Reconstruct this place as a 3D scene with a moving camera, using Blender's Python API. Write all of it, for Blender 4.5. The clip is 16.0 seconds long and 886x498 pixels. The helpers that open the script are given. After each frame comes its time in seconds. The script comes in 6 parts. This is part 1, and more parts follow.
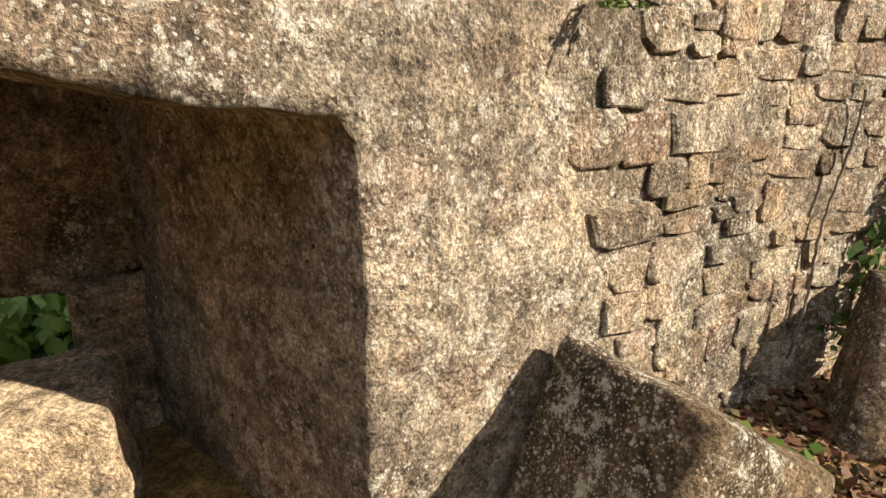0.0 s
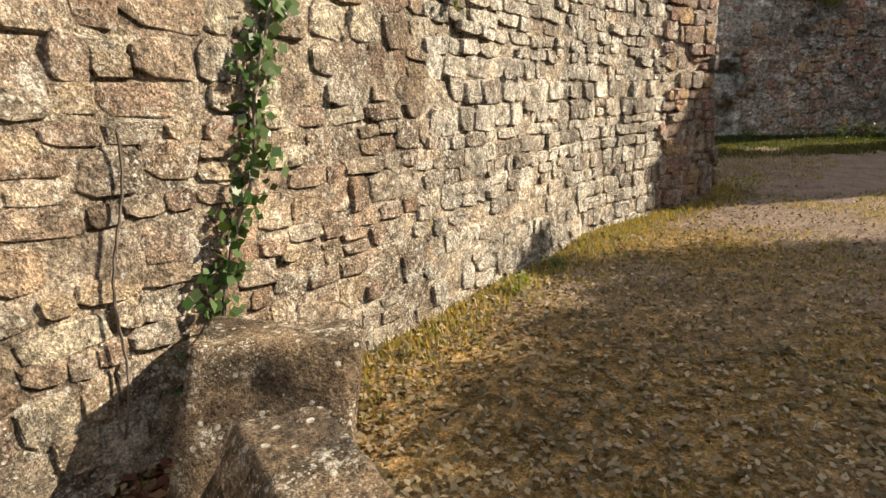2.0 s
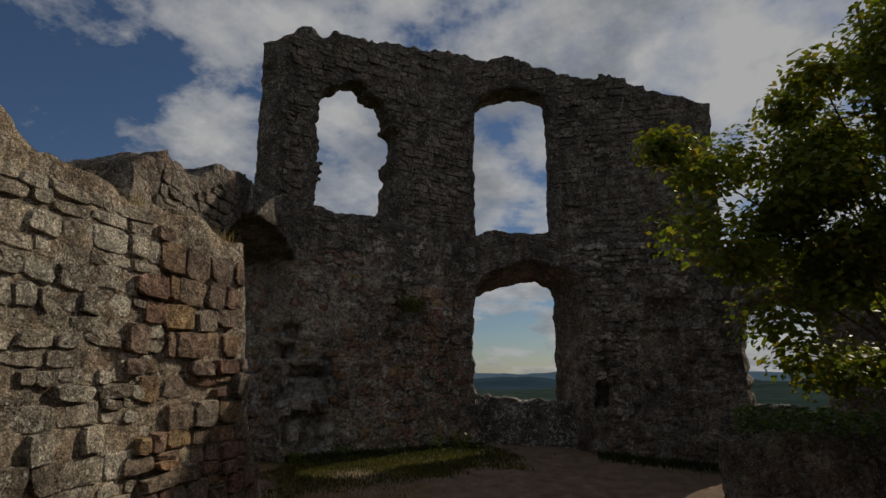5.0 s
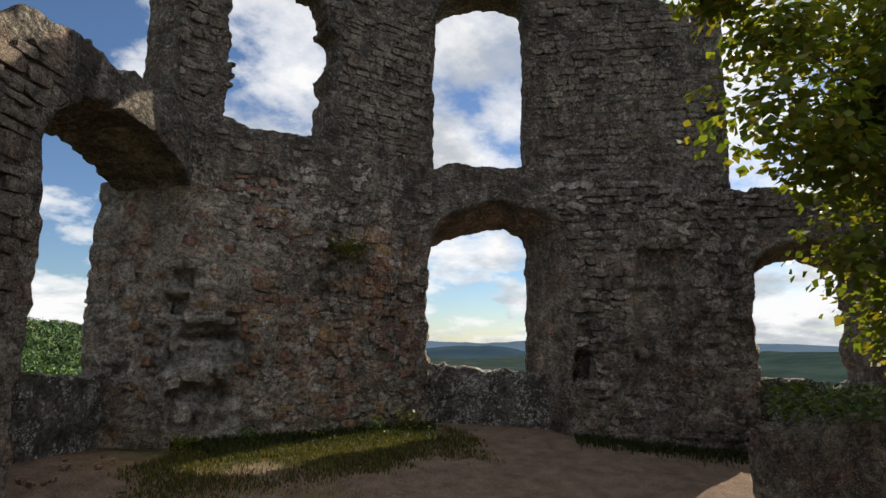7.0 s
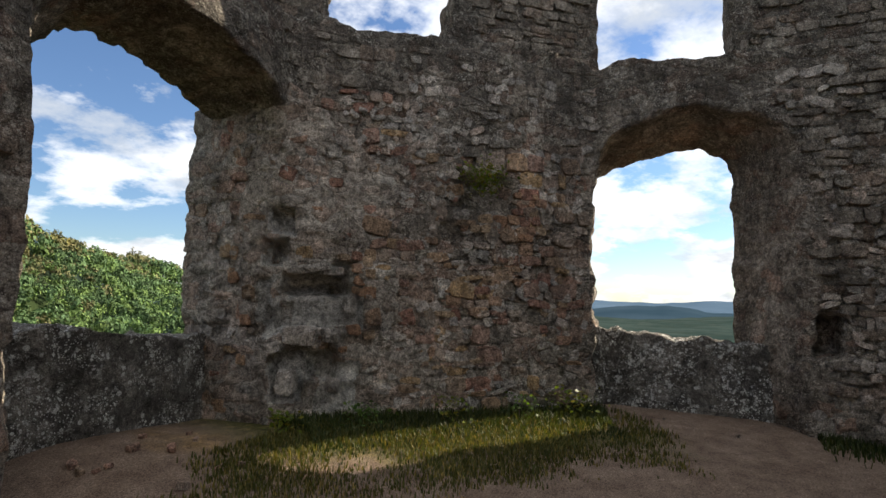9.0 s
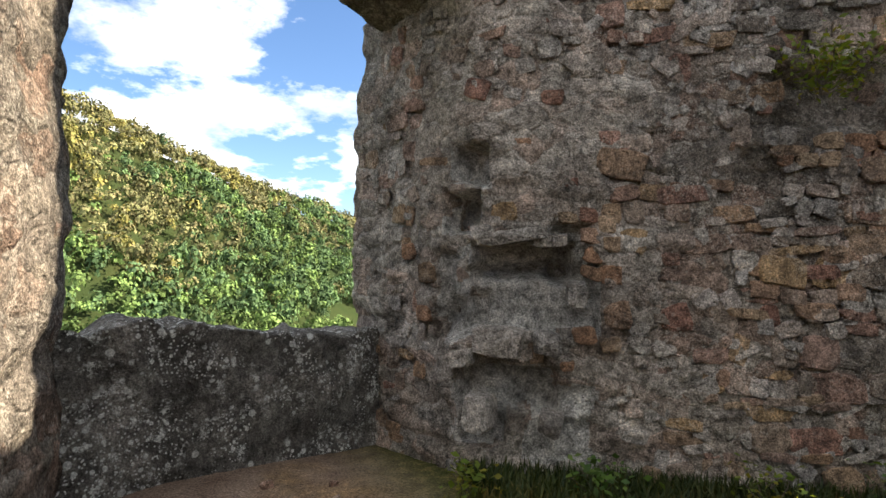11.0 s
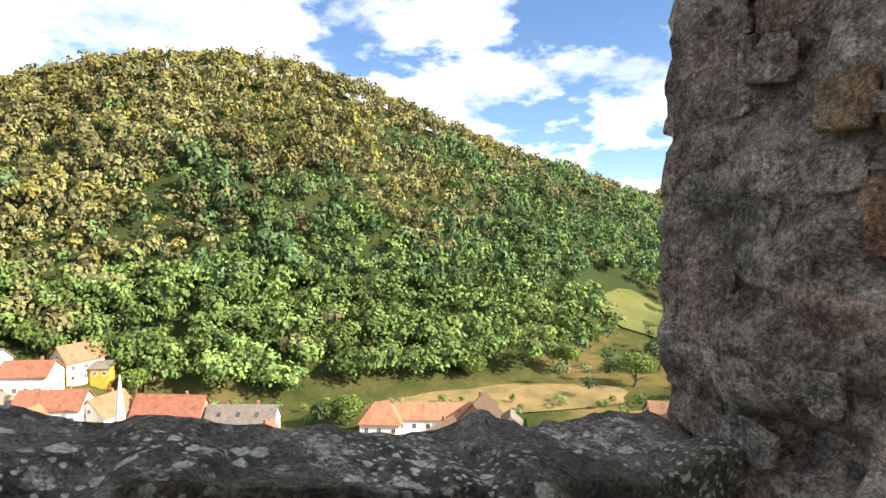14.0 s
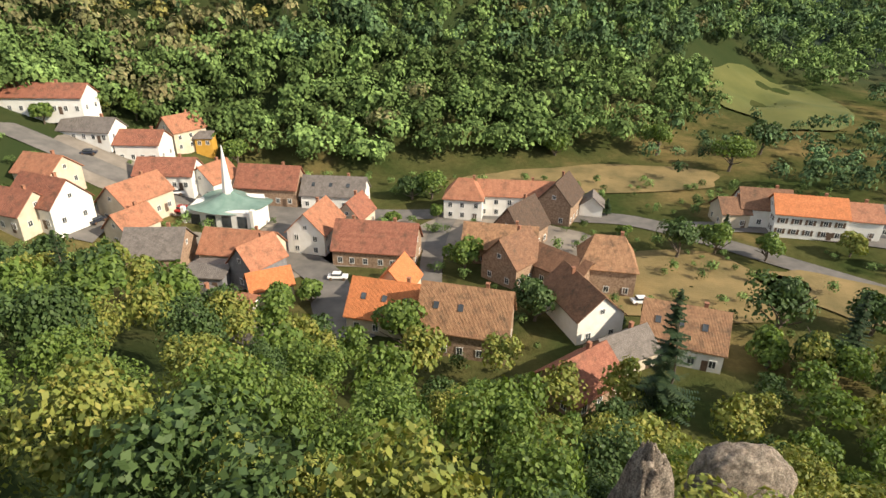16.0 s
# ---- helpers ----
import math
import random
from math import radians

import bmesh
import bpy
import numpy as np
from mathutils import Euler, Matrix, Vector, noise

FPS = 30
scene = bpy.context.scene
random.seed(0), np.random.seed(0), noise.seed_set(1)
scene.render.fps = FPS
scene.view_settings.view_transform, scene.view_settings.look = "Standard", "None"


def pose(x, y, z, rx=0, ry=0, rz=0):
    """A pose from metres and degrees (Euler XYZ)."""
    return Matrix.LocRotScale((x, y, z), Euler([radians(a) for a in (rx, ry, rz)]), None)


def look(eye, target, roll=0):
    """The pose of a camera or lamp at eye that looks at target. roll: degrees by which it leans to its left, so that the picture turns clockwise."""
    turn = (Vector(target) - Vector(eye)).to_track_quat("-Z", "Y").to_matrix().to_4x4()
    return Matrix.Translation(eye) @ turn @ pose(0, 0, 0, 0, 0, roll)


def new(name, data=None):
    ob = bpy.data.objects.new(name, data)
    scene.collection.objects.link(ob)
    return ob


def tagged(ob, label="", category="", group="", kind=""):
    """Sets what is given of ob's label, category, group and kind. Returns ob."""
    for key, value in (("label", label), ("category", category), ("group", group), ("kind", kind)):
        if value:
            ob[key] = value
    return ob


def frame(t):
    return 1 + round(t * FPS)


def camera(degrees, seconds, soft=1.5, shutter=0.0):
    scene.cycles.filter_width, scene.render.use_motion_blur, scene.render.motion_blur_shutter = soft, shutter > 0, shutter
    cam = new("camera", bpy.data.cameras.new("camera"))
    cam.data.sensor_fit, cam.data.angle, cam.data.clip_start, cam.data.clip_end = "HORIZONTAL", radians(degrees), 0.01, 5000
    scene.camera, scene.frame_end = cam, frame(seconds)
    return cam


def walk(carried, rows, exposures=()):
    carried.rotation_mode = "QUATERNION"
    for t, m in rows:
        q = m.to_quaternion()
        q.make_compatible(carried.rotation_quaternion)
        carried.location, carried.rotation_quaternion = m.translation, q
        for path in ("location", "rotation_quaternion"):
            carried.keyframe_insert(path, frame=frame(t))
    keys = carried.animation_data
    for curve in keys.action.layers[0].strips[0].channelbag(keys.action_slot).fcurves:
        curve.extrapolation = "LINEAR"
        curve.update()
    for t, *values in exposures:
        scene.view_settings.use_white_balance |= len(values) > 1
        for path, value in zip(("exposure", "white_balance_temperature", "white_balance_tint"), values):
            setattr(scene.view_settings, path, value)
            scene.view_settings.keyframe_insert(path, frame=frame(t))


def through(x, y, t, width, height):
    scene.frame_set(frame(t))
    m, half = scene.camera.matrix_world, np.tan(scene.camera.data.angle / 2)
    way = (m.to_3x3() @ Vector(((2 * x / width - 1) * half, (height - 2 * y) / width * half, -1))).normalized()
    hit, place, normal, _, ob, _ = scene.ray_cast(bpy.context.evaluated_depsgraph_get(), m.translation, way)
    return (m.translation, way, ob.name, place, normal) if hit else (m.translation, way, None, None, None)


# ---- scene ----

# the walk: eye, target and roll at each time
cam = camera(74.4, 16.0)
PATH = [
    (0, (0.152, 0.06, 1.097), (0.182, 1.964, 0.488), 0.0),
    (0.5, (0.384, -0.094, 1.075), (0.588, 1.771, 0.38), -0.4),
    (1, (0.648, -0.07, 1.01), (1.115, 1.742, 0.303), -0.7),
    (1.5, (1.075, -0.013, 1.068), (1.837, 1.723, 0.431), -1.0),
    (2, (1.639, 0.012, 1.107), (2.663, 1.651, 0.592), -1.2),
    (2.5, (2.207, 0.16, 1.164), (3.43, 1.7, 0.798), -1.1),
    (3, (2.797, 0.303, 1.358), (4.201, 1.719, 1.204), -0.8),
    (3.5, (3.266, 0.507, 1.487), (4.821, 1.764, 1.539), -0.5),
    (4, (3.653, 0.67, 1.545), (5.306, 1.774, 1.766), -0.1),
    (4.5, (4.137, 0.814, 1.575), (5.859, 1.78, 1.896), 0.1),
    (5, (4.705, 0.959, 1.527), (6.475, 1.797, 1.933), 0.2),
    (5.8, (5.64, 1.26, 1.50), (7.47, 2.05, 1.86), 0.5),
    (6.6, (6.55, 1.58, 1.46), (8.39, 2.32, 1.78), 0.8),
    (7.3, (7.327, 1.855, 1.435), (9.16, 2.6, 1.719), 1.0),
    (7.5, (7.543, 1.929, 1.429), (9.354, 2.732, 1.703), 1.0),
    (8, (8.053, 2.116, 1.416), (9.801, 3.062, 1.644), 1.1),
    (8.2, (8.237, 2.185, 1.414), (9.953, 3.189, 1.633), 1.1),
    (8.9, (8.93, 2.49, 1.41), (10.52, 3.69, 1.575), 1.2),
    (9.6, (9.63, 2.90, 1.41), (11.03, 4.32, 1.52), 1.3),
    (10.3, (10.36, 3.421, 1.416), (11.533, 5.04, 1.48), 1.4),
    (10.5, (10.54, 3.63, 1.446), (11.644, 5.296, 1.499), 1.4),
    (11, (10.822, 4.235, 1.489), (11.749, 6.007, 1.528), 1.4),
    (11.5, (11.048, 4.711, 1.512), (11.82, 6.556, 1.522), 1.4),
    (12, (11.236, 5.298, 1.553), (11.857, 7.199, 1.526), 1.5),
    (12.5, (11.37, 5.765, 1.574), (11.859, 7.704, 1.514), 1.3),
    (13, (11.557, 6.28, 1.578), (11.906, 8.247, 1.492), 1.4),
    (13.5, (11.579, 6.702, 1.566), (11.811, 8.687, 1.478), 1.4),
    (14, (11.618, 7.126, 1.549), (11.74, 9.12, 1.444), 1.3),
    (14.5, (11.6, 7.46, 1.57), (11.65, 9.452, 1.392), 1.3),
    (15, (11.64, 7.97, 1.69), (11.602, 9.942, 1.359), 1.2),
    (15.5, (11.71, 8.2, 1.79), (11.607, 10.124, 1.252), 1.1),
    (16, (11.78, 8.33, 1.86), (11.638, 10.138, 1.017), 0.8),
]
EXPOSURE = [(0, 1.2), (1, 1.05), (2, 1.2), (2.5, 1.4), (3, 1.45), (3.5, 1.0), (4, 0.1), (4.5, -0.55), (5.2, -0.95), (6.2, 0.0), (7.3, 0.5), (8.2, 0.75), (10.3, 1.35), (11, 1.7), (12.5, 2.1), (13.5, 1.85), (14.5, 1.05), (15.1, 0.65), (16, 0.6)]
walk(cam, [(t, look(e, g, r)) for t, e, g, r in PATH], EXPOSURE)

# ---------------------------------------------------------------- world and sun
SUN_AZ, SUN_EL = 109.0, 32.0     # azimuth clockwise from +y, elevation
world = bpy.data.worlds.new("sky")
scene.world = world
world.use_nodes = True
wn, wl = world.node_tree.nodes, world.node_tree.links
wn.clear()
w_out = wn.new("ShaderNodeOutputWorld")
w_bg = wn.new("ShaderNodeBackground")
w_bg.inputs["Strength"].default_value = 0.05
w_sky = wn.new("ShaderNodeTexSky")
w_sky.sky_type = "NISHITA"
w_sky.sun_disc = False
w_sky.sun_elevation, w_sky.sun_rotation = radians(SUN_EL), radians(SUN_AZ)
w_sky.altitude, w_sky.dust_density, w_sky.ozone_density = 300, 0.25, 2.2
w_tc = wn.new("ShaderNodeTexCoord")
w_sep = wn.new("ShaderNodeSeparateXYZ")
wl.new(w_tc.outputs["Generated"], w_sep.inputs[0])


def wmath(op, a, b=None, clamp=False):
    n = wn.new("ShaderNodeMath")
    n.operation, n.use_clamp = op, clamp
    for i, v in enumerate((a, b)):
        if v is None:
            continue
        if isinstance(v, (int, float)):
            n.inputs[i].default_value = v
        else:
            wl.new(v, n.inputs[i])
    return n.outputs[0]


# cumulus clouds on a flat layer: the direction divided by its height
w_h = wmath("ADD", wmath("MAXIMUM", w_sep.outputs[2], 0.0), 0.28)
w_cx, w_cy = wmath("DIVIDE", w_sep.outputs[0], w_h), wmath("DIVIDE", w_sep.outputs[1], w_h)
w_cv = wn.new("ShaderNodeCombineXYZ")
wl.new(w_cx, w_cv.inputs[0]), wl.new(w_cy, w_cv.inputs[1])
w_cv.inputs[2].default_value = 3.7


def wnoise(scale, detail, rough):
    n = wn.new("ShaderNodeTexNoise")
    n.inputs["Scale"].default_value, n.inputs["Detail"].default_value, n.inputs["Roughness"].default_value = scale, detail, rough
    wl.new(w_cv.outputs[0], n.inputs["Vector"])
    return n.outputs["Fac"]


def wramp(fac, stops):
    n = wn.new("ShaderNodeValToRGB")
    while len(n.color_ramp.elements) < len(stops):
        n.color_ramp.elements.new(0.5)
    for e, (p, c) in zip(n.color_ramp.elements, stops):
        e.position, e.color = p, (*c, 1)
    wl.new(fac, n.inputs[0])
    return n.outputs[0]


w_cover = wramp(wnoise(1.5, 13, 0.6), [(0.44, (0, 0, 0)), (0.49, (0.6, 0.6, 0.6)), (0.56, (1, 1, 1))])
w_shade = wramp(wnoise(1.9, 7, 0.6), [(0.4, (8.0, 8.5, 9.2)), (0.53, (14.5, 14.5, 14.5))])
w_mix = wn.new("ShaderNodeMixRGB")
w_blue = wn.new("ShaderNodeMixRGB")
w_blue.blend_type = "MULTIPLY"
w_blue.inputs[0].default_value, w_blue.inputs[2].default_value = 1.0, (1.15, 1.3, 1.5, 1)
wl.new(w_sky.outputs[0], w_blue.inputs[1])
wl.new(w_cover, w_mix.inputs[0]), wl.new(w_blue.outputs[0], w_mix.inputs[1]), wl.new(w_shade, w_mix.inputs[2])
wl.new(w_mix.outputs[0], w_bg.inputs["Color"])
wl.new(w_bg.outputs[0], w_out.inputs["Surface"])

sun_data = bpy.data.lights.new("sun", "SUN")
sun_data.energy, sun_data.angle, sun_data.color = 5.0, radians(0.53), (1.0, 0.87, 0.68)
sun = new("sun", sun_data)
_a, _e = radians(SUN_AZ), radians(SUN_EL)
SUN_DIR = Vector((math.sin(_a) * math.cos(_e), math.cos(_a) * math.cos(_e), math.sin(_e)))
sun.matrix_world = look(SUN_DIR * 60, (0, 0, 0))

# ---------------------------------------------------------------- materials


class Nodes:
    """A short way to wire a node material."""

    def __init__(self, name):
        self.mat = bpy.data.materials.new(name)
        self.mat.use_nodes = True
        self.t = self.mat.node_tree
        self.t.nodes.clear()
        self.out = self.t.nodes.new("ShaderNodeOutputMaterial")
        self.bsdf = self.t.nodes.new("ShaderNodeBsdfPrincipled")
        self.t.links.new(self.bsdf.outputs[0], self.out.inputs[0])
        self.geo = self.t.nodes.new("ShaderNodeNewGeometry")
        self.pos = self.geo.outputs["Position"]

    def put(self, sock, v):
        if isinstance(v, (int, float)):
            sock.default_value = v
        elif isinstance(v, tuple):
            sock.default_value = (*v, 1) if len(v) == 3 and sock.type == "RGBA" else v
        else:
            self.t.links.new(v, sock)

    def math(self, op, a, b=0.0, clamp=False):
        n = self.t.nodes.new("ShaderNodeMath")
        n.operation, n.use_clamp = op, clamp
        self.put(n.inputs[0], a), self.put(n.inputs[1], b)
        return n.outputs[0]

    def stretch(self, s, vec=None):
        n = self.t.nodes.new("ShaderNodeMapping")
        n.inputs["Scale"].default_value = s
        self.t.links.new(vec or self.pos, n.inputs["Vector"])
        return n.outputs[0]

    def noise(self, scale, detail=5, rough=0.55, vec=None, dist=0.0):
        n = self.t.nodes.new("ShaderNodeTexNoise")
        n.inputs["Scale"].default_value, n.inputs["Detail"].default_value = scale, detail
        n.inputs["Roughness"].default_value, n.inputs["Distortion"].default_value = rough, dist
        self.t.links.new(vec or self.pos, n.inputs["Vector"])
        return n.outputs["Fac"]

    def cells(self, scale, out="Distance", feature="F1", vec=None, rand=1.0):
        n = self.t.nodes.new("ShaderNodeTexVoronoi")
        n.feature = feature
        n.inputs["Scale"].default_value, n.inputs["Randomness"].default_value = scale, rand
        self.t.links.new(vec or self.pos, n.inputs["Vector"])
        return n.outputs[out]

    def ramp(self, fac, stops, smooth=False):
        n = self.t.nodes.new("ShaderNodeValToRGB")
        if smooth:
            n.color_ramp.interpolation = "EASE"
        while len(n.color_ramp.elements) < len(stops):
            n.color_ramp.elements.new(0.5)
        for e, (p, c) in zip(n.color_ramp.elements, stops):
            e.position, e.color = p, (c, c, c, 1) if isinstance(c, (int, float)) else (*c, 1)
        self.put(n.inputs[0], fac)
        return n.outputs[0]

    def mix(self, fac, a, b, how="MIX"):
        n = self.t.nodes.new("ShaderNodeMixRGB")
        n.blend_type = how
        for i, v in enumerate((fac, a, b)):
            self.put(n.inputs[i], v)
        return n.outputs[0]

    def random(self, island=False):
        if island:
            return self.geo.outputs["Random Per Island"]
        return self.t.nodes.new("ShaderNodeObjectInfo").outputs["Random"]

    def bump(self, height, strength=0.5, distance=0.02, normal=None):
        n = self.t.nodes.new("ShaderNodeBump")
        n.inputs["Strength"].default_value, n.inputs["Distance"].default_value = strength, distance
        self.put(n.inputs["Height"], height)
        if normal:
            self.t.links.new(normal, n.inputs["Normal"])
        return n.outputs[0]

    def done(self, color, rough=0.85, normal=None, spec=0.3):
        self.put(self.bsdf.inputs["Base Color"], color)
        self.put(self.bsdf.inputs["Roughness"], rough)
        self.bsdf.inputs["Specular IOR Level"].default_value = spec
        if normal:
            self.t.links.new(normal, self.bsdf.inputs["Normal"])
        return self.mat


def stone_mat(name, tones, island=False, lichen=0.5, dark=0.5, pale=(0.66, 0.62, 0.53), spread=1.0, spot=26, joints=0.0, streak=0.5, cap=None):
    """Weathered sandstone: a tone for each stone, blotches, dark crust, pale lichen spots, pitted grain.
    joints: how deep rubble joints are worn into a mortared face."""
    m = Nodes(name)
    n = len(tones)
    warp = m.t.nodes.new("ShaderNodeVectorMath")
    warp.operation = "ADD"
    nz = m.t.nodes.new("ShaderNodeTexNoise")
    nz.inputs["Scale"].default_value, nz.inputs["Detail"].default_value = 5.0, 4
    m.t.links.new(m.pos, nz.inputs["Vector"])
    sc = m.t.nodes.new("ShaderNodeVectorMath")
    sc.operation = "SCALE"
    sc.inputs["Scale"].default_value = 0.3
    m.t.links.new(nz.outputs["Color"], sc.inputs[0])
    m.t.links.new(m.stretch((1.0, 1.0, 1.7)), warp.inputs[0]), m.t.links.new(sc.outputs[0], warp.inputs[1])
    bent = warp.outputs[0]
    if spread:
        base = m.ramp(m.random(island), [((i + 0.5) / n, c) for i, c in enumerate(tones)])
    else:
        cell = m.t.nodes.new("ShaderNodeSeparateColor")
        m.t.links.new(m.cells(4.2, "Color", vec=bent), cell.inputs[0])
        base = m.ramp(cell.outputs[0], [((i + 0.5) / n, c) for i, c in enumerate(tones)])
    blot = m.noise(3.2, 7, 0.68)
    base = m.mix(0.85, base, m.ramp(blot, [(0.3, 0.3), (0.5, 0.95), (0.7, 1.6)]), "MULTIPLY")
    mid = m.noise(17, 6, 0.7)
    base = m.mix(0.75, base, m.ramp(mid, [(0.36, 0.25), (0.5, 1.0), (0.66, 1.6)]), "MULTIPLY")
    crust = m.ramp(m.noise(1.1, 8, 0.72, m.stretch((1.0, 1.0, 0.45))), [(0.46, 0.0), (0.6, 1.0)])
    base = m.mix(m.math("MULTIPLY", crust, dark), base, (0.04, 0.036, 0.032))
    # rain streaks: a dark crust that runs down the face
    run = m.ramp(m.noise(2.4, 7, 0.7, m.stretch((1.0, 1.0, 0.16))), [(0.5, 0.0), (0.6, 1.0)])
    base = m.mix(m.math("MULTIPLY", m.math("MULTIPLY", run, m.ramp(m.noise(24, 5, 0.7), [(0.4, 0.25), (0.55, 1.0)])), streak), base, (0.035, 0.031, 0.027))
    if cap:
        # black weathering crust that hangs from the wall's old top course
        up = m.t.nodes.new("ShaderNodeSeparateXYZ")
        m.t.links.new(m.pos, up.inputs[0])
        edge = m.math("ADD", m.math("MULTIPLY", m.math("SUBTRACT", up.outputs[2], cap), 0.35), m.math("MULTIPLY", m.math("SUBTRACT", m.noise(2.2, 6, 0.65, m.stretch((1.0, 1.0, 0.2))), 0.5), 2.2))
        base = m.mix(m.math("MULTIPLY", m.ramp(edge, [(0.0, 0.0), (0.22, 0.75)]), m.ramp(m.noise(13, 5, 0.7), [(0.35, 1.0), (0.65, 0.45)])), base, (0.045, 0.04, 0.034))
    grn = m.noise(75, 5, 0.75)
    base = m.mix(0.75, base, m.ramp(grn, [(0.36, 0.22), (0.5, 1.0), (0.64, 1.8)]), "MULTIPLY")
    # lichen: crusts of several sizes with frayed edges, in colonies
    frayed = m.t.nodes.new("ShaderNodeVectorMath")
    frayed.operation = "MULTIPLY_ADD"
    fz = m.t.nodes.new("ShaderNodeTexNoise")
    fz.inputs["Scale"].default_value, fz.inputs["Detail"].default_value, fz.inputs["Roughness"].default_value = 60, 4, 0.7
    m.t.links.new(m.pos, fz.inputs["Vector"])
    m.t.links.new(fz.outputs["Color"], frayed.inputs[0])
    frayed.inputs[1].default_value = (0.016, 0.016, 0.016)
    m.t.links.new(m.pos, frayed.inputs[2])
    fv = frayed.outputs[0]
    fleck = m.math("MAXIMUM", m.ramp(m.cells(spot, vec=fv), [(0.2, 1.0), (0.25, 0.0)]), m.ramp(m.cells(spot * 2.6, vec=fv), [(0.24, 0.9), (0.32, 0.0)]))
    big = m.ramp(m.cells(spot * 0.45, vec=fv), [(0.14, 1.0), (0.18, 0.0)])
    gate = m.ramp(m.noise(2.3, 5, 0.65), [(0.44, 0.0), (0.54, 1.0)])
    broad = m.ramp(m.noise(8.5, 9, 0.8), [(0.55, 0.0), (0.59, 1.0)])
    li = m.math("MULTIPLY", m.math("MAXIMUM", m.math("MULTIPLY", m.math("MAXIMUM", fleck, broad), gate), m.math("MULTIPLY", big, 0.8)), lichen, True)
    base = m.mix(li, base, m.mix(0.6, pale, m.ramp(grn, [(0.38, 0.35), (0.55, 1.15)]), "MULTIPLY"))
    h = m.math("ADD", m.math("MULTIPLY", mid, 1.0), m.math("MULTIPLY", grn, 0.3))
    pits = m.ramp(m.cells(30, vec=fv), [(0.06, 0.0), (0.2, 1.0)])
    speck = m.ramp(m.cells(115), [(0.16, 0.3), (0.3, 1.0), (0.55, 1.0), (0.72, 1.7)])
    base = m.mix(0.42, base, speck, "MULTIPLY")
    hole = m.math("MULTIPLY", m.ramp(m.cells(17, vec=fv), [(0.1, 1.0), (0.16, 0.0)]), m.ramp(m.noise(5, 3, 0.6), [(0.48, 0.0), (0.56, 1.0)]))
    base = m.mix(m.math("MULTIPLY", hole, 0.8), base, (0.035, 0.028, 0.02))
    h = m.math("SUBTRACT", m.math("ADD", h, m.math("MULTIPLY", pits, 0.16)), m.math("MULTIPLY", hole, 0.22))
    if joints:
        gap = m.ramp(m.cells(4.2, "Distance", "DISTANCE_TO_EDGE", vec=bent), [(0.0, 0.0), (0.16, 0.75), (0.4, 1.0)], True)
        h = m.math("ADD", h, m.math("MULTIPLY", gap, joints))
        base = m.mix(m.math("MULTIPLY", m.ramp(gap, [(0.0, 1.0), (0.3, 0.0)]), 0.2), base, (0.09, 0.08, 0.065))
    return m.done(base, 0.92, m.bump(h, 1.0, 0.075), 0.2)


TAN = [(0.384, 0.282, 0.18), (0.456, 0.354, 0.234), (0.348, 0.24, 0.156), (0.516, 0.408, 0.282), (0.42, 0.282, 0.192), (0.48, 0.402, 0.3), (0.28, 0.205, 0.14), (0.34, 0.225, 0.15), (0.56, 0.47, 0.34)]
PALE = [(0.552, 0.48, 0.372), (0.456, 0.384, 0.3), (0.648, 0.588, 0.48), (0.42, 0.348, 0.264), (0.54, 0.48, 0.396), (0.3, 0.24, 0.18), (0.7, 0.64, 0.53), (0.22, 0.17, 0.125), (0.6, 0.54, 0.44)]
RED = [(0.33, 0.2, 0.145), (0.31, 0.245, 0.19), (0.4, 0.25, 0.145), (0.27, 0.22, 0.175), (0.32, 0.165, 0.12), (0.35, 0.29, 0.235), (0.28, 0.2, 0.155), (0.42, 0.28, 0.15)]
GREY = [(0.25, 0.215, 0.175), (0.2, 0.17, 0.14), (0.29, 0.25, 0.205), (0.235, 0.18, 0.14)]
M_TAN = stone_mat("tan_sandstone", TAN, lichen=0.65, streak=0.3, pale=(0.76, 0.72, 0.63))
M_TAN_S = stone_mat("tan_sandstone_small", TAN, True, lichen=0.65, streak=0.3, pale=(0.76, 0.72, 0.63))
M_PALE = stone_mat("pale_sandstone", PALE, lichen=0.7, streak=0.55, pale=(0.8, 0.76, 0.68))
M_PALE_S = stone_mat("pale_sandstone_small", PALE, True, lichen=0.7, streak=0.55, pale=(0.8, 0.76, 0.68))
M_RED = stone_mat("red_sandstone", RED, lichen=0.25, dark=0.35)
M_RED_S = stone_mat("red_sandstone_small", RED, True, lichen=0.25, dark=0.35)
M_GREY = stone_mat("grey_sandstone", GREY, lichen=0.3, dark=0.4)
M_GREY_S = stone_mat("grey_sandstone_small", GREY, True, lichen=0.3, dark=0.4)
M_MORTAR = stone_mat("lime_mortar_rubble", [(0.43, 0.34, 0.24), (0.52, 0.43, 0.32), (0.37, 0.28, 0.2)], spread=0, lichen=0.75, joints=0.14, streak=0.2, pale=(0.74, 0.7, 0.61))
M_PLASTER = stone_mat("weathered_rubble_mortar", [(0.27, 0.23, 0.185), (0.36, 0.31, 0.255), (0.3, 0.205, 0.155), (0.23, 0.195, 0.16), (0.32, 0.275, 0.23)], spread=0, lichen=0.45, dark=0.5, joints=0.4, streak=0.6, cap=3.35)
M_PARAPET = stone_mat("dark_lichened_mortar", [(0.16, 0.15, 0.13), (0.22, 0.2, 0.175), (0.14, 0.13, 0.115)], spread=0, lichen=1.0, dark=0.45, pale=(0.66, 0.66, 0.62), spot=15)
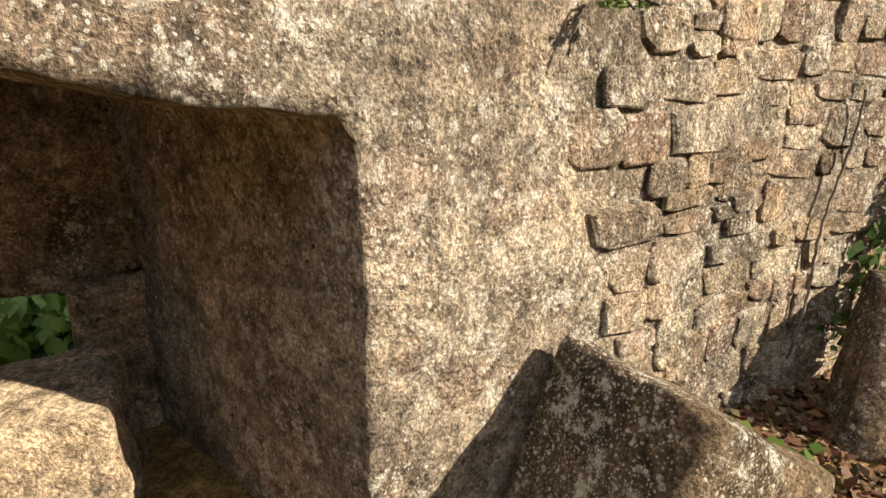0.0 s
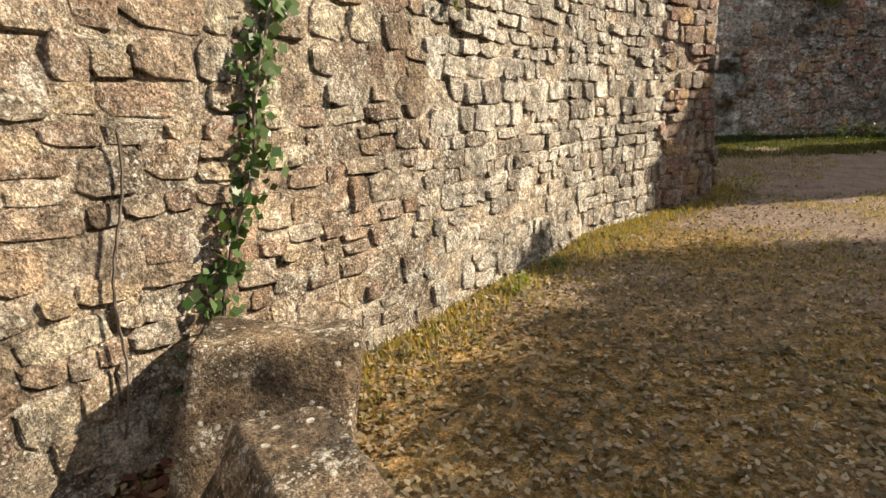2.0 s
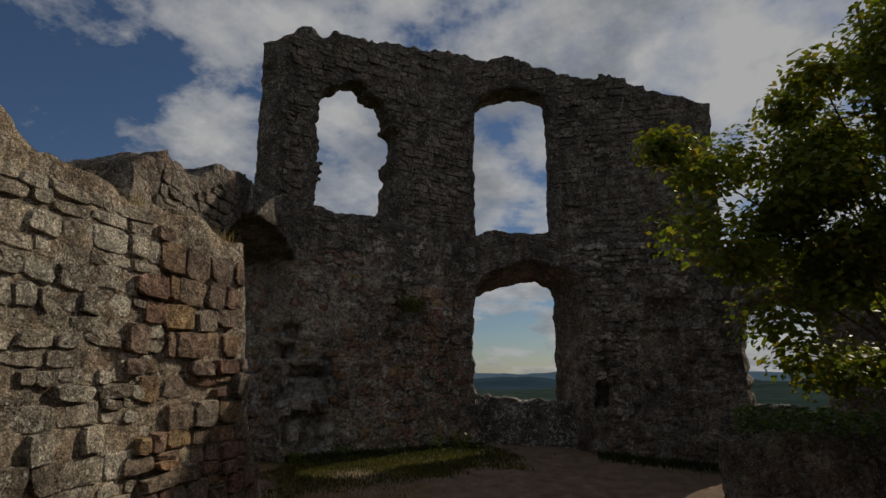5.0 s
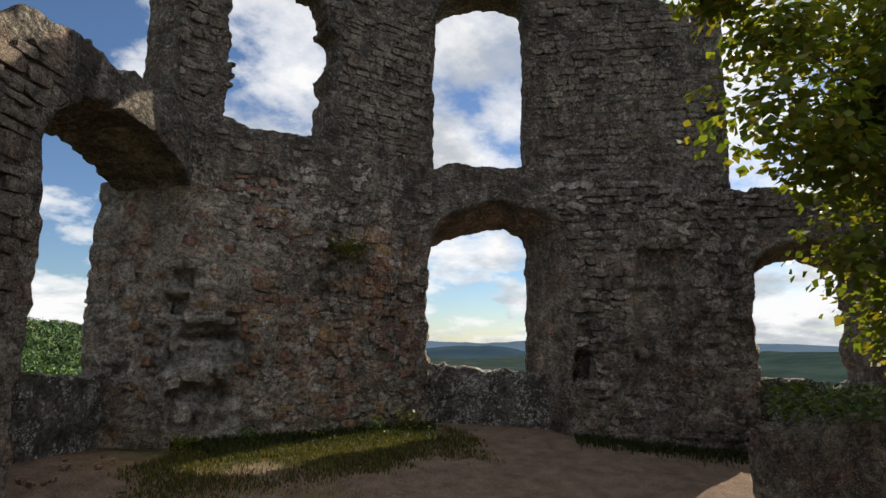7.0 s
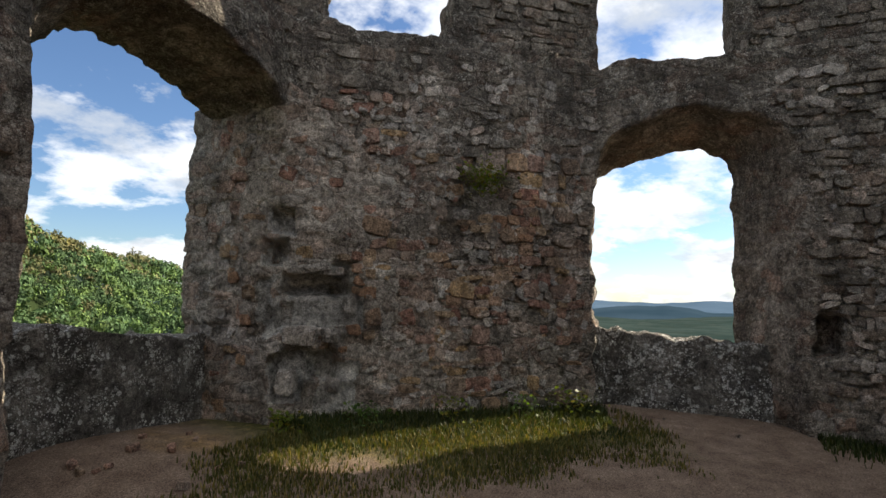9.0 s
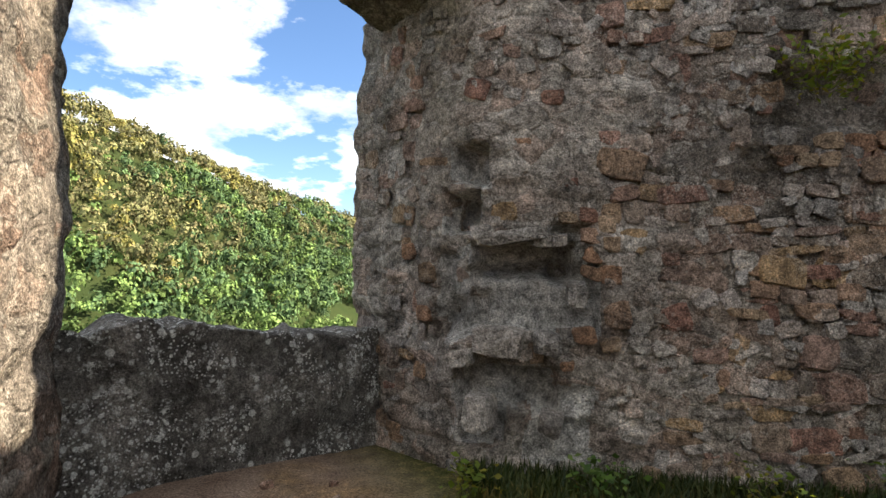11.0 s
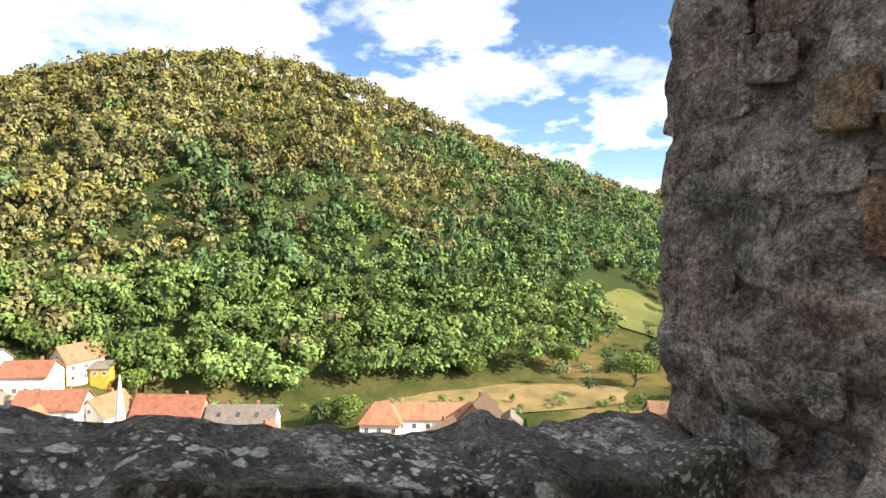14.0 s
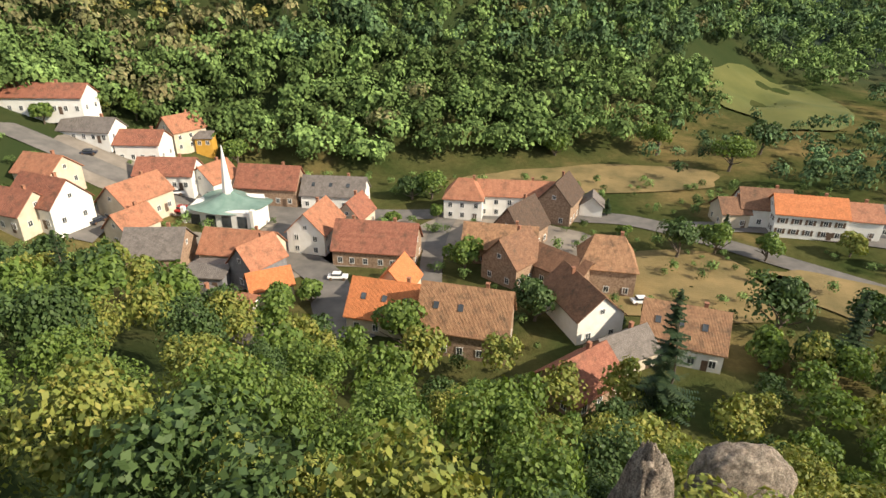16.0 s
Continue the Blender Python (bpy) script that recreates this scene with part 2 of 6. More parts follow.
M_BLOCK = stone_mat("mossy_sandstone_block", [(0.18, 0.126, 0.077), (0.24, 0.174, 0.108), (0.13, 0.092, 0.055)], spread=0, lichen=0.85, dark=0.7, pale=(0.72, 0.68, 0.58), spot=34, streak=0.2)
M_CHIP = stone_mat("grey_rubble", [(0.42, 0.37, 0.32), (0.33, 0.3, 0.265), (0.48, 0.43, 0.375), (0.4, 0.31, 0.25), (0.36, 0.33, 0.3)], lichen=0.35, dark=0.25)
M_CAVITY = stone_mat("grey_bedding_mortar", [(0.45, 0.43, 0.39), (0.5, 0.475, 0.43), (0.4, 0.38, 0.345)], spread=0, lichen=0.15, dark=0.15, streak=0.15)
M_PIER = stone_mat("pinkish_rubble_mortar", [(0.37, 0.32, 0.27), (0.43, 0.385, 0.33), (0.38, 0.285, 0.225), (0.33, 0.29, 0.245)], spread=0, lichen=0.25, dark=0.25, joints=0.35, streak=0.2)
M_CHIP_S = stone_mat("grey_rubble_small", [(0.42, 0.37, 0.32), (0.33, 0.3, 0.265), (0.48, 0.43, 0.375), (0.4, 0.31, 0.25), (0.36, 0.33, 0.3)], True, lichen=0.35, dark=0.25)
M_SILL = stone_mat("smooth_tan_sandstone", [(0.58, 0.44, 0.3), (0.64, 0.5, 0.35)], spread=0, lichen=0.12, dark=0.15)
M_ROCK = stone_mat("bare_rock", [(0.25, 0.2, 0.16), (0.3, 0.25, 0.2)], spread=0, lichen=0.3, dark=0.4)


def leaf_mat(name, tones, rough=0.5, through=0.35):
    m = Nodes(name)
    n = len(tones)
    col = m.ramp(m.random(True), [((i + 0.5) / n, c) for i, c in enumerate(tones)])
    col = m.mix(0.35, col, m.ramp(m.noise(0.9, 3), [(0.35, 0.55), (0.65, 1.3)]), "MULTIPLY")
    mat = m.done(col, rough, None, 0.25)
    tr = m.t.nodes.new("ShaderNodeBsdfTranslucent")
    m.put(tr.inputs["Color"], m.mix(1.0, col, (1.5, 1.45, 0.6), "MULTIPLY"))
    mx = m.t.nodes.new("ShaderNodeMixShader")
    mx.inputs[0].default_value = through
    m.t.links.new(m.bsdf.outputs[0], mx.inputs[1]), m.t.links.new(tr.outputs[0], mx.inputs[2])
    m.t.links.new(mx.outputs[0], m.out.inputs[0])
    return mat


M_LEAF = leaf_mat("green_leaves", [(0.055, 0.105, 0.02), (0.08, 0.14, 0.025), (0.11, 0.16, 0.03), (0.045, 0.085, 0.02)])
M_LEAF_Y = leaf_mat("yellowing_leaves", [(0.12, 0.17, 0.025), (0.17, 0.2, 0.03), (0.085, 0.14, 0.025), (0.22, 0.19, 0.03)], 0.5, 0.5)
M_IVY = leaf_mat("ivy_leaves", [(0.03, 0.065, 0.018), (0.05, 0.095, 0.025), (0.08, 0.13, 0.04), (0.1, 0.14, 0.06)], 0.35, 0.2)
M_GRASS = leaf_mat("grass_blades", [(0.19, 0.18, 0.05), (0.33, 0.23, 0.075), (0.12, 0.14, 0.035), (0.42, 0.29, 0.12), (0.27, 0.21, 0.065)], 0.6)
M_WEED = leaf_mat("tall_grass", [(0.028, 0.042, 0.012), (0.045, 0.06, 0.016), (0.075, 0.08, 0.025), (0.022, 0.036, 0.012)], 0.6)
M_TURF = leaf_mat("short_turf", [(0.06, 0.072, 0.018), (0.1, 0.1, 0.026), (0.045, 0.056, 0.016), (0.19, 0.15, 0.05)], 0.6)
M_STRAW = leaf_mat("dry_stalks", [(0.32, 0.24, 0.12), (0.26, 0.19, 0.09), (0.36, 0.29, 0.15)], 0.7, 0.2)
M_LITTER = leaf_mat("fallen_leaves", [(0.09, 0.036, 0.02), (0.13, 0.065, 0.032), (0.06, 0.028, 0.017), (0.2, 0.12, 0.06), (0.1, 0.035, 0.022)], 0.7, 0.1)
M_LITTER_P = leaf_mat("pale_dry_leaves", [(0.19, 0.145, 0.08), (0.14, 0.1, 0.055), (0.34, 0.27, 0.18), (0.1, 0.075, 0.04), (0.07, 0.06, 0.03)], 0.7, 0.1)


def forest_mat(name, tones):
    m = Nodes(name)
    n = len(tones)
    col = m.ramp(m.random(True), [((i + 0.5) / n, c) for i, c in enumerate(tones)])
    col = m.mix(0.5, col, tuple(sum(c[i] for c in tones) / n for i in range(3)))
    col = m.mix(0.6, col, m.ramp(m.noise(0.02, 4), [(0.35, 0.6), (0.65, 1.35)]), "MULTIPLY")
    col = m.mix(0.9, col, m.ramp(m.noise(0.13, 2, 0.4), [(0.36, 0.55), (0.5, 1.0), (0.64, 1.65)]), "MULTIPLY")
    col = m.mix(0.5, col, m.ramp(m.noise(1.6, 4, 0.7), [(0.36, 0.4), (0.5, 1.0), (0.64, 1.6)]), "MULTIPLY")
    col = m.mix(1.0, col, (1.15, 1.13, 1.1), "MULTIPLY")
    return m.done(col, 0.8, m.bump(m.noise(1.3, 4, 0.7), 1.0, 0.4), 0.1)


M_BARK = Nodes("bark")
M_BARK = M_BARK.done(M_BARK.ramp(M_BARK.noise(14, 6, 0.6, M_BARK.stretch((1, 1, 0.2))), [(0.35, (0.06, 0.045, 0.035)), (0.65, (0.19, 0.155, 0.12))]), 0.9, M_BARK.bump(M_BARK.noise(30, 5, 0.6, M_BARK.stretch((1, 1, 0.2))), 0.6, 0.03))


def plain_mat(name, a, b, scale=2.0, rough=0.8, bump=0.2, dist=0.02):
    m = Nodes(name)
    c = m.ramp(m.noise(scale, 6, 0.6), [(0.3, a), (0.7, b)])
    return m.done(c, rough, m.bump(m.noise(scale * 12, 5, 0.6), bump, dist))


# ---------------------------------------------------------------- noise and mesh helpers
def _hash(ix, iy, iz, seed):
    h = (ix * 374761393 + iy * 668265263 + iz * 2147483647 + seed * 1274126177) & 0xFFFFFFFF
    h = ((h ^ (h >> 13)) * 1274126177) & 0xFFFFFFFF
    h = ((h ^ (h >> 16)) * 2246822519) & 0xFFFFFFFF
    return ((h ^ (h >> 15)) & 0xFFFFFF) / 16777215.0


def vnoise(p, seed=0):
    """Smooth value noise of points p (n x 3), between -1 and 1."""
    p = np.asarray(p, float)
    i = np.floor(p).astype(np.int64)
    f = p - i
    f = f * f * (3 - 2 * f)
    v = 0
    for dx in (0, 1):
        for dy in (0, 1):
            for dz in (0, 1):
                w = (f[:, 0] if dx else 1 - f[:, 0]) * (f[:, 1] if dy else 1 - f[:, 1]) * (f[:, 2] if dz else 1 - f[:, 2])
                v = v + w * _hash(i[:, 0] + dx, i[:, 1] + dy, i[:, 2] + dz, seed)
    return v * 2 - 1


def fbm(p, seed=0, octaves=3):
    p = np.asarray(p, float)
    return sum(vnoise(p * 2 ** k, seed + 7 * k) * 0.5 ** k for k in range(octaves))


def mesh_object(name, verts, faces, mat, parent=None, smooth=False):
    """A mesh object from arrays: faces all of one size (m x 3 or m x 4), or a list of tuples."""
    me = bpy.data.meshes.new(name)
    if isinstance(faces, np.ndarray):
        n, k = faces.shape
        me.vertices.add(len(verts))
        me.vertices.foreach_set("co", np.asarray(verts, np.float32).ravel())
        me.loops.add(n * k)
        me.loops.foreach_set("vertex_index", faces.astype(np.int32).ravel())
        me.polygons.add(n)
        me.polygons.foreach_set("loop_start", np.arange(0, n * k, k, dtype=np.int32))
        me.update(calc_edges=True)
        me.validate()
    else:
        me.from_pydata([tuple(v) for v in verts], [], faces)
        me.update()
    if smooth:
        me.polygons.foreach_set("use_smooth", np.ones(len(me.polygons), bool))
    for one in mat if isinstance(mat, (list, tuple)) else [mat]:
        me.materials.append(one)
    ob = new(name, me)
    ob.parent = parent
    return ob


def part(name, bm, mat, parent=None, label=""):
    me = bpy.data.meshes.new(name)
    bm.to_mesh(me)
    bm.free()
    me.materials.append(mat)
    ob = new(name, me)
    ob.parent = parent
    if label:
        ob["label"] = label
    return ob


def empty(name, m, label, category, group=""):
    ob = new(name)
    ob.matrix_world = m
    return tagged(ob, label, category, group)


def box(bm, x0, x1, y0, y1, z0, z1, bevel=0.0, jitter=0.0):
    vs = [bm.verts.new((x, y, z)) for x in (x0, x1) for y in (y0, y1) for z in (z0, z1)]
    fs = [(0, 1, 3, 2), (4, 6, 7, 5), (0, 4, 5, 1), (2, 3, 7, 6), (0, 2, 6, 4), (1, 5, 7, 3)]
    made = [bm.faces.new([vs[i] for i in f]) for f in fs]
    if bevel:
        bmesh.ops.bevel(bm, geom=list({e for f in made for e in f.edges}), offset=bevel, segments=1, affect="EDGES")
    return made


class Line:
    """A wall's front line in plan: points along u, with smoothed normals that point out of the courtyard."""

    def __init__(self, pts):
        self.p = np.array(pts, float)
        d = np.diff(self.p, axis=0)
        self.seg = np.linalg.norm(d, axis=1)
        self.u = np.concatenate([[0], np.cumsum(self.seg)])
        n = np.stack([-d[:, 1], d[:, 0]], 1) / self.seg[:, None]
        vn = np.concatenate([n[:1], (n[:-1] + n[1:]) / 2, n[-1:]])
        vn /= np.maximum((vn * vn).sum(1), 0.5)[:, None]
        self.n, self.vn = n, vn
        self.length = self.u[-1]

    def at(self, u):
        u = np.asarray(u, float)
        return np.stack([np.interp(u, self.u, self.p[:, i]) for i in (0, 1)], -1)

    def normal(self, u):
        u = np.asarray(u, float)
        k = np.clip(np.searchsorted(self.u, u) - 1, 0, len(self.seg) - 1)
        n = self.n[k].copy()
        for i in range(1, len(self.u) - 1):     # turn over 0.3 m at each corner
            w = np.clip(1 - np.abs(u - self.u[i]) / 0.3, 0, 1)[..., None]
            n = n * (1 - w) + self.vn[i] * w
        return n

    def shifted(self, d):
        return Line(self.p + self.vn * d)


class Opening:
    """A hole through a wall: jambs u0 and u1, sill, springing line and rise of the arch; it narrows by splay towards the outside."""

    def __init__(self, u0, u1, sill, spring, rise, splay=(0.0, 0.0, 0.0), ragged=0.03):
        self.u0, self.u1, self.sill, self.spring, self.rise, self.splay, self.ragged = u0, u1, sill, spring, rise, splay, ragged
        self.c, self.h = (u0 + u1) / 2, (u1 - u0) / 2

    def dist(self, u, z):
        s = np.clip(1 - ((u - self.c) / self.h) ** 2, 0, 1)
        return np.maximum(np.maximum(np.abs(u - self.c) - self.h, z - (self.spring + self.rise * s ** 0.45)), self.sill - z)

    def warp(self, u, z, k):
        """Where the point (u, z) goes at the share k of the wall's depth."""
        fade = np.exp(-np.maximum(self.dist(u, z), 0) / 0.75)
        left = np.clip((self.c - u) / self.h, -1, 1)
        side = np.where(left > 0, self.splay[0], self.splay[1]) * np.abs(left)
        du = np.sign(self.c - u) * side * fade * k
        up = np.clip((z - self.spring) / 0.6, 0, 1)
        return du, -self.splay[2] * up * fade * k


def ragged_wall(name, line, u0, u1, base, top, depth, openings, mat, step=0.1, rough=0.03, ragged=0.05, layers=4, seed=1, drop=None):
    """A wall of rubble with thickness, ragged top and openings: base(u), top(u) and depth in metres."""
    nu, zlo = int((u1 - u0) / step), float(np.min(base(np.linspace(u0, u1, 50)))) - 0.1
    zhi = float(np.max(top(np.linspace(u0, u1, 200)))) + 0.3
    nz = int((zhi - zlo) / step)
    U, Z = np.meshgrid(np.linspace(u0, u1, nu + 1), np.linspace(zlo, zhi, nz + 1), indexing="ij")

    def sdf(u, z):
        flat = np.stack([u.ravel() * 3.1, z.ravel() * 3.1, np.full(u.size, seed * 5.3)], 1)
        wob = fbm(flat, seed, 3).reshape(u.shape)
        d = top(u) - z + wob * ragged * 1.6
        for o in openings:
            d = np.minimum(d, o.dist(u, z) + wob * o.ragged)
        return d

    keep = sdf((U[1:, 1:] + U[:-1, :-1]) / 2, (Z[1:, 1:] + Z[:-1, :-1]) / 2) > 0
    pad = np.pad(keep, 1)
    near = np.stack([pad[:-1, :-1], pad[1:, :-1], pad[:-1, 1:], pad[1:, 1:]])
    edge = near.any(0) & ~near.all(0)
    inner = (U > u0 + 1e-6) & (U < u1 - 1e-6) & (Z > zlo + 1e-6)
    e = 0.02
    D = sdf(U, Z)
    gu, gz = (sdf(U + e, Z) - sdf(U - e, Z)) / (2 * e), (sdf(U, Z + e) - sdf(U, Z - e)) / (2 * e)
    g2 = np.maximum(gu * gu + gz * gz, 0.4)
    mv = np.clip(-D / g2, -step * 0.8, step * 0.8) * (edge & inner)
    U2, Z2 = U + mv * gu, Z + mv * gz
    pts = []
    for k in range(layers + 1):
        q = k / layers
        du, dz = np.zeros_like(U2), np.zeros_like(U2)
        for o in openings:
            a, b = o.warp(U2, Z2, q)
            du, dz = du + a, dz + b
        uu, zz = U2 + du, Z2 + dz
        dd = depth(uu.ravel())[:, None] if callable(depth) else depth
        xy = line.at(uu.ravel()) + line.normal(uu.ravel()) * dd * q
        pts.append(np.column_stack([xy, zz.ravel()]))
    V = np.concatenate(pts)
    n1 = (nu + 1) * (nz + 1)
    idx = np.arange(n1).reshape(nu + 1, nz + 1)
    I, J = np.nonzero(keep)
    a, b, c, d = idx[I, J], idx[I + 1, J], idx[I + 1, J + 1], idx[I, J + 1]
    faces = [np.stack([a, b, c, d], 1), np.stack([d, c, b, a], 1) + n1 * layers]
    for mask, lo, hi in ((keep & ~pad[1:-1, :-2], (0, 0), (1, 0)), (keep & ~pad[1:-1, 2:], (1, 1), (0, 1)), (keep & ~pad[:-2, 1:-1], (0, 1), (0, 0)), (keep & ~pad[2:, 1:-1], (1, 0), (1, 1))):
        I, J = np.nonzero(mask)
        s, t = idx[I + lo[0], J + lo[1]], idx[I + hi[0], J + hi[1]]
        for k in range(layers):
            faces.append(np.stack([t + k * n1, s + k * n1, s + (k + 1) * n1, t + (k + 1) * n1], 1))
    faces = np.concatenate(faces)
    used, inv = np.unique(faces, return_inverse=True)
    V, faces = V[used], inv.reshape(faces.shape)
    off = np.stack([fbm(V * 6.0 + 11 * i, seed + i, 4) for i in range(3)], 1) * rough
    off += np.stack([vnoise(V * 1.3 + 5 * i, seed + 20 + i) for i in range(3)], 1) * rough * 1.2
    V = V + off
    if drop is not None:
        V = drop(V)
    return tagged(mesh_object(name, V, faces, mat), kind="structure")

# ---------------------------------------------------------------- ground of the courtyard
def sstep(a, b, x):
    t = np.clip((np.asarray(x, float) - a) / (b - a), 0, 1)
    return t * t * (3 - 2 * t)


def ground_z(x, y):
    x, y = np.asarray(x, float), np.asarray(y, float)
    s = 0.55 * x + 0.83 * y
    z = -0.30 + 0.31 * sstep(8.3, 13.2, s)
    z = z + 0.10 * sstep(0.9, 0.0, np.hypot(x - 11.4, y - 7.9) / 1.6)
    # the rock falls away behind the rubble wall
    behind = (y - np.interp(x, [-5, -2.3, 1.35, 6.04, 7.5], [-2.0, -0.22, 2.18, 4.17, 4.46])) * 0.84 - 1.5
    z = z - 3.5 * np.clip(behind, 0, 4) * sstep(7.4, 6.0, x)
    p = np.stack([x.ravel() * 0.6, y.ravel() * 0.6, np.zeros(x.size)], 1)
    return z + (fbm(p, 3, 3) * 0.025).reshape(x.shape)


M_EARTH = Nodes("courtyard_earth")
_m = M_EARTH
_px = _m.t.nodes.new("ShaderNodeSeparateXYZ")
_m.t.links.new(_m.pos, _px.inputs[0])
_path = _m.ramp(_m.math("ADD", _m.noise(0.45, 4, 0.6), _m.math("MULTIPLY", _m.math("SUBTRACT", _px.outputs[0], 6.0), 0.035)), [(0.42, 0.0), (0.6, 1.0)])
_soil = _m.ramp(_m.noise(4, 7, 0.7), [(0.3, (0.13, 0.09, 0.065)), (0.5, (0.2, 0.145, 0.11)), (0.7, (0.27, 0.205, 0.16))])
_dry = _m.ramp(_m.noise(9, 7, 0.75), [(0.32, (0.04, 0.03, 0.012)), (0.5, (0.21, 0.135, 0.052)), (0.68, (0.5, 0.31, 0.13))])
_peb = _m.ramp(_m.noise(70, 5, 0.75), [(0.36, 0.3), (0.5, 1.0), (0.62, 1.8)])
_lawn = _m.math("ADD", _m.math("ADD", _m.math("MULTIPLY", _px.outputs[0], 0.574), _m.math("MULTIPLY", _px.outputs[1], 0.819)), _m.math("MULTIPLY", _m.noise(0.9, 5, 0.65), 2.6))
_lawn = _m.math("MULTIPLY", _m.ramp(_m.math("MULTIPLY", _m.math("SUBTRACT", _lawn, 11.6), 0.25), [(0.42, 0.0), (0.58, 1.0)]), _m.ramp(_m.math("MULTIPLY", _m.math("SUBTRACT", _px.outputs[0], 12.0), 0.1), [(0.0, 0.0), (0.07, 1.0), (0.3, 1.0), (0.36, 0.0)]))
_turf = _m.ramp(_m.noise(7, 7, 0.75), [(0.34, (0.03, 0.035, 0.012)), (0.5, (0.085, 0.085, 0.028)), (0.66, (0.2, 0.15, 0.06))])
M_EARTH = _m.done(_m.mix(0.8, _m.mix(_lawn, _m.mix(_path, _dry, _soil), _turf), _peb, "MULTIPLY"), 0.95, _m.bump(_m.noise(45, 6, 0.75), 0.8, 0.03), 0.1)


def build_courtyard():
    n, k = 190, 120
    x, y = np.meshgrid(np.linspace(-5, 21, n), np.linspace(-7, 9.4, k), indexing="ij")
    v = np.stack([x.ravel(), y.ravel(), ground_z(x, y).ravel()], 1)
    i = np.arange(n * k).reshape(n, k)
    f = np.stack([i[:-1, :-1], i[1:, :-1], i[1:, 1:], i[:-1, 1:]], -1).reshape(-1, 4)
    return tagged(mesh_object("ground", v, f, M_EARTH, smooth=True), "trodden earth with dry grass inside the ruin", "ground", kind="structure")


build_courtyard()

# ---------------------------------------------------------------- the window wall of the ruin
K = [(8.3, 6.05), (10.2, 6.65), (12.9, 7.78), (16.02, 5.59), (16.6, 3.6), (17.3, 0.45), (17.45, -0.9), (17.1, -3.6), (15.6, -6.2)]
FRONT = Line(K)
UA0, UA1, UB0, UB1, UC0 = FRONT.u[1], FRONT.u[2], FRONT.u[3], FRONT.u[4], FRONT.u[5]


def profile(*knots):
    a = np.array(knots, float)
    return lambda u: np.interp(u, a[:, 0], a[:, 1])


flat_base = profile((0, -0.4), (30, -0.4))
OPEN_A = Opening(UA0, UA1 + 0.05, -1.0, 3.2, 0.58, (0.74, 0.12, 0.15), 0.06)
OPEN_B = Opening(UB0, UB1 + 0.2, -1.0, 3.05, 0.72, (0.1, 0.62, 0.3), 0.05)
OPEN_C = Opening(UC0 - 0.15, UC0 + 1.45, -1.0, 2.5, 0.55, (0.3, 0.2, 0.25), 0.05)
TOP_LOW = profile((0, 3.45), (0.5, 3.8), (1.0, 3.7), (1.35, 3.85), (1.7, 4.05), (2.6, 4.12), (3.5, 4.2), (4.1, 4.34), (4.9, 4.5), (5.4, 4.42), (8.0, 4.5), (10, 4.38), (12.4, 4.2), (13.2, 4.0), (14.6, 3.8), (16, 3.9), (20, 3.6))
# hollows worn into the face: u, z of the middle, half width, half height, depth, sharpness
HOLLOWS = [(UA1 + 0.5, 0.95, 0.72, 1.35, 0.34, 0.06), (UB1 + 0.45, 1.06, 0.1, 0.19, 0.45, 0.03), (UB1 + 1.6, 1.75, 0.3, 0.5, 0.16, 0.1), (UB1 + 1.45, 1.0, 0.16, 0.2, 0.22, 0.06), (UB1 + 1.75, 2.6, 0.35, 0.3, 0.14, 0.1), (UB1 + 2.1, 1.2, 0.12, 0.5, 0.08, 0.08), (UA1 + 2.35, 2.62, 0.3, 0.16, 0.16, 0.08), (UA1 + 1.9, 2.1, 0.1, 0.14, 0.08, 0.06)]


def carve(V, line=FRONT, hollows=HOLLOWS):
    """Presses the hollows into the courtyard face of a wall."""
    s = np.linspace(0, line.length, 900)
    P = line.at(s)
    k = np.argmin((V[:, None, 0] - P[None, :, 0]) ** 2 + (V[:, None, 1] - P[None, :, 1]) ** 2, axis=1)
    near = np.hypot(V[:, 0] - P[k, 0], V[:, 1] - P[k, 1]) < 0.14
    n = line.normal(s[k])
    out = V.copy()
    for u, z, hu, hz, d, soft in hollows:
        wob = 0.04 * vnoise(V * 6, 17)
        m = sstep(soft, -soft * 0.2, np.maximum(np.abs(s[k] - u) - hu, np.abs(V[:, 2] - z) - hz) + wob) * near
        out[:, :2] += n * (d * m)[:, None]
    return out


ragged_wall("wall_window_side", FRONT, 0, FRONT.length - 0.05, flat_base, TOP_LOW, profile((0, 1.1), (UA1, 1.05), (30, 1.0)), [OPEN_A, OPEN_B, OPEN_C], M_PLASTER, 0.055, 0.03, 0.07, 16, 2, carve)

UP = FRONT.shifted(0.38)


def up_u(u):
    return float(np.interp(u, FRONT.u, UP.u))


_s = up_u(UA1) - 0.1
_e = up_u(UB1 + 2.95)
TOP_UP = profile((_s, 8.1), (_s + 0.5, 8.45), (_s + 0.75, 8.25), (_s + 2.5, 8.6), (up_u(UB0), 8.75), (up_u(UB0 + 1.2), 8.55), (up_u(UB1), 8.15), (up_u(UB1 + 1.1), 7.95), (up_u(UB1 + 1.8), 7.55), (_e, 7.2))
OPEN_U1 = Opening(up_u(UA1 + 0.55), up_u(UA1 + 2.05), 4.3, 6.5, 0.85, (0.0, 0.0, 0.0), 0.2)
OPEN_U2 = Opening(up_u(UB0 + 0.12), up_u(UB1 - 0.4), 4.2, 7.5, 0.42, (0.0, 0.06, 0.1), 0.05)
ragged_wall("wall_upper_storey", UP, _s, _e, profile((0, 4.1), (30, 4.1)), TOP_UP, 0.6, [OPEN_U1, OPEN_U2], M_PLASTER, 0.075, 0.024, 0.09, 4, 5)


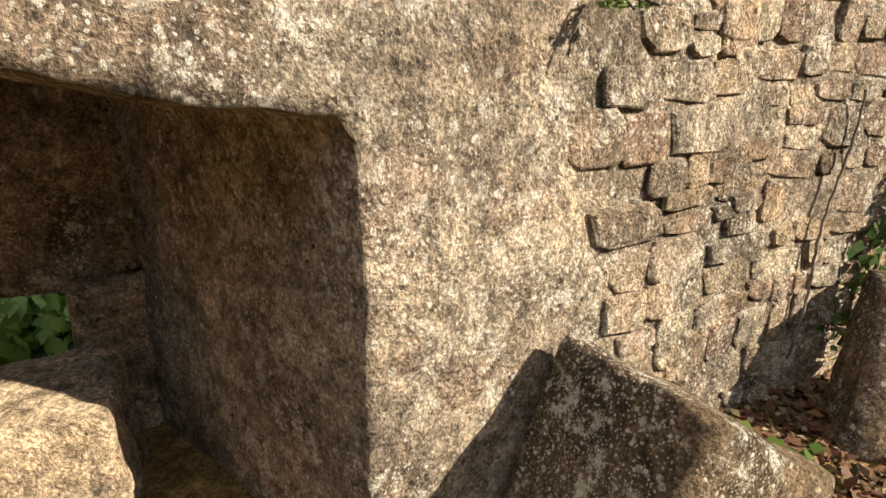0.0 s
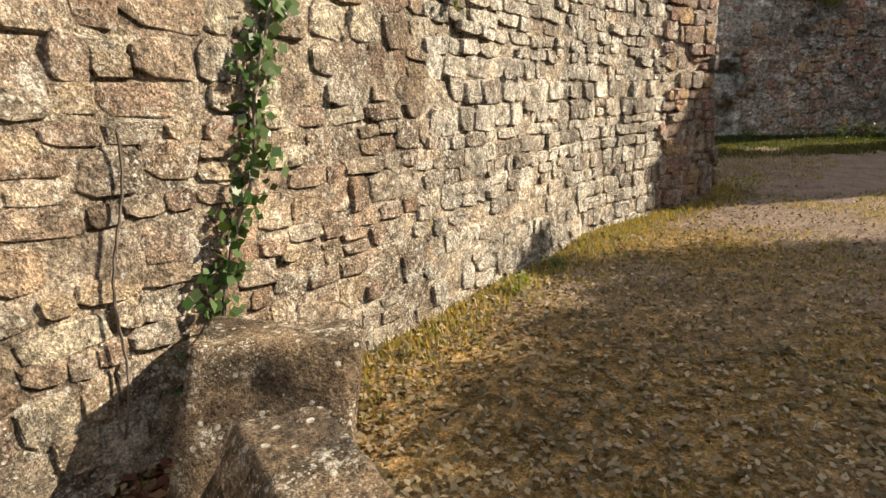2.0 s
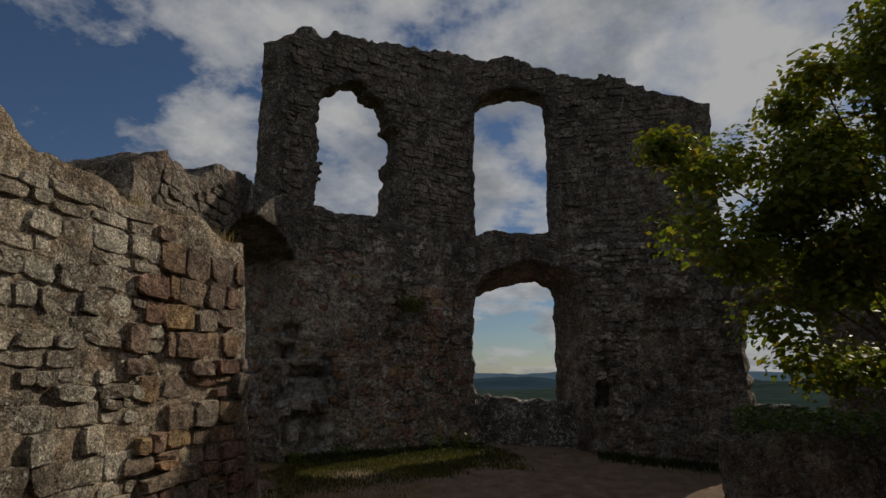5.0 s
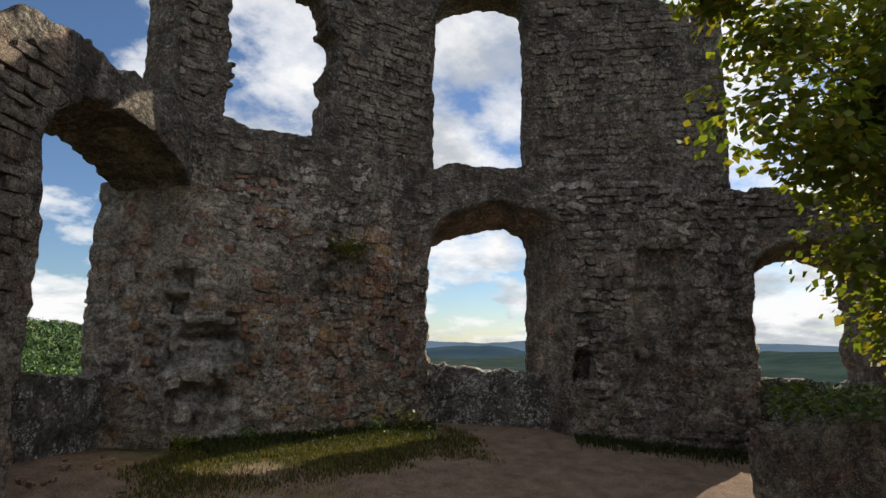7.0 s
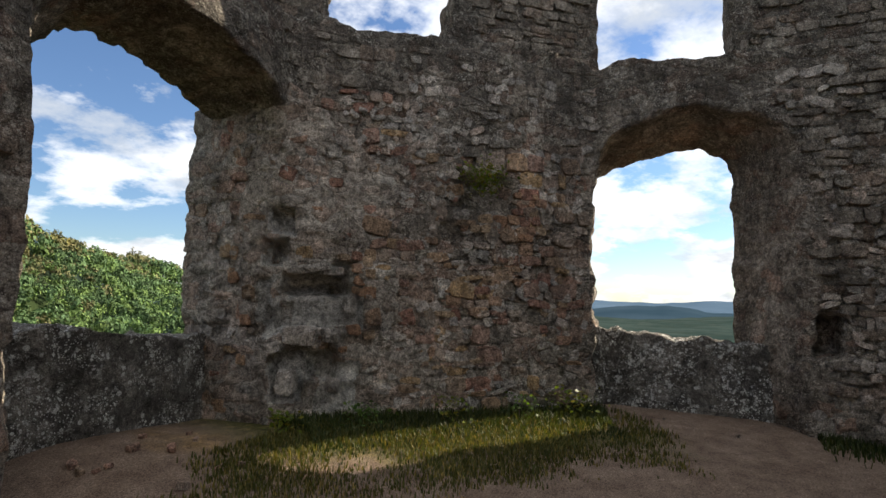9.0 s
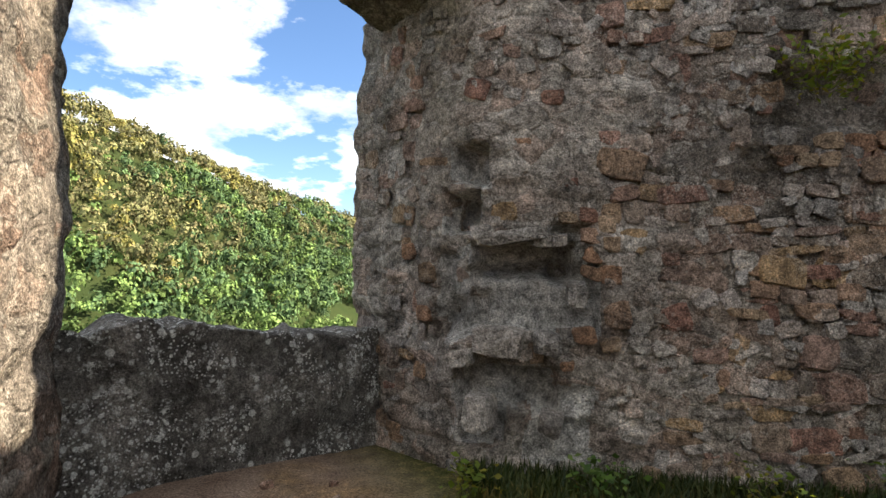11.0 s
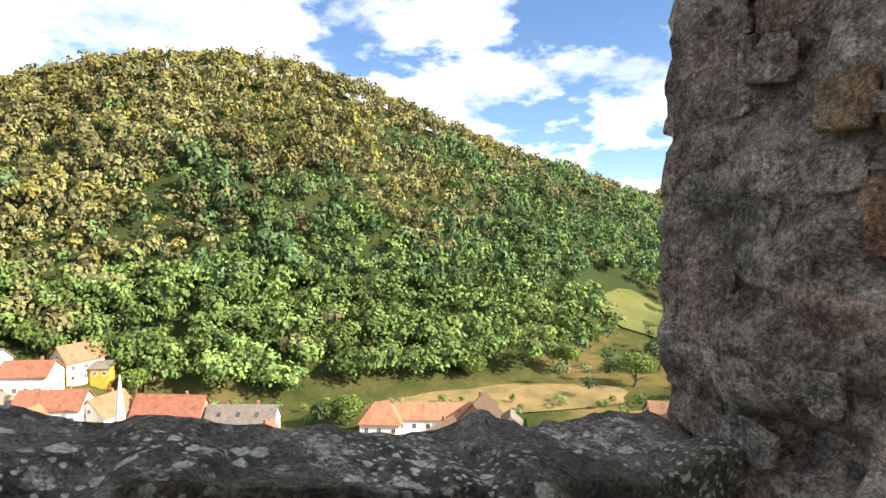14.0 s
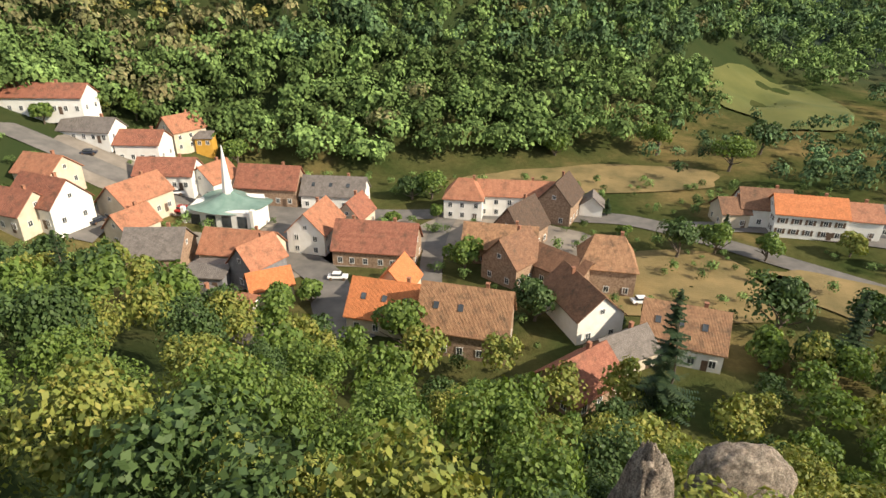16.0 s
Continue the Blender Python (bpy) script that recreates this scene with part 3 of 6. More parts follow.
def parapet(name, pts, top, depth, mat, seed):
    ln = Line(pts)
    return ragged_wall(name, ln, 0, ln.length, flat_base, lambda u: (top(u) if callable(top) else top) + 0.02 * np.sin(u * 3 + seed) + 0.015 * np.sin(u * 11), depth, [], mat, 0.03, 0.036, 0.05, 8, seed)


parapet("parapet_first_window", [(10.25, 7.92), (12.6, 8.66)], lambda u: 1.04 - 0.05 * u, 0.4, M_PARAPET, 11)
parapet("parapet_second_window", [(16.4, 5.75), (17.15, 3.3)], 0.92, 0.45, M_PARAPET, 12)
parapet("parapet_third_window", [(17.75, 0.55), (17.9, -1.2)], 0.86, 0.45, M_PARAPET, 13)

# the broad pier that narrows the first window, running on into the eroded face beside it
NOSE = Line([(12.48, 9.0), (12.62, 8.45), (12.88, 7.72), (13.57, 7.245), (14.35, 6.8)])
TOP_NOSE = profile((0, 3.5), (0.6, 3.6), (1.35, 3.7), (1.8, 3.3), (2.4, 2.9), (3.1, 2.4))
HOLLOWS_PIER = [(1.29, 2.16, 0.11, 0.11, 0.2, 0.035), (1.22, 1.83, 0.12, 0.12, 0.24, 0.03), (1.1, 1.33, 0.08, 0.2, 0.1, 0.05),
                (1.66, 1.5, 0.36, 0.1, 0.2, 0.04), (1.72, 1.24, 0.46, 0.2, 0.12, 0.07), (1.25, 1.1, 0.14, 0.14, 0.1, 0.06), (1.4, 0.5, 0.15, 0.24, 0.14, 0.06),
                (1.78, 0.62, 0.13, 0.12, 0.16, 0.06), (1.95, 0.4, 0.2, 0.22, 0.07, 0.09), (2.0, 1.55, 0.1, 0.16, 0.12, 0.05), (0.95, 0.95, 0.07, 0.06, 0.06, 0.04), (0.55, 1.25, 0.1, 0.08, 0.05, 0.05), (0.7, 0.7, 0.12, 0.07, 0.06, 0.05), (0.42, 1.9, 0.08, 0.1, 0.05, 0.05), (0.5, 0.98, 0.14, 0.05, 0.07, 0.04)]


def pier_face(V):
    V = V.copy()
    lump = fbm(V * 3.2, 33, 4)
    ledge = vnoise(V * (4.5, 4.5, 11.0), 34)
    s = np.linspace(0, NOSE.length, 700)
    P = NOSE.at(s)
    k = np.argmin((V[:, None, 0] - P[None, :, 0]) ** 2 + (V[:, None, 1] - P[None, :, 1]) ** 2, axis=1)
    front = np.hypot(V[:, 0] - P[k, 0], V[:, 1] - P[k, 1]) < 0.12
    V[:, :2] += NOSE.normal(s[k]) * ((0.03 * lump + 0.02 * np.sign(ledge) * np.abs(ledge) ** 0.5) * front)[:, None]
    return carve(V, NOSE, HOLLOWS_PIER)


PIER = ragged_wall("wall_pier", NOSE, 0, NOSE.length, flat_base, TOP_NOSE, 0.45, [], [M_PIER, M_CAVITY], 0.024, 0.02, 0.05, 5, 14, pier_face)


def bed_cavities(wall):
    """Bare bedding mortar on the floor of the large hollows."""
    me = wall.data
    c = np.empty(len(me.polygons) * 3)
    me.polygons.foreach_get("center", c)
    c = c.reshape(-1, 3)
    s = np.linspace(0, NOSE.length, 700)
    P = NOSE.at(s)
    k = np.argmin((c[:, None, 0] - P[None, :, 0]) ** 2 + (c[:, None, 1] - P[None, :, 1]) ** 2, axis=1)
    wob = 0.05 * vnoise(c * 7, 18)
    hit = np.zeros(len(c), bool)
    for u, z, hu, hz, d, soft in HOLLOWS_PIER[:10]:
        hit |= np.maximum(np.abs(s[k] - u) - hu, np.abs(c[:, 2] - z) - hz) + wob < 0.03
    me.polygons.foreach_set("material_index", hit.astype(np.int32))


bed_cavities(PIER)

# unseen walls added to close the courtyard and cut its sky light
CLOSE = Line([(15.6, -6.4), (6.0, -7.0), (-4.6, -6.6), (-4.9, -1.9), (-2.2, -0.35)])
ragged_wall("wall_south", CLOSE, 0, CLOSE.length, profile((0, -0.6), (40, -0.6)), profile((0, 4.2), (6, 5.2), (14, 5.0), (20, 5.4), (28, 4.6)), 0.9, [], M_PLASTER, 0.22, 0.05, 0.2, 2, 15)

# ---------------------------------------------------------------- the rubble wall beside the path
NEAR = Line([(-2.3, -0.22), (0.0, 1.3), (1.35, 2.18), (2.46, 2.66), (6.04, 4.17), (7.5, 4.46), (8.45, 4.58), (9.5, 5.1)])
UN0 = NEAR.u[1]
TOP_NEAR = profile((0, 3.2), (4, 3.2), (8.3, 3.05), (8.6, 3.1), (9.4, 2.95), (9.9, 2.68), (NEAR.u[6] - 0.1, 2.55), (NEAR.u[6] + 0.08, 1.6), (NEAR.u[6] + 0.35, 1.0), (NEAR.u[6] + 1.0, 0.2))
OPEN_N = Opening(UN0 - 2.2, UN0, -1.0, 0.95, 0.15, (0.0, 0.34, 0.0), 0.03)
ragged_wall("wall_near", NEAR, 0.3, NEAR.length, profile((0, -0.6), (30, -0.6)), TOP_NEAR, 1.2, [OPEN_N], M_MORTAR, 0.04, 0.012, 0.06, 6, 7)

# ---------------------------------------------------------------- valley, hills
EYE = (12.0, 8.0)
AZ = [-180, -110, -75, -50, -35.4, -29.8, -23.4, -17.4, -10.9, -3.5, 4.7, 12.9, 20.6, 29.5, 45, 70, 99, 140, 180]
RIDGE_EL = [2, 3, 3, 6, 8.0, 10.2, 12.5, 13.3, 12.9, 10.9, 7.8, 4.6, 2.3, 0.2, -0.8, -1.5, -0.6, 1, 2]
RIDGE_R = [600, 600, 600, 450, 370, 350, 335, 330, 340, 360, 390, 450, 580, 900, 1200, 2600, 1500, 900, 600]
FOOT_R = [60, 60, 120, 190, 200, 195, 190, 180, 178, 182, 192, 205, 270, 370, 480, 900, 500, 200, 60]


def terrain_z(x, y):
    x, y = np.asarray(x, float), np.asarray(y, float)
    dx, dy = x - EYE[0], y - EYE[1]
    r, az = np.hypot(dx, dy), np.degrees(np.arctan2(dx, dy))
    el, rr, fr = np.interp(az, AZ, RIDGE_EL), np.interp(az, AZ, RIDGE_R), np.interp(az, AZ, FOOT_R)
    top = 1.5 + rr * np.tan(np.radians(el))
    floor = -56 + 22 * sstep(45, 135, -x) * sstep(60, 150, y) + 0.05 * np.clip(r - 150, 0, 120)
    slope = np.clip((r - fr) / (rr - fr), 0, 1)
    hill = floor + (top - floor) * (0.75 * slope + 0.25 * sstep(0, 1, slope))
    beyond = np.clip((r - rr) / 600, 0, 1)
    z = np.where(r > rr, top - 60 * beyond, hill)
    # the castle's own rock and the slope under it
    foot = np.interp(az, [-180, -70, -50, -40, -30, -22, -8, 20, 40, 70, 180], [80, 150, 150, 132, 104, 84, 64, 60, 66, 90, 80])
    rim = np.interp(az, [-180, -110, -75, -55, 55, 72, 100, 180], [22, 22, 8, 1.9, 1.9, 7.0, 9.5, 22])
    q = np.clip((r - rim) / (foot - rim), 0, 1)
    own = -1.2 - (floor * -1 - 1.2) * (0.28 * sstep(0, 0.1, q) + 0.72 * q)
    z = np.where(r < foot, own, z)
    p = np.stack([x.ravel() / 30, y.ravel() / 30, np.zeros(x.size)], 1)
    return z + (fbm(p, 9, 3) * 2.0).reshape(x.shape) * sstep(170, 260, r)


M_MEADOW = Nodes("meadow_and_wood_floor_far_haze")
_m = M_MEADOW
_c = _m.ramp(_m.noise(0.035, 6, 0.6), [(0.36, (0.04, 0.055, 0.018)), (0.52, (0.08, 0.08, 0.03)), (0.66, (0.17, 0.13, 0.055))])
_c = _m.mix(0.5, _c, _m.ramp(_m.noise(0.7, 6, 0.7), [(0.3, 0.55), (0.7, 1.35)]), "MULTIPLY")
_sep = _m.t.nodes.new("ShaderNodeSeparateXYZ")
_m.t.links.new(_m.pos, _sep.inputs[0])
_wood = _m.ramp(_m.math("MULTIPLY", _m.math("ADD", _sep.outputs[2], 55.0), 0.05), [(0.2, 0.0), (0.8, 0.85)])
_c = _m.mix(_wood, _c, (0.03, 0.045, 0.018))
# beyond 380 m: dark woodland colour, with distance haze painted in as blue
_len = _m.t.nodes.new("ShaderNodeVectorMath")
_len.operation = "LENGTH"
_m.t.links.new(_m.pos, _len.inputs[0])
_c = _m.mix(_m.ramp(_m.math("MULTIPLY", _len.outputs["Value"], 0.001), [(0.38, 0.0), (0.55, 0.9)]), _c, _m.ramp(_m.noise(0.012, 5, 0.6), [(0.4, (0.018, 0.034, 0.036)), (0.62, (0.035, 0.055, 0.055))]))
M_MEADOW = _m.done(_c, 0.95, _m.bump(_m.noise(0.9, 6, 0.7), 0.6, 0.5), 0.1)


def build_terrain():
    rs = np.concatenate([[0.5, 1.2, 1.8, 2.4, 3.2, 4.2, 5.5, 7, 8.5], np.geomspace(10, 4200, 110)])
    az = np.radians(np.linspace(0, 360, 241)[:-1])
    R, T = np.meshgrid(rs, az, indexing="ij")
    x, y = EYE[0] + R * np.sin(T), EYE[1] + R * np.cos(T)
    v = np.stack([x.ravel(), y.ravel(), terrain_z(x, y).ravel()], 1)
    n, k = R.shape
    i = np.arange(n * k).reshape(n, k)
    j = np.roll(i, -1, axis=1)
    f = np.stack([i[:-1], j[:-1], j[1:], i[1:]], -1).reshape(-1, 4)
    return tagged(mesh_object("valley_ground", v, f[:, ::-1].copy(), M_MEADOW, smooth=True), "valley floor and wooded hillsides under grass and scrub, haze tinted far off", "ground", kind="structure")


build_terrain()


# hills on the horizon, kilometres away, the distance haze painted into their blue
M_FAR = plain_mat("distant_hills_haze_tint", (0.02, 0.04, 0.06), (0.035, 0.06, 0.085), 0.004, 1.0, 0.0)
M_FAR_B = plain_mat("farthest_hills_haze_tint", (0.06, 0.1, 0.15), (0.085, 0.13, 0.19), 0.003, 1.0, 0.0)

for _hm in (M_FAR, M_FAR_B, M_MEADOW):
    _hm.node_tree.nodes["Principled BSDF"].inputs["Specular IOR Level"].default_value = 0.0


def far_ridge(name, r, az0, az1, el, swing, mat, seed):
    n = 160
    az = np.radians(np.linspace(az0, az1, n))
    w = fbm(np.stack([np.degrees(az) / 7, np.full(n, seed), np.zeros(n)], 1), seed, 4)
    edge = np.clip(np.minimum(np.arange(n), n - 1 - np.arange(n)) / 12, 0, 1)
    top = 1.5 + r * np.tan(np.radians(el)) + r * swing * w * edge
    rows = []
    for k, (dr, h) in enumerate(((-0.3, None), (0.0, 0), (0.25, -40))):
        rr = r * (1 + dr)
        z = np.full(n, -75.0) if h is None else top + h
        rows.append(np.column_stack([EYE[0] + rr * np.sin(az), EYE[1] + rr * np.cos(az), z]))
    i = np.arange(3 * n).reshape(3, n)
    f = np.concatenate([np.stack([i[k, :-1], i[k, 1:], i[k + 1, 1:], i[k + 1, :-1]], -1) for k in (0, 1)])
    return tagged(mesh_object(name, np.concatenate(rows), f, mat, smooth=True), "wooded hills on the horizon with haze blue in their colour", "hills", kind="structure")


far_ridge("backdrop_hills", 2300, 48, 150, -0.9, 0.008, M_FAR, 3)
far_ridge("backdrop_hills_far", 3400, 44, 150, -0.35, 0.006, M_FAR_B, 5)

# ---------------------------------------------------------------- stones of the walls
rng = np.random.default_rng(5)


def stone_shape(i):
    """A rough stone in a unit frame: x along the wall, z up, its face at y = -1, its tail at y = 0.3."""
    g = np.random.default_rng(100 + i)
    c = g.uniform(0.05, 0.28, 8)
    ring = [(-0.5 + c[0], -0.5), (0.5 - c[1], -0.5), (0.5, -0.5 + c[2]), (0.5, 0.5 - c[3]), (0.5 - c[4], 0.5), (-0.5 + c[5], 0.5), (-0.5, 0.5 - c[6]), (-0.5, -0.5 + c[7])]
    ring = np.array(ring) + g.normal(0, 0.04, (8, 2))
    v = []
    for scale, y, jit in ((1.0, 0.3, 0), (0.99, -0.5, 0.14), (0.91, -0.92, 0.12)):
        v += [(a * scale, y + g.uniform(-jit, jit), b * scale) for a, b in ring]
    v.append((g.uniform(-0.1, 0.1), -1.0 + g.uniform(-0.2, 0.15), g.uniform(-0.1, 0.1)))
    f = []
    for k in (0, 8):
        f += [(k + j, k + (j + 1) % 8, k + 8 + (j + 1) % 8, k + 8 + j) for j in range(8)]
    f += [(16 + j, 16 + (j + 1) % 8, 24) for j in range(8)]
    return np.array(v), f


SHAPES = [stone_shape(i) for i in range(18)]


def stone_meshes(mat, tag):
    out = []
    for v, f in SHAPES:
        me = bpy.data.meshes.new("stone_" + tag)
        me.from_pydata([tuple(p) for p in v], [], f)
        me.materials.append(mat)
        me.update()
        out.append(me)
    return out


def masonry(line, u0, u1, z0, z1, inside, rowh, width, cover=1.0, seed=1, slope=0.0):
    """Stones of a rubble face: (u, z, width, height) in irregular courses."""
    g = np.random.default_rng(seed)
    out, z = [], z0
    while z < z1:
        h = g.uniform(*rowh)
        u = u0 + g.uniform(-0.2, 0.1)
        while u < u1:
            w = g.uniform(*width) * (0.75 if g.random() < 0.25 else 1)
            hh, zz = h, z + h / 2
            parts = [(zz, hh)]
            if g.random() < 0.16 and h > 0.13:
                parts = [(z + h * 0.27, h * 0.5), (z + h * 0.77, h * 0.44)]
            for zc, hc in parts:
                uc, zc2 = u + w / 2, zc + slope * (u - u0) + g.normal(0, 0.008)
                if g.random() < cover and inside(uc - w * 0.42, zc2) and inside(uc + w * 0.42, zc2) and inside(uc, zc2 + hc * 0.5) and inside(uc, zc2 - hc * 0.5):
                    out.append((uc, zc2, w * g.uniform(0.9, 1.02), hc * g.uniform(0.84, 1.02)))
            u += w
        z += h
    return out


def lay(wall, line, stones, mat, mat_small, proud, singles, seed=1, name="stone", tilt=2.5):
    """Sets stones on a wall: those of the stretch named by singles as objects of their own, the rest joined."""
    g = np.random.default_rng(seed)
    meshes = stone_meshes(mat, wall.name)
    one = [s for s in stones if singles[0] <= s[0] <= singles[1]][:300]
    keep = {id(s) for s in one}
    vs, fs, base = [], [], 0
    for s in stones:
        u, z, w, h = s
        xy, n = line.at(u), line.normal(u)
        n = n / np.linalg.norm(n)
        d = g.uniform(*proud)
        m = Matrix(((n[1], n[0], 0, xy[0]), (-n[0], n[1], 0, xy[1]), (0, 0, 1, z), (0, 0, 0, 1))) @ pose(0, 0, 0, g.normal(0, 4), g.normal(0, tilt), g.normal(0, 4))
        m = m @ Matrix.Diagonal((w, d, h, 1))
        k = int(g.integers(len(SHAPES)))
        if id(s) in keep:
            ob = new(name, meshes[k])
            ob.parent = wall
            ob.matrix_local = m
        else:
            v, f = SHAPES[k]
            mm = np.array(m)
            vs.append(v @ mm[:3, :3].T + mm[:3, 3])
            fs += [tuple(i + base for i in q) for q in f]
            base += len(v)
    if vs:
        tagged(mesh_object("small_stones", np.concatenate(vs), fs, mat_small, wall), kind="stuff")


def inside_of(top, openings, margin=0.04):
    def test(u, z):
        a, b = np.array([u]), np.array([z])
        return top(a)[0] - z > margin and all(o.dist(a, b)[0] > margin for o in openings)
    return test


WALL_WIN, WALL_UP, WALL_NEAR = bpy.data.objects["wall_window_side"], bpy.data.objects["wall_upper_storey"], bpy.data.objects["wall_near"]
in_near = inside_of(TOP_NEAR, [OPEN_N], 0.05)
UN3 = NEAR.u[3] + 1.0
lay(WALL_NEAR, NEAR, masonry(NEAR, UN0 + 0.8, UN0 + 1.35, -0.3, 3.0, in_near, (0.12, 0.24), (0.14, 0.36), 0.94, 21, 0.02), M_TAN, M_TAN_S, (0.008, 0.02), (0, 30), 1, "stone", 1.2)
lay(WALL_NEAR, NEAR, masonry(NEAR, UN0 + 1.35, UN3, -0.35, 3.0, in_near, (0.09, 0.21), (0.12, 0.34), 0.95, 22, 0.015), M_TAN, M_TAN_S, (0.008, 0.028), (0, 30), 2)
lay(WALL_NEAR, NEAR, masonry(NEAR, UN3, NEAR.u[5] - 0.1, -0.4, 3.0, in_near, (0.08, 0.19), (0.1, 0.32), 0.94, 23, 0.0), M_PALE, M_PALE_S, (0.008, 0.036), (UN3, UN3 + 1.9), 3)
lay(WALL_NEAR, NEAR, masonry(NEAR, NEAR.u[5] - 0.1, NEAR.length, -0.4, 3.0, in_near, (0.09, 0.24), (0.1, 0.34), 0.9, 24, 0.0), M_RED, M_RED_S, (0.02, 0.07), (0, 0.1), 4)
lay(WALL_NEAR, NEAR, masonry(NEAR, 0.4, UN0 - 0.02, 1.05, 3.0, in_near, (0.25, 0.4), (0.4, 0.7), 0.7, 25, 0.0), M_TAN, M_TAN_S, (0.004, 0.014), (0, 30), 5)

_iw = inside_of(TOP_LOW, [OPEN_A, OPEN_B, OPEN_C], 0.06)


def in_win(u, z):
    return _iw(u, z) and all(abs(u - a) > hu + 0.02 or abs(z - b) > hz + 0.02 for a, b, hu, hz, d, soft in HOLLOWS)


lay(WALL_WIN, FRONT, masonry(FRONT, UA1 + 1.1, UB0 - 0.05, 0.0, 3.0, in_win, (0.055, 0.24), (0.09, 0.36), 0.62, 31), M_RED, M_RED_S, (0.006, 0.045), (UA1 + 1.1, UB0), 6, "stone", 6)
lay(WALL_WIN, FRONT, masonry(FRONT, UA1, UA1 + 1.1, 3.0, 3.6, in_win, (0.1, 0.2), (0.1, 0.36), 0.55, 32), M_RED, M_RED_S, (0.006, 0.045), (UA1, UA1 + 1.1), 7, "stone", 7)
lay(WALL_WIN, FRONT, masonry(FRONT, UA1, UB0 - 0.05, 3.05, 4.4, in_win, (0.1, 0.18), (0.14, 0.34), 0.3, 33), M_GREY, M_GREY_S, (0.01, 0.04), (0, 0.1), 8)
lay(WALL_WIN, FRONT, masonry(FRONT, UB1 + 0.15, FRONT.length - 0.3, 0.0, 4.3, in_win, (0.08, 0.2), (0.1, 0.38), 0.65, 34), M_GREY, M_GREY_S, (0.01, 0.045), (0, 0.1), 9)
lay(WALL_WIN, FRONT, masonry(FRONT, 0.1, UA0, 0.0, 4.3, in_win, (0.1, 0.2), (0.14, 0.36), 0.7, 35), M_GREY, M_GREY_S, (0.015, 0.05), (0, 0.1), 10)
_ip = inside_of(TOP_NOSE, [], 0.05)


def in_pier(u, z):
    return _ip(u, z) and all(abs(u - a) > hu + 0.05 or abs(z - b) > hz + 0.05 for a, b, hu, hz, d, soft in HOLLOWS_PIER[:10])


M_RUST = stone_mat("rust_orange_sandstone", [(0.33, 0.19, 0.115), (0.31, 0.225, 0.145), (0.29, 0.15, 0.11), (0.36, 0.26, 0.17)], lichen=0.15, dark=0.15, streak=0.2)
M_RUST_S = stone_mat("rust_orange_sandstone_small", [(0.33, 0.19, 0.115), (0.31, 0.225, 0.145), (0.29, 0.15, 0.11), (0.36, 0.26, 0.17)], True, lichen=0.15, dark=0.15, streak=0.2)
WALL_PIER = bpy.data.objects["wall_pier"]
lay(WALL_PIER, NOSE, masonry(NOSE, 0.15, 2.6, 0.0, 3.3, in_pier, (0.06, 0.2), (0.08, 0.28), 0.22, 37), M_RED, M_RED_S, (0.004, 0.022), (0, 9), 12, "stone", 6)
lay(WALL_PIER, NOSE, masonry(NOSE, 0.12, 2.7, 0.0, 3.5, in_pier, (0.05, 0.14), (0.06, 0.2), 0.26, 38), M_CHIP, M_CHIP_S, (0.004, 0.02), (0, 9), 13, "stone", 14)
# the stones that stand out: rock ledge, rusty column, blocks in the hollows
lay(WALL_PIER, NOSE, [(1.98, 1.8, 0.13, 0.08), (2.12, 1.82, 0.13, 0.1), (2.24, 1.76, 0.12, 0.12), (2.14, 1.68, 0.14, 0.11), (2.27, 1.62, 0.11, 0.12), (2.16, 1.55, 0.14, 0.11), (2.15, 1.43, 0.15, 0.09), (2.28, 1.42, 0.14, 0.14), (2.11, 1.01, 0.15, 0.12), (2.28, 0.95, 0.15, 0.09), (2.0, 0.8, 0.1, 0.06), (2.33, 1.15, 0.18, 0.2), (2.33, 2.17, 0.34, 0.2), (1.87, 2.62, 0.16, 0.1), (2.0, 2.05, 0.1, 0.12), (0.92, 1.4, 0.14, 0.16), (0.9, 1.1, 0.12, 0.12), (0.72, 1.55, 0.14, 0.12), (1.66, 2.3, 0.16, 0.08)], M_RUST, M_RUST_S, (0.02, 0.05), (0, 9), 51, "stone", 6)
lay(WALL_PIER, NOSE, [(1.54, 0.95, 0.34, 0.2), (1.43, 0.46, 0.2, 0.24), (1.86, 0.95, 0.18, 0.16), (1.3, 0.82, 0.18, 0.12), (1.9, 0.42, 0.16, 0.14), (1.62, 1.66, 0.5, 0.1), (1.85, 1.64, 0.24, 0.09), (1.42, 1.68, 0.14, 0.12), (2.05, 1.28, 0.14, 0.16)], M_CHIP, M_CHIP_S, (0.09, 0.16), (0, 9), 52, "stone", 5)
lay(WALL_WIN, FRONT, masonry(FRONT, UA1 + 0.6, UA1 + 1.8, 2.4, 3.6, in_win, (0.05, 0.15), (0.06, 0.22), 0.6, 39), M_CHIP, M_CHIP_S, (0.012, 0.045), (UA1, UA1 + 1.3), 14, "stone", 26)
lay(WALL_WIN, FRONT, masonry(FRONT, UA1 + 1.2, UB0 - 0.05, 0.0, 4.2, in_win, (0.05, 0.15), (0.06, 0.24), 0.4, 40), M_CHIP, M_CHIP_S, (0.01, 0.035), (0, 0.1), 15, "stone", 20)
lay(WALL_WIN, FRONT, masonry(FRONT, UB1 + 0.15, UC0 - 0.2, 0.0, 4.0, in_win, (0.06, 0.16), (0.08, 0.26), 0.4, 42), M_CHIP, M_CHIP_S, (0.01, 0.04), (0, 0.1), 16, "stone", 20)
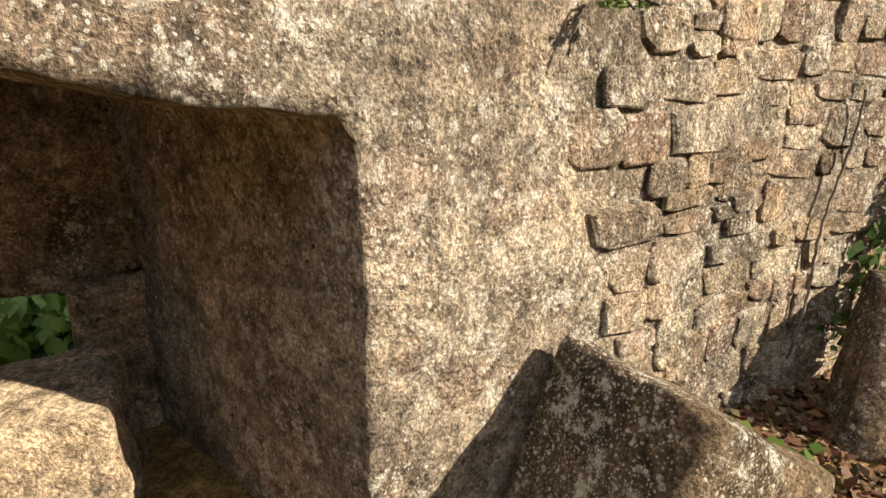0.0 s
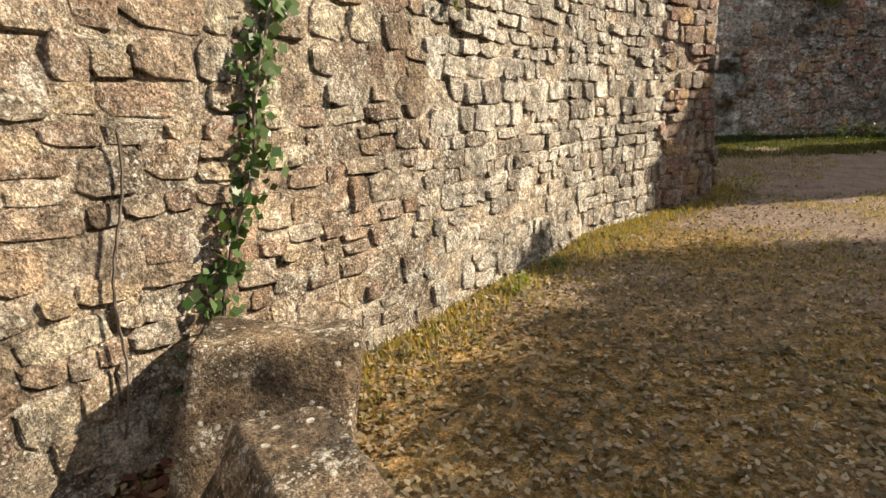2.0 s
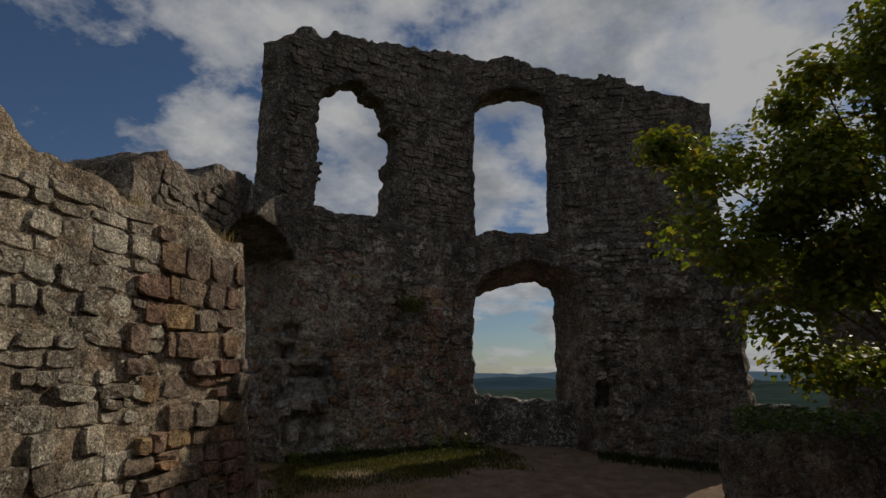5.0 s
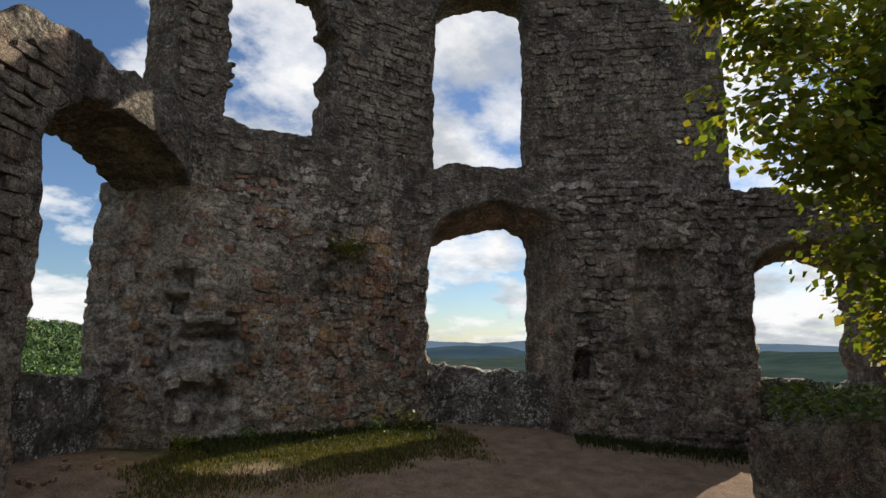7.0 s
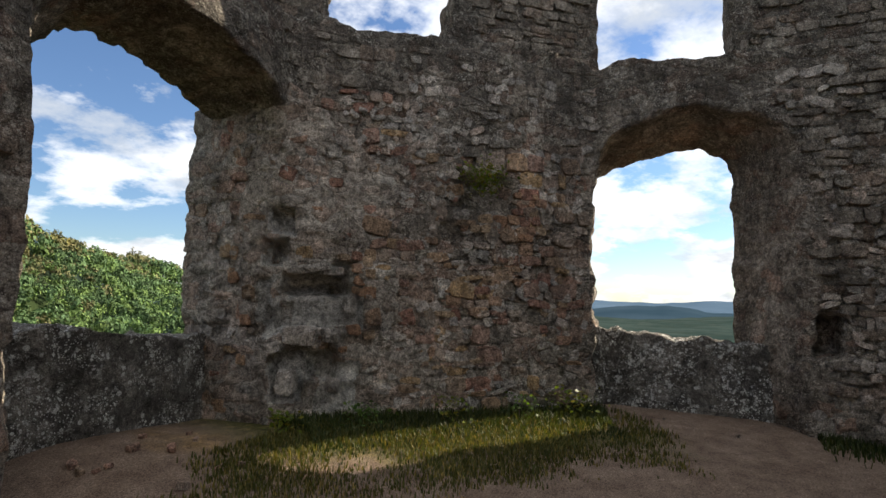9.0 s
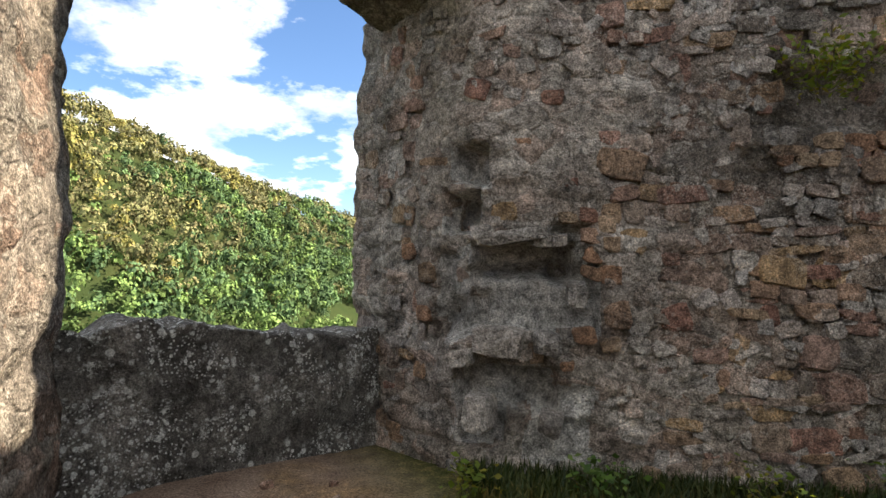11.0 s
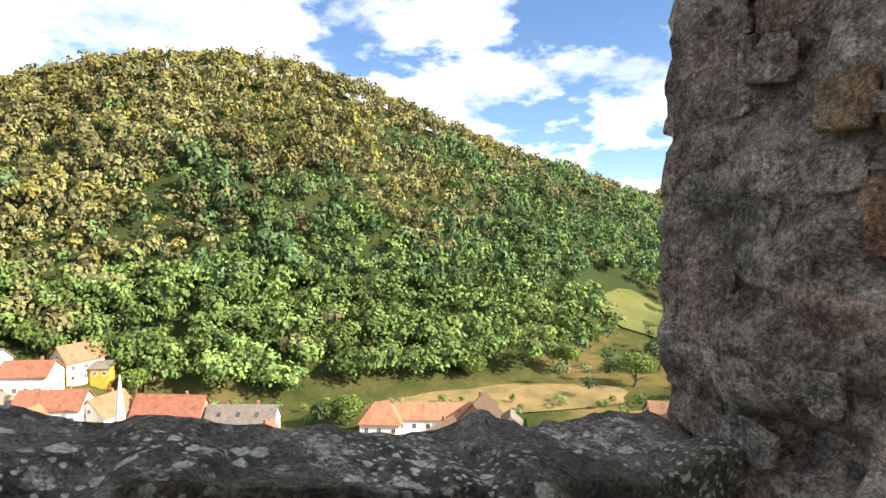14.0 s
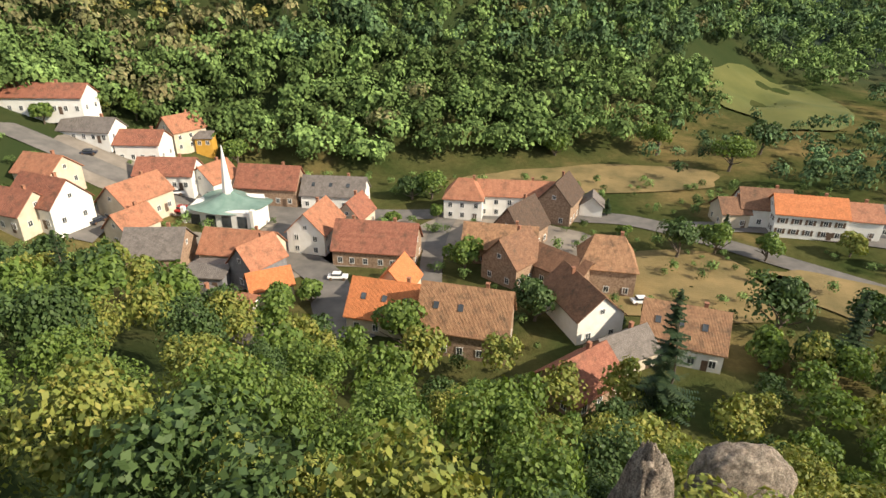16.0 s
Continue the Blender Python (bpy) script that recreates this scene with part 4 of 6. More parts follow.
lay(WALL_WIN, FRONT, masonry(FRONT, UA1 + 2.2, UA1 + 3.0, 2.15, 2.62, in_win, (0.07, 0.14), (0.1, 0.2), 0.95, 43), M_RUST, M_RUST_S, (0.02, 0.05), (0, 40), 53)
lay(WALL_WIN, FRONT, masonry(FRONT, UA1 + 1.5, UB0 - 0.5, 0.4, 2.2, in_win, (0.08, 0.18), (0.12, 0.3), 0.16, 44), M_RUST, M_RUST_S, (0.012, 0.04), (0, 40), 54)
in_up = inside_of(TOP_UP, [OPEN_U1, OPEN_U2], 0.08)
lay(WALL_UP, UP, masonry(UP, _s + 0.1, _e - 0.3, 4.4, 8.7, in_up, (0.1, 0.18), (0.14, 0.36), 0.75, 36), M_GREY, M_GREY_S, (0.01, 0.045), (0, 40), 11)

# ---------------------------------------------------------------- fallen blocks
def block(name, corner, ex, ey, ez, mat, label, seed, rough=0.02, foot=0.0):
    """A hewn block from one corner and its three edges, with worn edges and a pitted skin; foot widens its base."""
    c, ex, ey, ez = (Vector(a) for a in (corner, ex, ey, ez))
    size = np.array([ex.length, ey.length, ez.length])
    bm = bmesh.new()
    bmesh.ops.create_cube(bm, size=2.0)
    bmesh.ops.subdivide_edges(bm, edges=bm.edges[:], cuts=13, use_grid_fill=True)
    p = np.array([v.co for v in bm.verts]) * size / 2
    r = 0.028
    core = np.clip(p, -(size / 2 - r), size / 2 - r)
    d = p - core
    n = np.linalg.norm(d, axis=1)[:, None]
    d = d / np.maximum(n, 1e-6)
    seedoff = seed * 3.7
    h = fbm(p * 5 + seedoff, seed, 3) * rough + fbm(p * 20 + seedoff, seed + 3, 2) * rough * 0.4
    p = core + d * (r + h[:, None])
    q = p / size + 0.5
    for v, (a, b, e) in zip(bm.verts, q):
        v.co = c + ex * float(1 - (1 - a) * (1 + foot * e)) + ey * float(b) + ez * float(e)
    bmesh.ops.recalc_face_normals(bm, faces=bm.faces)
    ob = part(name, bm, mat)
    ob.data.polygons.foreach_set("use_smooth", np.ones(len(ob.data.polygons), bool))
    return tagged(ob, label, "stone block", "fallen blocks by the wall")


block("stone_block", (0.52, 1.57, 0.37), (0.24, -0.44, 0.0), (0.50, 0.24, -0.36), (-0.22, -0.12, -0.55), M_BLOCK, "tilted sandstone block leaning by the rubble wall", 41, 0.016)
block("stone_block", (1.87, 2.11, 0.28), (0.55, -0.26, -0.06), (0.14, 0.3, -0.02), (-0.2, -0.22, -0.62), M_BLOCK, "upright sandstone block with pale lichen in the leaf litter", 42, 0.016)
block("stone_block", (1.878, 1.438, 0.305), (0.235, -0.05, 0.01), (0.005, -0.44, -0.005), (0.03, -0.02, -0.66), M_BLOCK, "large worn sandstone block with chipped corners", 43, 0.016, 1.45)

# the embrasure under the lintel: its far wall, a pale lit sill block
OPEN_E = Opening(0.1, 1.54, -0.42, 0.24, 0.08, (0.1, 0.1, 0.0), 0.03)
ragged_wall("wall_embrasure_back", Line([(-2.6, 1.55), (-1.0, 2.2), (-0.3, 2.45)]), 0, 2.4, profile((0, -0.6), (9, -0.6)), profile((0, 1.6), (9, 1.6)), 0.5, [OPEN_E], M_MORTAR, 0.06, 0.03, 0.02, 4, 61)
block("jamb_block", (-1.17, 2.02, 0.32), (0.3, 0.14, 0.0), (-0.1, 0.22, 0.0), (0.0, 0.0, -0.95), M_SILL, "pale reddish sandstone jamb block of the embrasure", 46, 0.02)
block("sill_block", (-1.4, 1.28, 0.13), (0.62, 0.25, 0.01), (-0.2, 0.45, 0.0), (0.03, 0.0, -0.55), M_SILL, "pale sunlit sandstone block under the embrasure", 45, 0.02)

# ---------------------------------------------------------------- woods and trees
def leaf_cloud(n, seed, size, squash=0.85, lobes=7, loose=0.45):
    """Quads that make a crown of radius 1: leaf clumps on a lumpy shell, an inner dark core."""
    g = np.random.default_rng(seed)
    c = g.normal(0, 1, (lobes, 3))
    c /= np.linalg.norm(c, axis=1)[:, None]
    c[:, 2] = np.abs(c[:, 2]) * 0.9 - 0.15
    far = loose < 0.4
    c *= g.uniform(0.2, 0.5, (lobes, 1)) if far else g.uniform(0.3, 0.75, (lobes, 1))
    rad = g.uniform(0.34, 0.58, lobes) if far else g.uniform(0.24, 0.5, lobes)
    k = g.integers(lobes, size=n)
    d = g.normal(0, 1, (n, 3))
    d /= np.linalg.norm(d, axis=1)[:, None]
    d[:, 2] = np.where(d[:, 2] < -0.45, -d[:, 2], d[:, 2])
    p = c[k] + d * rad[k][:, None] * g.uniform(0.75, 1.08, (n, 1))
    nrm = d + p * 0.6 * far + g.normal(0, loose, (n, 3))
    nrm /= np.linalg.norm(nrm, axis=1)[:, None]
    a = np.cross(nrm, g.normal(0, 1, (n, 3)))
    a /= np.linalg.norm(a, axis=1)[:, None]
    b = np.cross(nrm, a)
    s = g.uniform(0.6, 1.4, (n, 1)) * size
    s2 = s * g.uniform(0.5, 0.9, (n, 1))
    v = np.stack([p - a * s, p - b * s2 + nrm * s * 0.2, p + a * s, p + b * s2 - nrm * s * 0.15], 1)
    v[:, :, 2] *= squash
    return v.reshape(-1, 3)


def quads(nv):
    return np.arange(nv).reshape(-1, 4)


CROWNS = [leaf_cloud(150, 200 + i, 0.1, 1.0, 10, 0.25) for i in range(10)]
CROWNS_FAR = [leaf_cloud(66, 220 + i, 0.12, 1.0, 7, 0.22) for i in range(10)]


def crown_core(seed):
    """The closed inside of a crown: a lumpy ball without its underside."""
    bm = bmesh.new()
    bmesh.ops.create_icosphere(bm, subdivisions=2, radius=1.0)
    bmesh.ops.delete(bm, geom=[v for v in bm.verts if v.co.z < -0.45], context="VERTS")
    bm.verts.index_update()
    p = np.array([v.co for v in bm.verts])
    f = np.array([[v.index for v in q.verts] for q in bm.faces])
    bm.free()
    return p * (0.7 + 0.2 * fbm(p * 1.9 + seed * 3.1, seed, 2)[:, None]) + (0, 0, 0.08), np.column_stack([f, f[:, 2]])


CORES = [crown_core(240 + i) for i in range(8)]
CORE = CORES[0]


def woods(name, spots, mat, label, seed, slim=1.0):
    """Many crowns joined: spots are rows of x, y, z, radius, height of the crown's middle."""
    g = np.random.default_rng(seed)
    vs, fs, base = [], [], 0
    for x, y, z, r, h in spots:
        v = (CROWNS if math.hypot(x - EYE[0], y - EYE[1]) < 218 else CROWNS_FAR)[g.integers(len(CROWNS))]
        a = g.uniform(0, 6.28)
        m = np.array([[math.cos(a), -math.sin(a), 0], [math.sin(a), math.cos(a), 0], [0, 0, 1]])
        sc = np.array([r, r, r * g.uniform(0.9, 1.35) * slim])
        w = (v @ m.T) * sc + (x, y, z + h)
        vs.append(w)
        fs.append(quads(len(w)) + base)
        base += len(w)
        cv, cf = CORES[g.integers(len(CORES))]
        vs.append((cv @ m.T) * sc + (x, y, z + h))
        fs.append(cf + base)
        base += len(cv)
    return tagged(mesh_object(name, np.concatenate(vs), np.concatenate(fs), mat), label, "wood", kind="stuff")


M_WOOD_G = forest_mat("green_wood", [(0.082, 0.135, 0.042), (0.123, 0.190, 0.057), (0.164, 0.237, 0.075), (0.065, 0.111, 0.038)])
M_WOOD_D = forest_mat("dark_wood", [(0.051, 0.090, 0.040), (0.076, 0.131, 0.049), (0.101, 0.164, 0.066), (0.059, 0.098, 0.055)])
M_WOOD_Y = forest_mat("yellowing_wood", [(0.165, 0.17, 0.05), (0.2, 0.18, 0.055), (0.13, 0.145, 0.046), (0.195, 0.15, 0.055)])
M_WOOD_O = forest_mat("dry_olive_wood", [(0.118, 0.134, 0.056), (0.157, 0.152, 0.071), (0.094, 0.114, 0.053), (0.205, 0.167, 0.086)])


def plant_woods():
    g = np.random.default_rng(77)
    kinds = {"g": [], "d": [], "y": [], "o": []}
    az = g.uniform(-62, 60, 24000)
    rr, fr = np.interp(az, AZ, RIDGE_R), np.interp(az, AZ, FOOT_R)
    r = np.sqrt(fr ** 2 + ((np.minimum(rr, 1000) * 1.04) ** 2 - fr ** 2) * g.uniform(0, 1, az.size))
    x, y = EYE[0] + r * np.sin(np.radians(az)), EYE[1] + r * np.cos(np.radians(az))
    z = terrain_z(x, y)
    cell = {}
    blot = fbm(np.stack([x / 45, y / 45, z / 45], 1), 4, 3)
    for i in range(az.size):
        size = 3.7 + 2.8 * g.random() ** 2 + (1.4 if r[i] > 450 else 0) + (3 if r[i] > 700 else 0)
        key = (int(x[i] / (size * 1.04)), int(y[i] / (size * 1.04)), size > 8)
        if key in cell:
            continue
        # the mown field and the clearing stay open
        if np.hypot((x[i] - 141) / 38, (y[i] - 290) / 52) < 1:
            continue
        cell[key] = 1
        up = (r[i] - fr[i]) / max(rr[i] - fr[i], 1)
        dry = 0.9 * (up - 0.22) - 0.012 * (az[i] + 12) + 0.55 * blot[i]
        w = g.random()
        kind = "y" if w < 0.45 * sstep(0.15, 0.8, dry) else "o" if g.random() < sstep(-0.05, 0.5, dry) else "g" if (up < 0.22 or g.random() < 0.4) else "d"
        kinds[kind].append((x[i], y[i], z[i], size * 1.14, size * 1.15))
    return kinds


_k = plant_woods()
woods("wood_green", _k["g"], M_WOOD_G, "green deciduous wood on the hillside", 1)
woods("wood_dark", _k["d"], M_WOOD_D, "dark green wood on the hillside", 2, 1.25)
woods("wood_yellow", _k["y"], M_WOOD_Y, "yellowing trees on the hillside", 3)
def clump_spots():
    """Loose trees round the mown field and on the dry slope above the road."""
    g = np.random.default_rng(78)
    out = []
    for i in range(900):
        az, r = g.uniform(14, 40), g.uniform(186, 345)
        x, y = EYE[0] + r * math.sin(radians(az)), EYE[1] + r * math.cos(radians(az))
        dense = az > 27.5 or r > 300
        if np.hypot((x - 141) / 38, (y - 290) / 52) < 1.08 or g.random() > (0.7 if dense else 0.09):
            continue
        if any((x - a) ** 2 + (y - b) ** 2 < 30 for a, b, *_ in out):
            continue
        size = g.uniform(3.2, 6.0)
        out.append((x, y, tz(x, y), size, size * 1.1))
    return out


woods("wood_olive", _k["o"], M_WOOD_O, "dry olive trees on the upper hillside", 4, 1.1)


def limb(bm, a, b, ra, rb, n=7):
    a, b = Vector(a), Vector(b)
    q = (b - a).to_track_quat("Z", "Y").to_matrix()
    rings = []
    for p, r in ((a, ra), ((a + b) / 2 + Vector((0.04, -0.03, 0)) * (b - a).length, (ra + rb) / 2), (b, rb)):
        rings.append([bm.verts.new(p + q @ Vector((r * math.cos(6.2832 * i / n), r * math.sin(6.2832 * i / n), 0))) for i in range(n)])
    for k in (0, 1):
        for i in range(n):
            bm.faces.new((rings[k][i], rings[k][(i + 1) % n], rings[k + 1][(i + 1) % n], rings[k + 1][i]))


def tree(x, y, z, r, trunk, leaves, size, mat, label, seed, group="valley trees"):
    """A deciduous tree: tapered trunk with limbs, a crown of leaf clumps in lobes."""
    ob = empty("tree", pose(x, y, z), label, "tree", group)
    bm = bmesh.new()
    limb(bm, (0, 0, -1.0), (0.1 * r, 0.05 * r, trunk + r * 0.5), 0.08 * r, 0.035 * r)
    g = random.Random(seed)
    for i in range(7):
        a = g.uniform(0, 6.28)
        h = trunk + r * g.uniform(-0.15, 0.5)
        limb(bm, (0.05 * r, 0, h), (0.7 * r * math.cos(a), 0.7 * r * math.sin(a), h + r * g.uniform(0.3, 0.8)), 0.035 * r, 0.01 * r, 5)
    part("trunk", bm, M_BARK, ob)
    v = leaf_cloud(leaves, seed, size / r, 1.05, 13) * r + (0, 0, trunk + r * 0.55)
    mesh_object("crown", v, quads(len(v)), mat, ob)
    return ob


def tz(x, y):
    return float(terrain_z(np.array([x], float), np.array([y], float))[0])


woods("wood_clumps", clump_spots(), M_WOOD_D, "loose dark green trees round the mown field", 5)
M_CROWN = leaf_mat("tree_foliage", [(0.095, 0.155, 0.034), (0.14, 0.215, 0.046), (0.185, 0.255, 0.06), (0.075, 0.12, 0.03)], 0.6, 0.25)
M_CROWN_Y = leaf_mat("olive_tree_foliage", [(0.185, 0.22, 0.05), (0.235, 0.25, 0.058), (0.13, 0.175, 0.042), (0.28, 0.265, 0.066)], 0.6, 0.2)
M_CROWN_D = leaf_mat("dark_tree_foliage", [(0.042, 0.077, 0.025), (0.063, 0.105, 0.031), (0.084, 0.133, 0.042)], 0.6, 0.15)
VALLEY_TREES = [
    (7.3, 121, 5.2, "green walnut tree between the barns", M_CROWN), (21.5, 102.6, 5.0, "dense dark green tree behind the house", M_CROWN_D),
    (-1.5, 90.5, 5.5, "broad green tree in front of the stone house", M_CROWN), (-25.7, 100.3, 3.6, "shrubby tree beside the lane", M_CROWN),
    (-21.5, 104.6, 3.0, "green tree beside the lane", M_CROWN), (55.6, 133.5, 5.5, "green tree by the road", M_CROWN_D), (65, 136.5, 4.5, "slim green tree by the road", M_CROWN),
    (75.4, 133.8, 4.0, "rounded green tree by the road", M_CROWN), (64.2, 102, 7.0, "large willow on the meadow", M_CROWN_D), (82, 104, 5.0, "green tree at the meadow's edge", M_CROWN_D),
    (69, 210, 6.5, "green tree on the dry slope", M_CROWN), (88, 195, 7.0, "green tree on the dry slope", M_CROWN), (104, 212, 7.0, "green tree on the dry slope", M_CROWN_D),
    (33.6, 203, 5.5, "rounded shrub tree on the slope", M_CROWN), (-4.2, 165, 5.0, "bushy tree behind the houses", M_CROWN), (-9.7, 164, 4.0, "bushy tree behind the houses", M_CROWN_D),
    (-105, 172, 4.5, "pale green garden tree", M_CROWN_Y), (-96, 178, 5.0, "green tree in a cottage garden", M_CROWN), (-66, 178, 4.5, "green tree in a cottage garden", M_CROWN), (-88, 168, 3.0, "garden shrub by the low house", M_CROWN),
    (-110, 158, 3.5, "round garden tree at the street", M_CROWN), (-1, 151, 2.2, "small green bush by the street", M_CROWN), (-12, 146, 2.0, "small green bush by the street", M_CROWN),
    (96, 138, 3.5, "small tree at the roadside", M_CROWN_Y), (104, 132, 3.5, "bush at the roadside", M_CROWN), (116, 134, 4.0, "bush at the roadside", M_CROWN_D), (35, 101, 2.5, "bush beside the white barn", M_CROWN_D),
    (59, 92, 4.0, "bush in the garden", M_CROWN), (66, 90, 5.0, "dark bush in the garden", M_CROWN_D), (46, 145, 1.8, "round clipped bush at the road", M_CROWN),
]
for _i, (tx, ty, tr, tl, tm) in enumerate(VALLEY_TREES):
    tree(tx, ty, tz(tx, ty), tr, tr * 0.3, 1800, 0.4, tm, tl, 300 + _i)


def slope_trees():
    """The wood on the castle's own slope, below the windows."""
    g = np.random.default_rng(31)
    spots = []
    for i in range(4200):
        az, r = g.uniform(-75, 62), g.uniform(15, 138)
        foot = np.interp(az, [-75, -50, -40, -30, -22, -8, 20, 27, 32, 40, 50, 70], [138, 138, 118, 96, 84, 74, 72, 80, 95, 108, 112, 100])
        if r > foot:
            continue
        x, y = EYE[0] + r * math.sin(radians(az)), EYE[1] + r * math.cos(radians(az))
        size = g.uniform(2.6, 4.8)
        if any((x - a) ** 2 + (y - b) ** 2 < (size * 0.75 + c * 0.75) ** 2 for a, b, c in spots):
            continue
        spots.append((x, y, size))
    return spots


_fine = [leaf_cloud(3000, 500 + i, 0.041, 1.0, 18) for i in range(6)]
tree(-3.4, 5.3, -8.6, 1.9, 6.0, 4200, 0.075, M_CROWN, "leafy green tree on the slope outside the embrasure", 330, "slope trees")
_shapes = [leaf_cloud(850, 510 + i, 0.078, 1.0, 15) for i in range(6)]
_sets = {"green": ([], []), "olive": ([], []), "dark": ([], [])}
_g = np.random.default_rng(8)
for sx, sy, sr in slope_trees():
    kind = _g.choice(["green", "olive", "olive", "green", "dark"])
    v = (_fine if math.hypot(sx - EYE[0], sy - EYE[1]) < 55 else _shapes)[_g.integers(6)] * (sr, sr, sr * _g.uniform(1.0, 1.4)) + (sx, sy, tz(sx, sy) + sr * 1.6)
    _sets[kind][0].append(v)
    cv, cf = CORE
    _sets[kind][1].append(cv * (sr * 0.8, sr * 0.8, sr) + (sx, sy, tz(sx, sy) + sr * 1.45))
for kind, mat in (("green", M_CROWN), ("olive", M_CROWN_Y), ("dark", M_CROWN_D)):
    vv, cc = _sets[kind]
    nv = sum(len(v) for v in vv)
    core_f = np.concatenate([CORE[1] + nv + i * len(CORE[0]) for i in range(len(cc))])
    tagged(mesh_object("slope_wood_" + kind, np.concatenate(vv + cc), np.concatenate([quads(nv), core_f]), mat), kind + " deciduous trees on the steep slope below", "wood", kind="stuff")


def spruce(x, y, z, h, r, seed, label):
    ob = empty("spruce", pose(x, y, z), label, "tree", "spruces")
    bm = bmesh.new()
    limb(bm, (0, 0, -1), (0, 0, h), 0.25, 0.03)
    part("trunk", bm, M_BARK, ob)
    g = np.random.default_rng(seed)
    vs = []
    for i in range(130):
        t = g.uniform(0.06, 1) ** 0.8
        zc, rad, a = h * (0.08 + 0.92 * t), r * (1 - t) * g.uniform(0.75, 1.1) + 0.15, g.uniform(0, 6.28)
        d, side = np.array([math.cos(a), math.sin(a), -0.35]), np.array([-math.sin(a), math.cos(a), 0])
        for k in range(14):
            s = (k + 0.5) / 14
            c = np.array([0, 0, zc]) + d * rad * s + (0, 0, 0.25 * rad * s * s)
            w = 0.34 * rad * (1.1 - s) + 0.12
            tilt = np.array([0, 0, -0.3 * w]) + g.normal(0, 0.06, 3)
            vs.append([c - d * 0.12, c - side * w + tilt, c + d * 0.16, c + side * w + tilt])
    v = np.array(vs).reshape(-1, 3)
    mesh_object("crown", v, quads(len(v)), M_SPRUCE, ob)


M_SPRUCE = leaf_mat("spruce_needles", [(0.02, 0.04, 0.018), (0.03, 0.055, 0.022), (0.045, 0.07, 0.028)], 0.6, 0.1)
for _i, (sx, sy, sh, sr2) in enumerate([(36, 73, 24, 7.0), (71, 92, 15, 4.0), (-62, 72, 16, 4.5), (-50, 80, 13, 3.5), (70, 145, 7, 2.0), (44, 158, 5, 1.5)]):
    spruce(sx, sy, tz(sx, sy), sh, sr2, 600 + _i, "tall dark spruce standing at the village edge")


def garden_shrubs():
    g = np.random.default_rng(66)
    spots = []
    while len(spots) < 330:
        x, y = g.uniform(-120, 118), g.uniform(84, 182)
        if any(abs((x - h[0]) * math.cos(radians(h[6])) + (y - h[1]) * math.sin(radians(h[6]))) < h[2] / 2 + 2 and abs(-(x - h[0]) * math.sin(radians(h[6])) + (y - h[1]) * math.cos(radians(h[6]))) < h[3] / 2 + 2.5 for h in HOUSES):
            continue
        if any(np.hypot(x - a, y - b) < 6.5 for a, b in ROAD_POINTS):
            continue
        r = g.uniform(0.9, 2.4)
        spots.append((x, y, tz(x, y), r, r * 0.7))
    woods("garden_shrubs", spots, M_WOOD_G, "green shrubs and hedges in the village gardens", 9)

# ---------------------------------------------------------------- village in the valley
def tile_mat(name, a, b, moss=0.0):
    m = Nodes(name)
    tc = m.t.nodes.new("ShaderNodeTexCoord").outputs["Object"]
    c = m.ramp(m.noise(1.1, 7, 0.7, tc), [(0.3, a), (0.7, b)])
    c = m.mix(0.5, c, m.ramp(m.cells(3.3, "Color", vec=tc), [(0.0, 0.6), (1.0, 1.3)]), "MULTIPLY")
    c = m.mix(m.math("MULTIPLY", m.ramp(m.noise(0.5, 6, 0.7, tc), [(0.5, 0.0), (0.7, 1.0)]), moss), c, (0.06, 0.05, 0.035))
    w = m.t.nodes.new("ShaderNodeTexWave")
    w.inputs["Scale"].default_value, w.inputs["Distortion"].default_value = 1.4, 0.6
    m.t.links.new(m.stretch((1, 1, 2.0), tc), w.inputs["Vector"])
    return m.done(c, 0.75, m.bump(w.outputs["Fac"], 0.6, 0.08))


ROOFS = {
    "orange": tile_mat("orange_roof_tiles", (0.31, 0.125, 0.072), (0.43, 0.2, 0.115), 0.6),
    "bright": tile_mat("bright_orange_roof_tiles", (0.48, 0.16, 0.06), (0.58, 0.21, 0.08), 0.2),
    "red": tile_mat("red_roof_tiles", (0.23, 0.085, 0.055), (0.35, 0.145, 0.09), 0.7),
    "brown": tile_mat("brown_roof_tiles", (0.14, 0.075, 0.045), (0.27, 0.14, 0.08), 0.6),
    "mottled": tile_mat("mottled_old_roof_tiles", (0.24, 0.12, 0.065), (0.42, 0.24, 0.13), 0.8),
    "dark": tile_mat("dark_brown_roof_tiles", (0.06, 0.042, 0.032), (0.12, 0.075, 0.05), 0.3),
    "grey": tile_mat("grey_roof_tiles", (0.13, 0.115, 0.105), (0.22, 0.19, 0.17), 0.4),
}
WALLS = {
    "white": plain_mat("white_render", (0.68, 0.66, 0.61), (0.8, 0.79, 0.76), 0.5, 0.9, 0.15, 0.02),
    "cream": plain_mat("cream_render", (0.48, 0.41, 0.31), (0.6, 0.53, 0.42), 0.5, 0.9, 0.2, 0.02),
    "stone": plain_mat("field_stone_wall", (0.19, 0.12, 0.08), (0.42, 0.3, 0.21), 2.2, 0.9, 0.8, 0.05),
    "yellow": plain_mat("yellow_boarding", (0.5, 0.27, 0.04), (0.62, 0.36, 0.07), 0.6, 0.7, 0.2, 0.02),
    "slate": plain_mat("grey_cladding", (0.15, 0.15, 0.16), (0.23, 0.23, 0.24), 1.5, 0.6, 0.2, 0.02),
}
M_FRAME = plain_mat("white_window_frame", (0.7, 0.7, 0.68), (0.8, 0.8, 0.78), 1, 0.5)
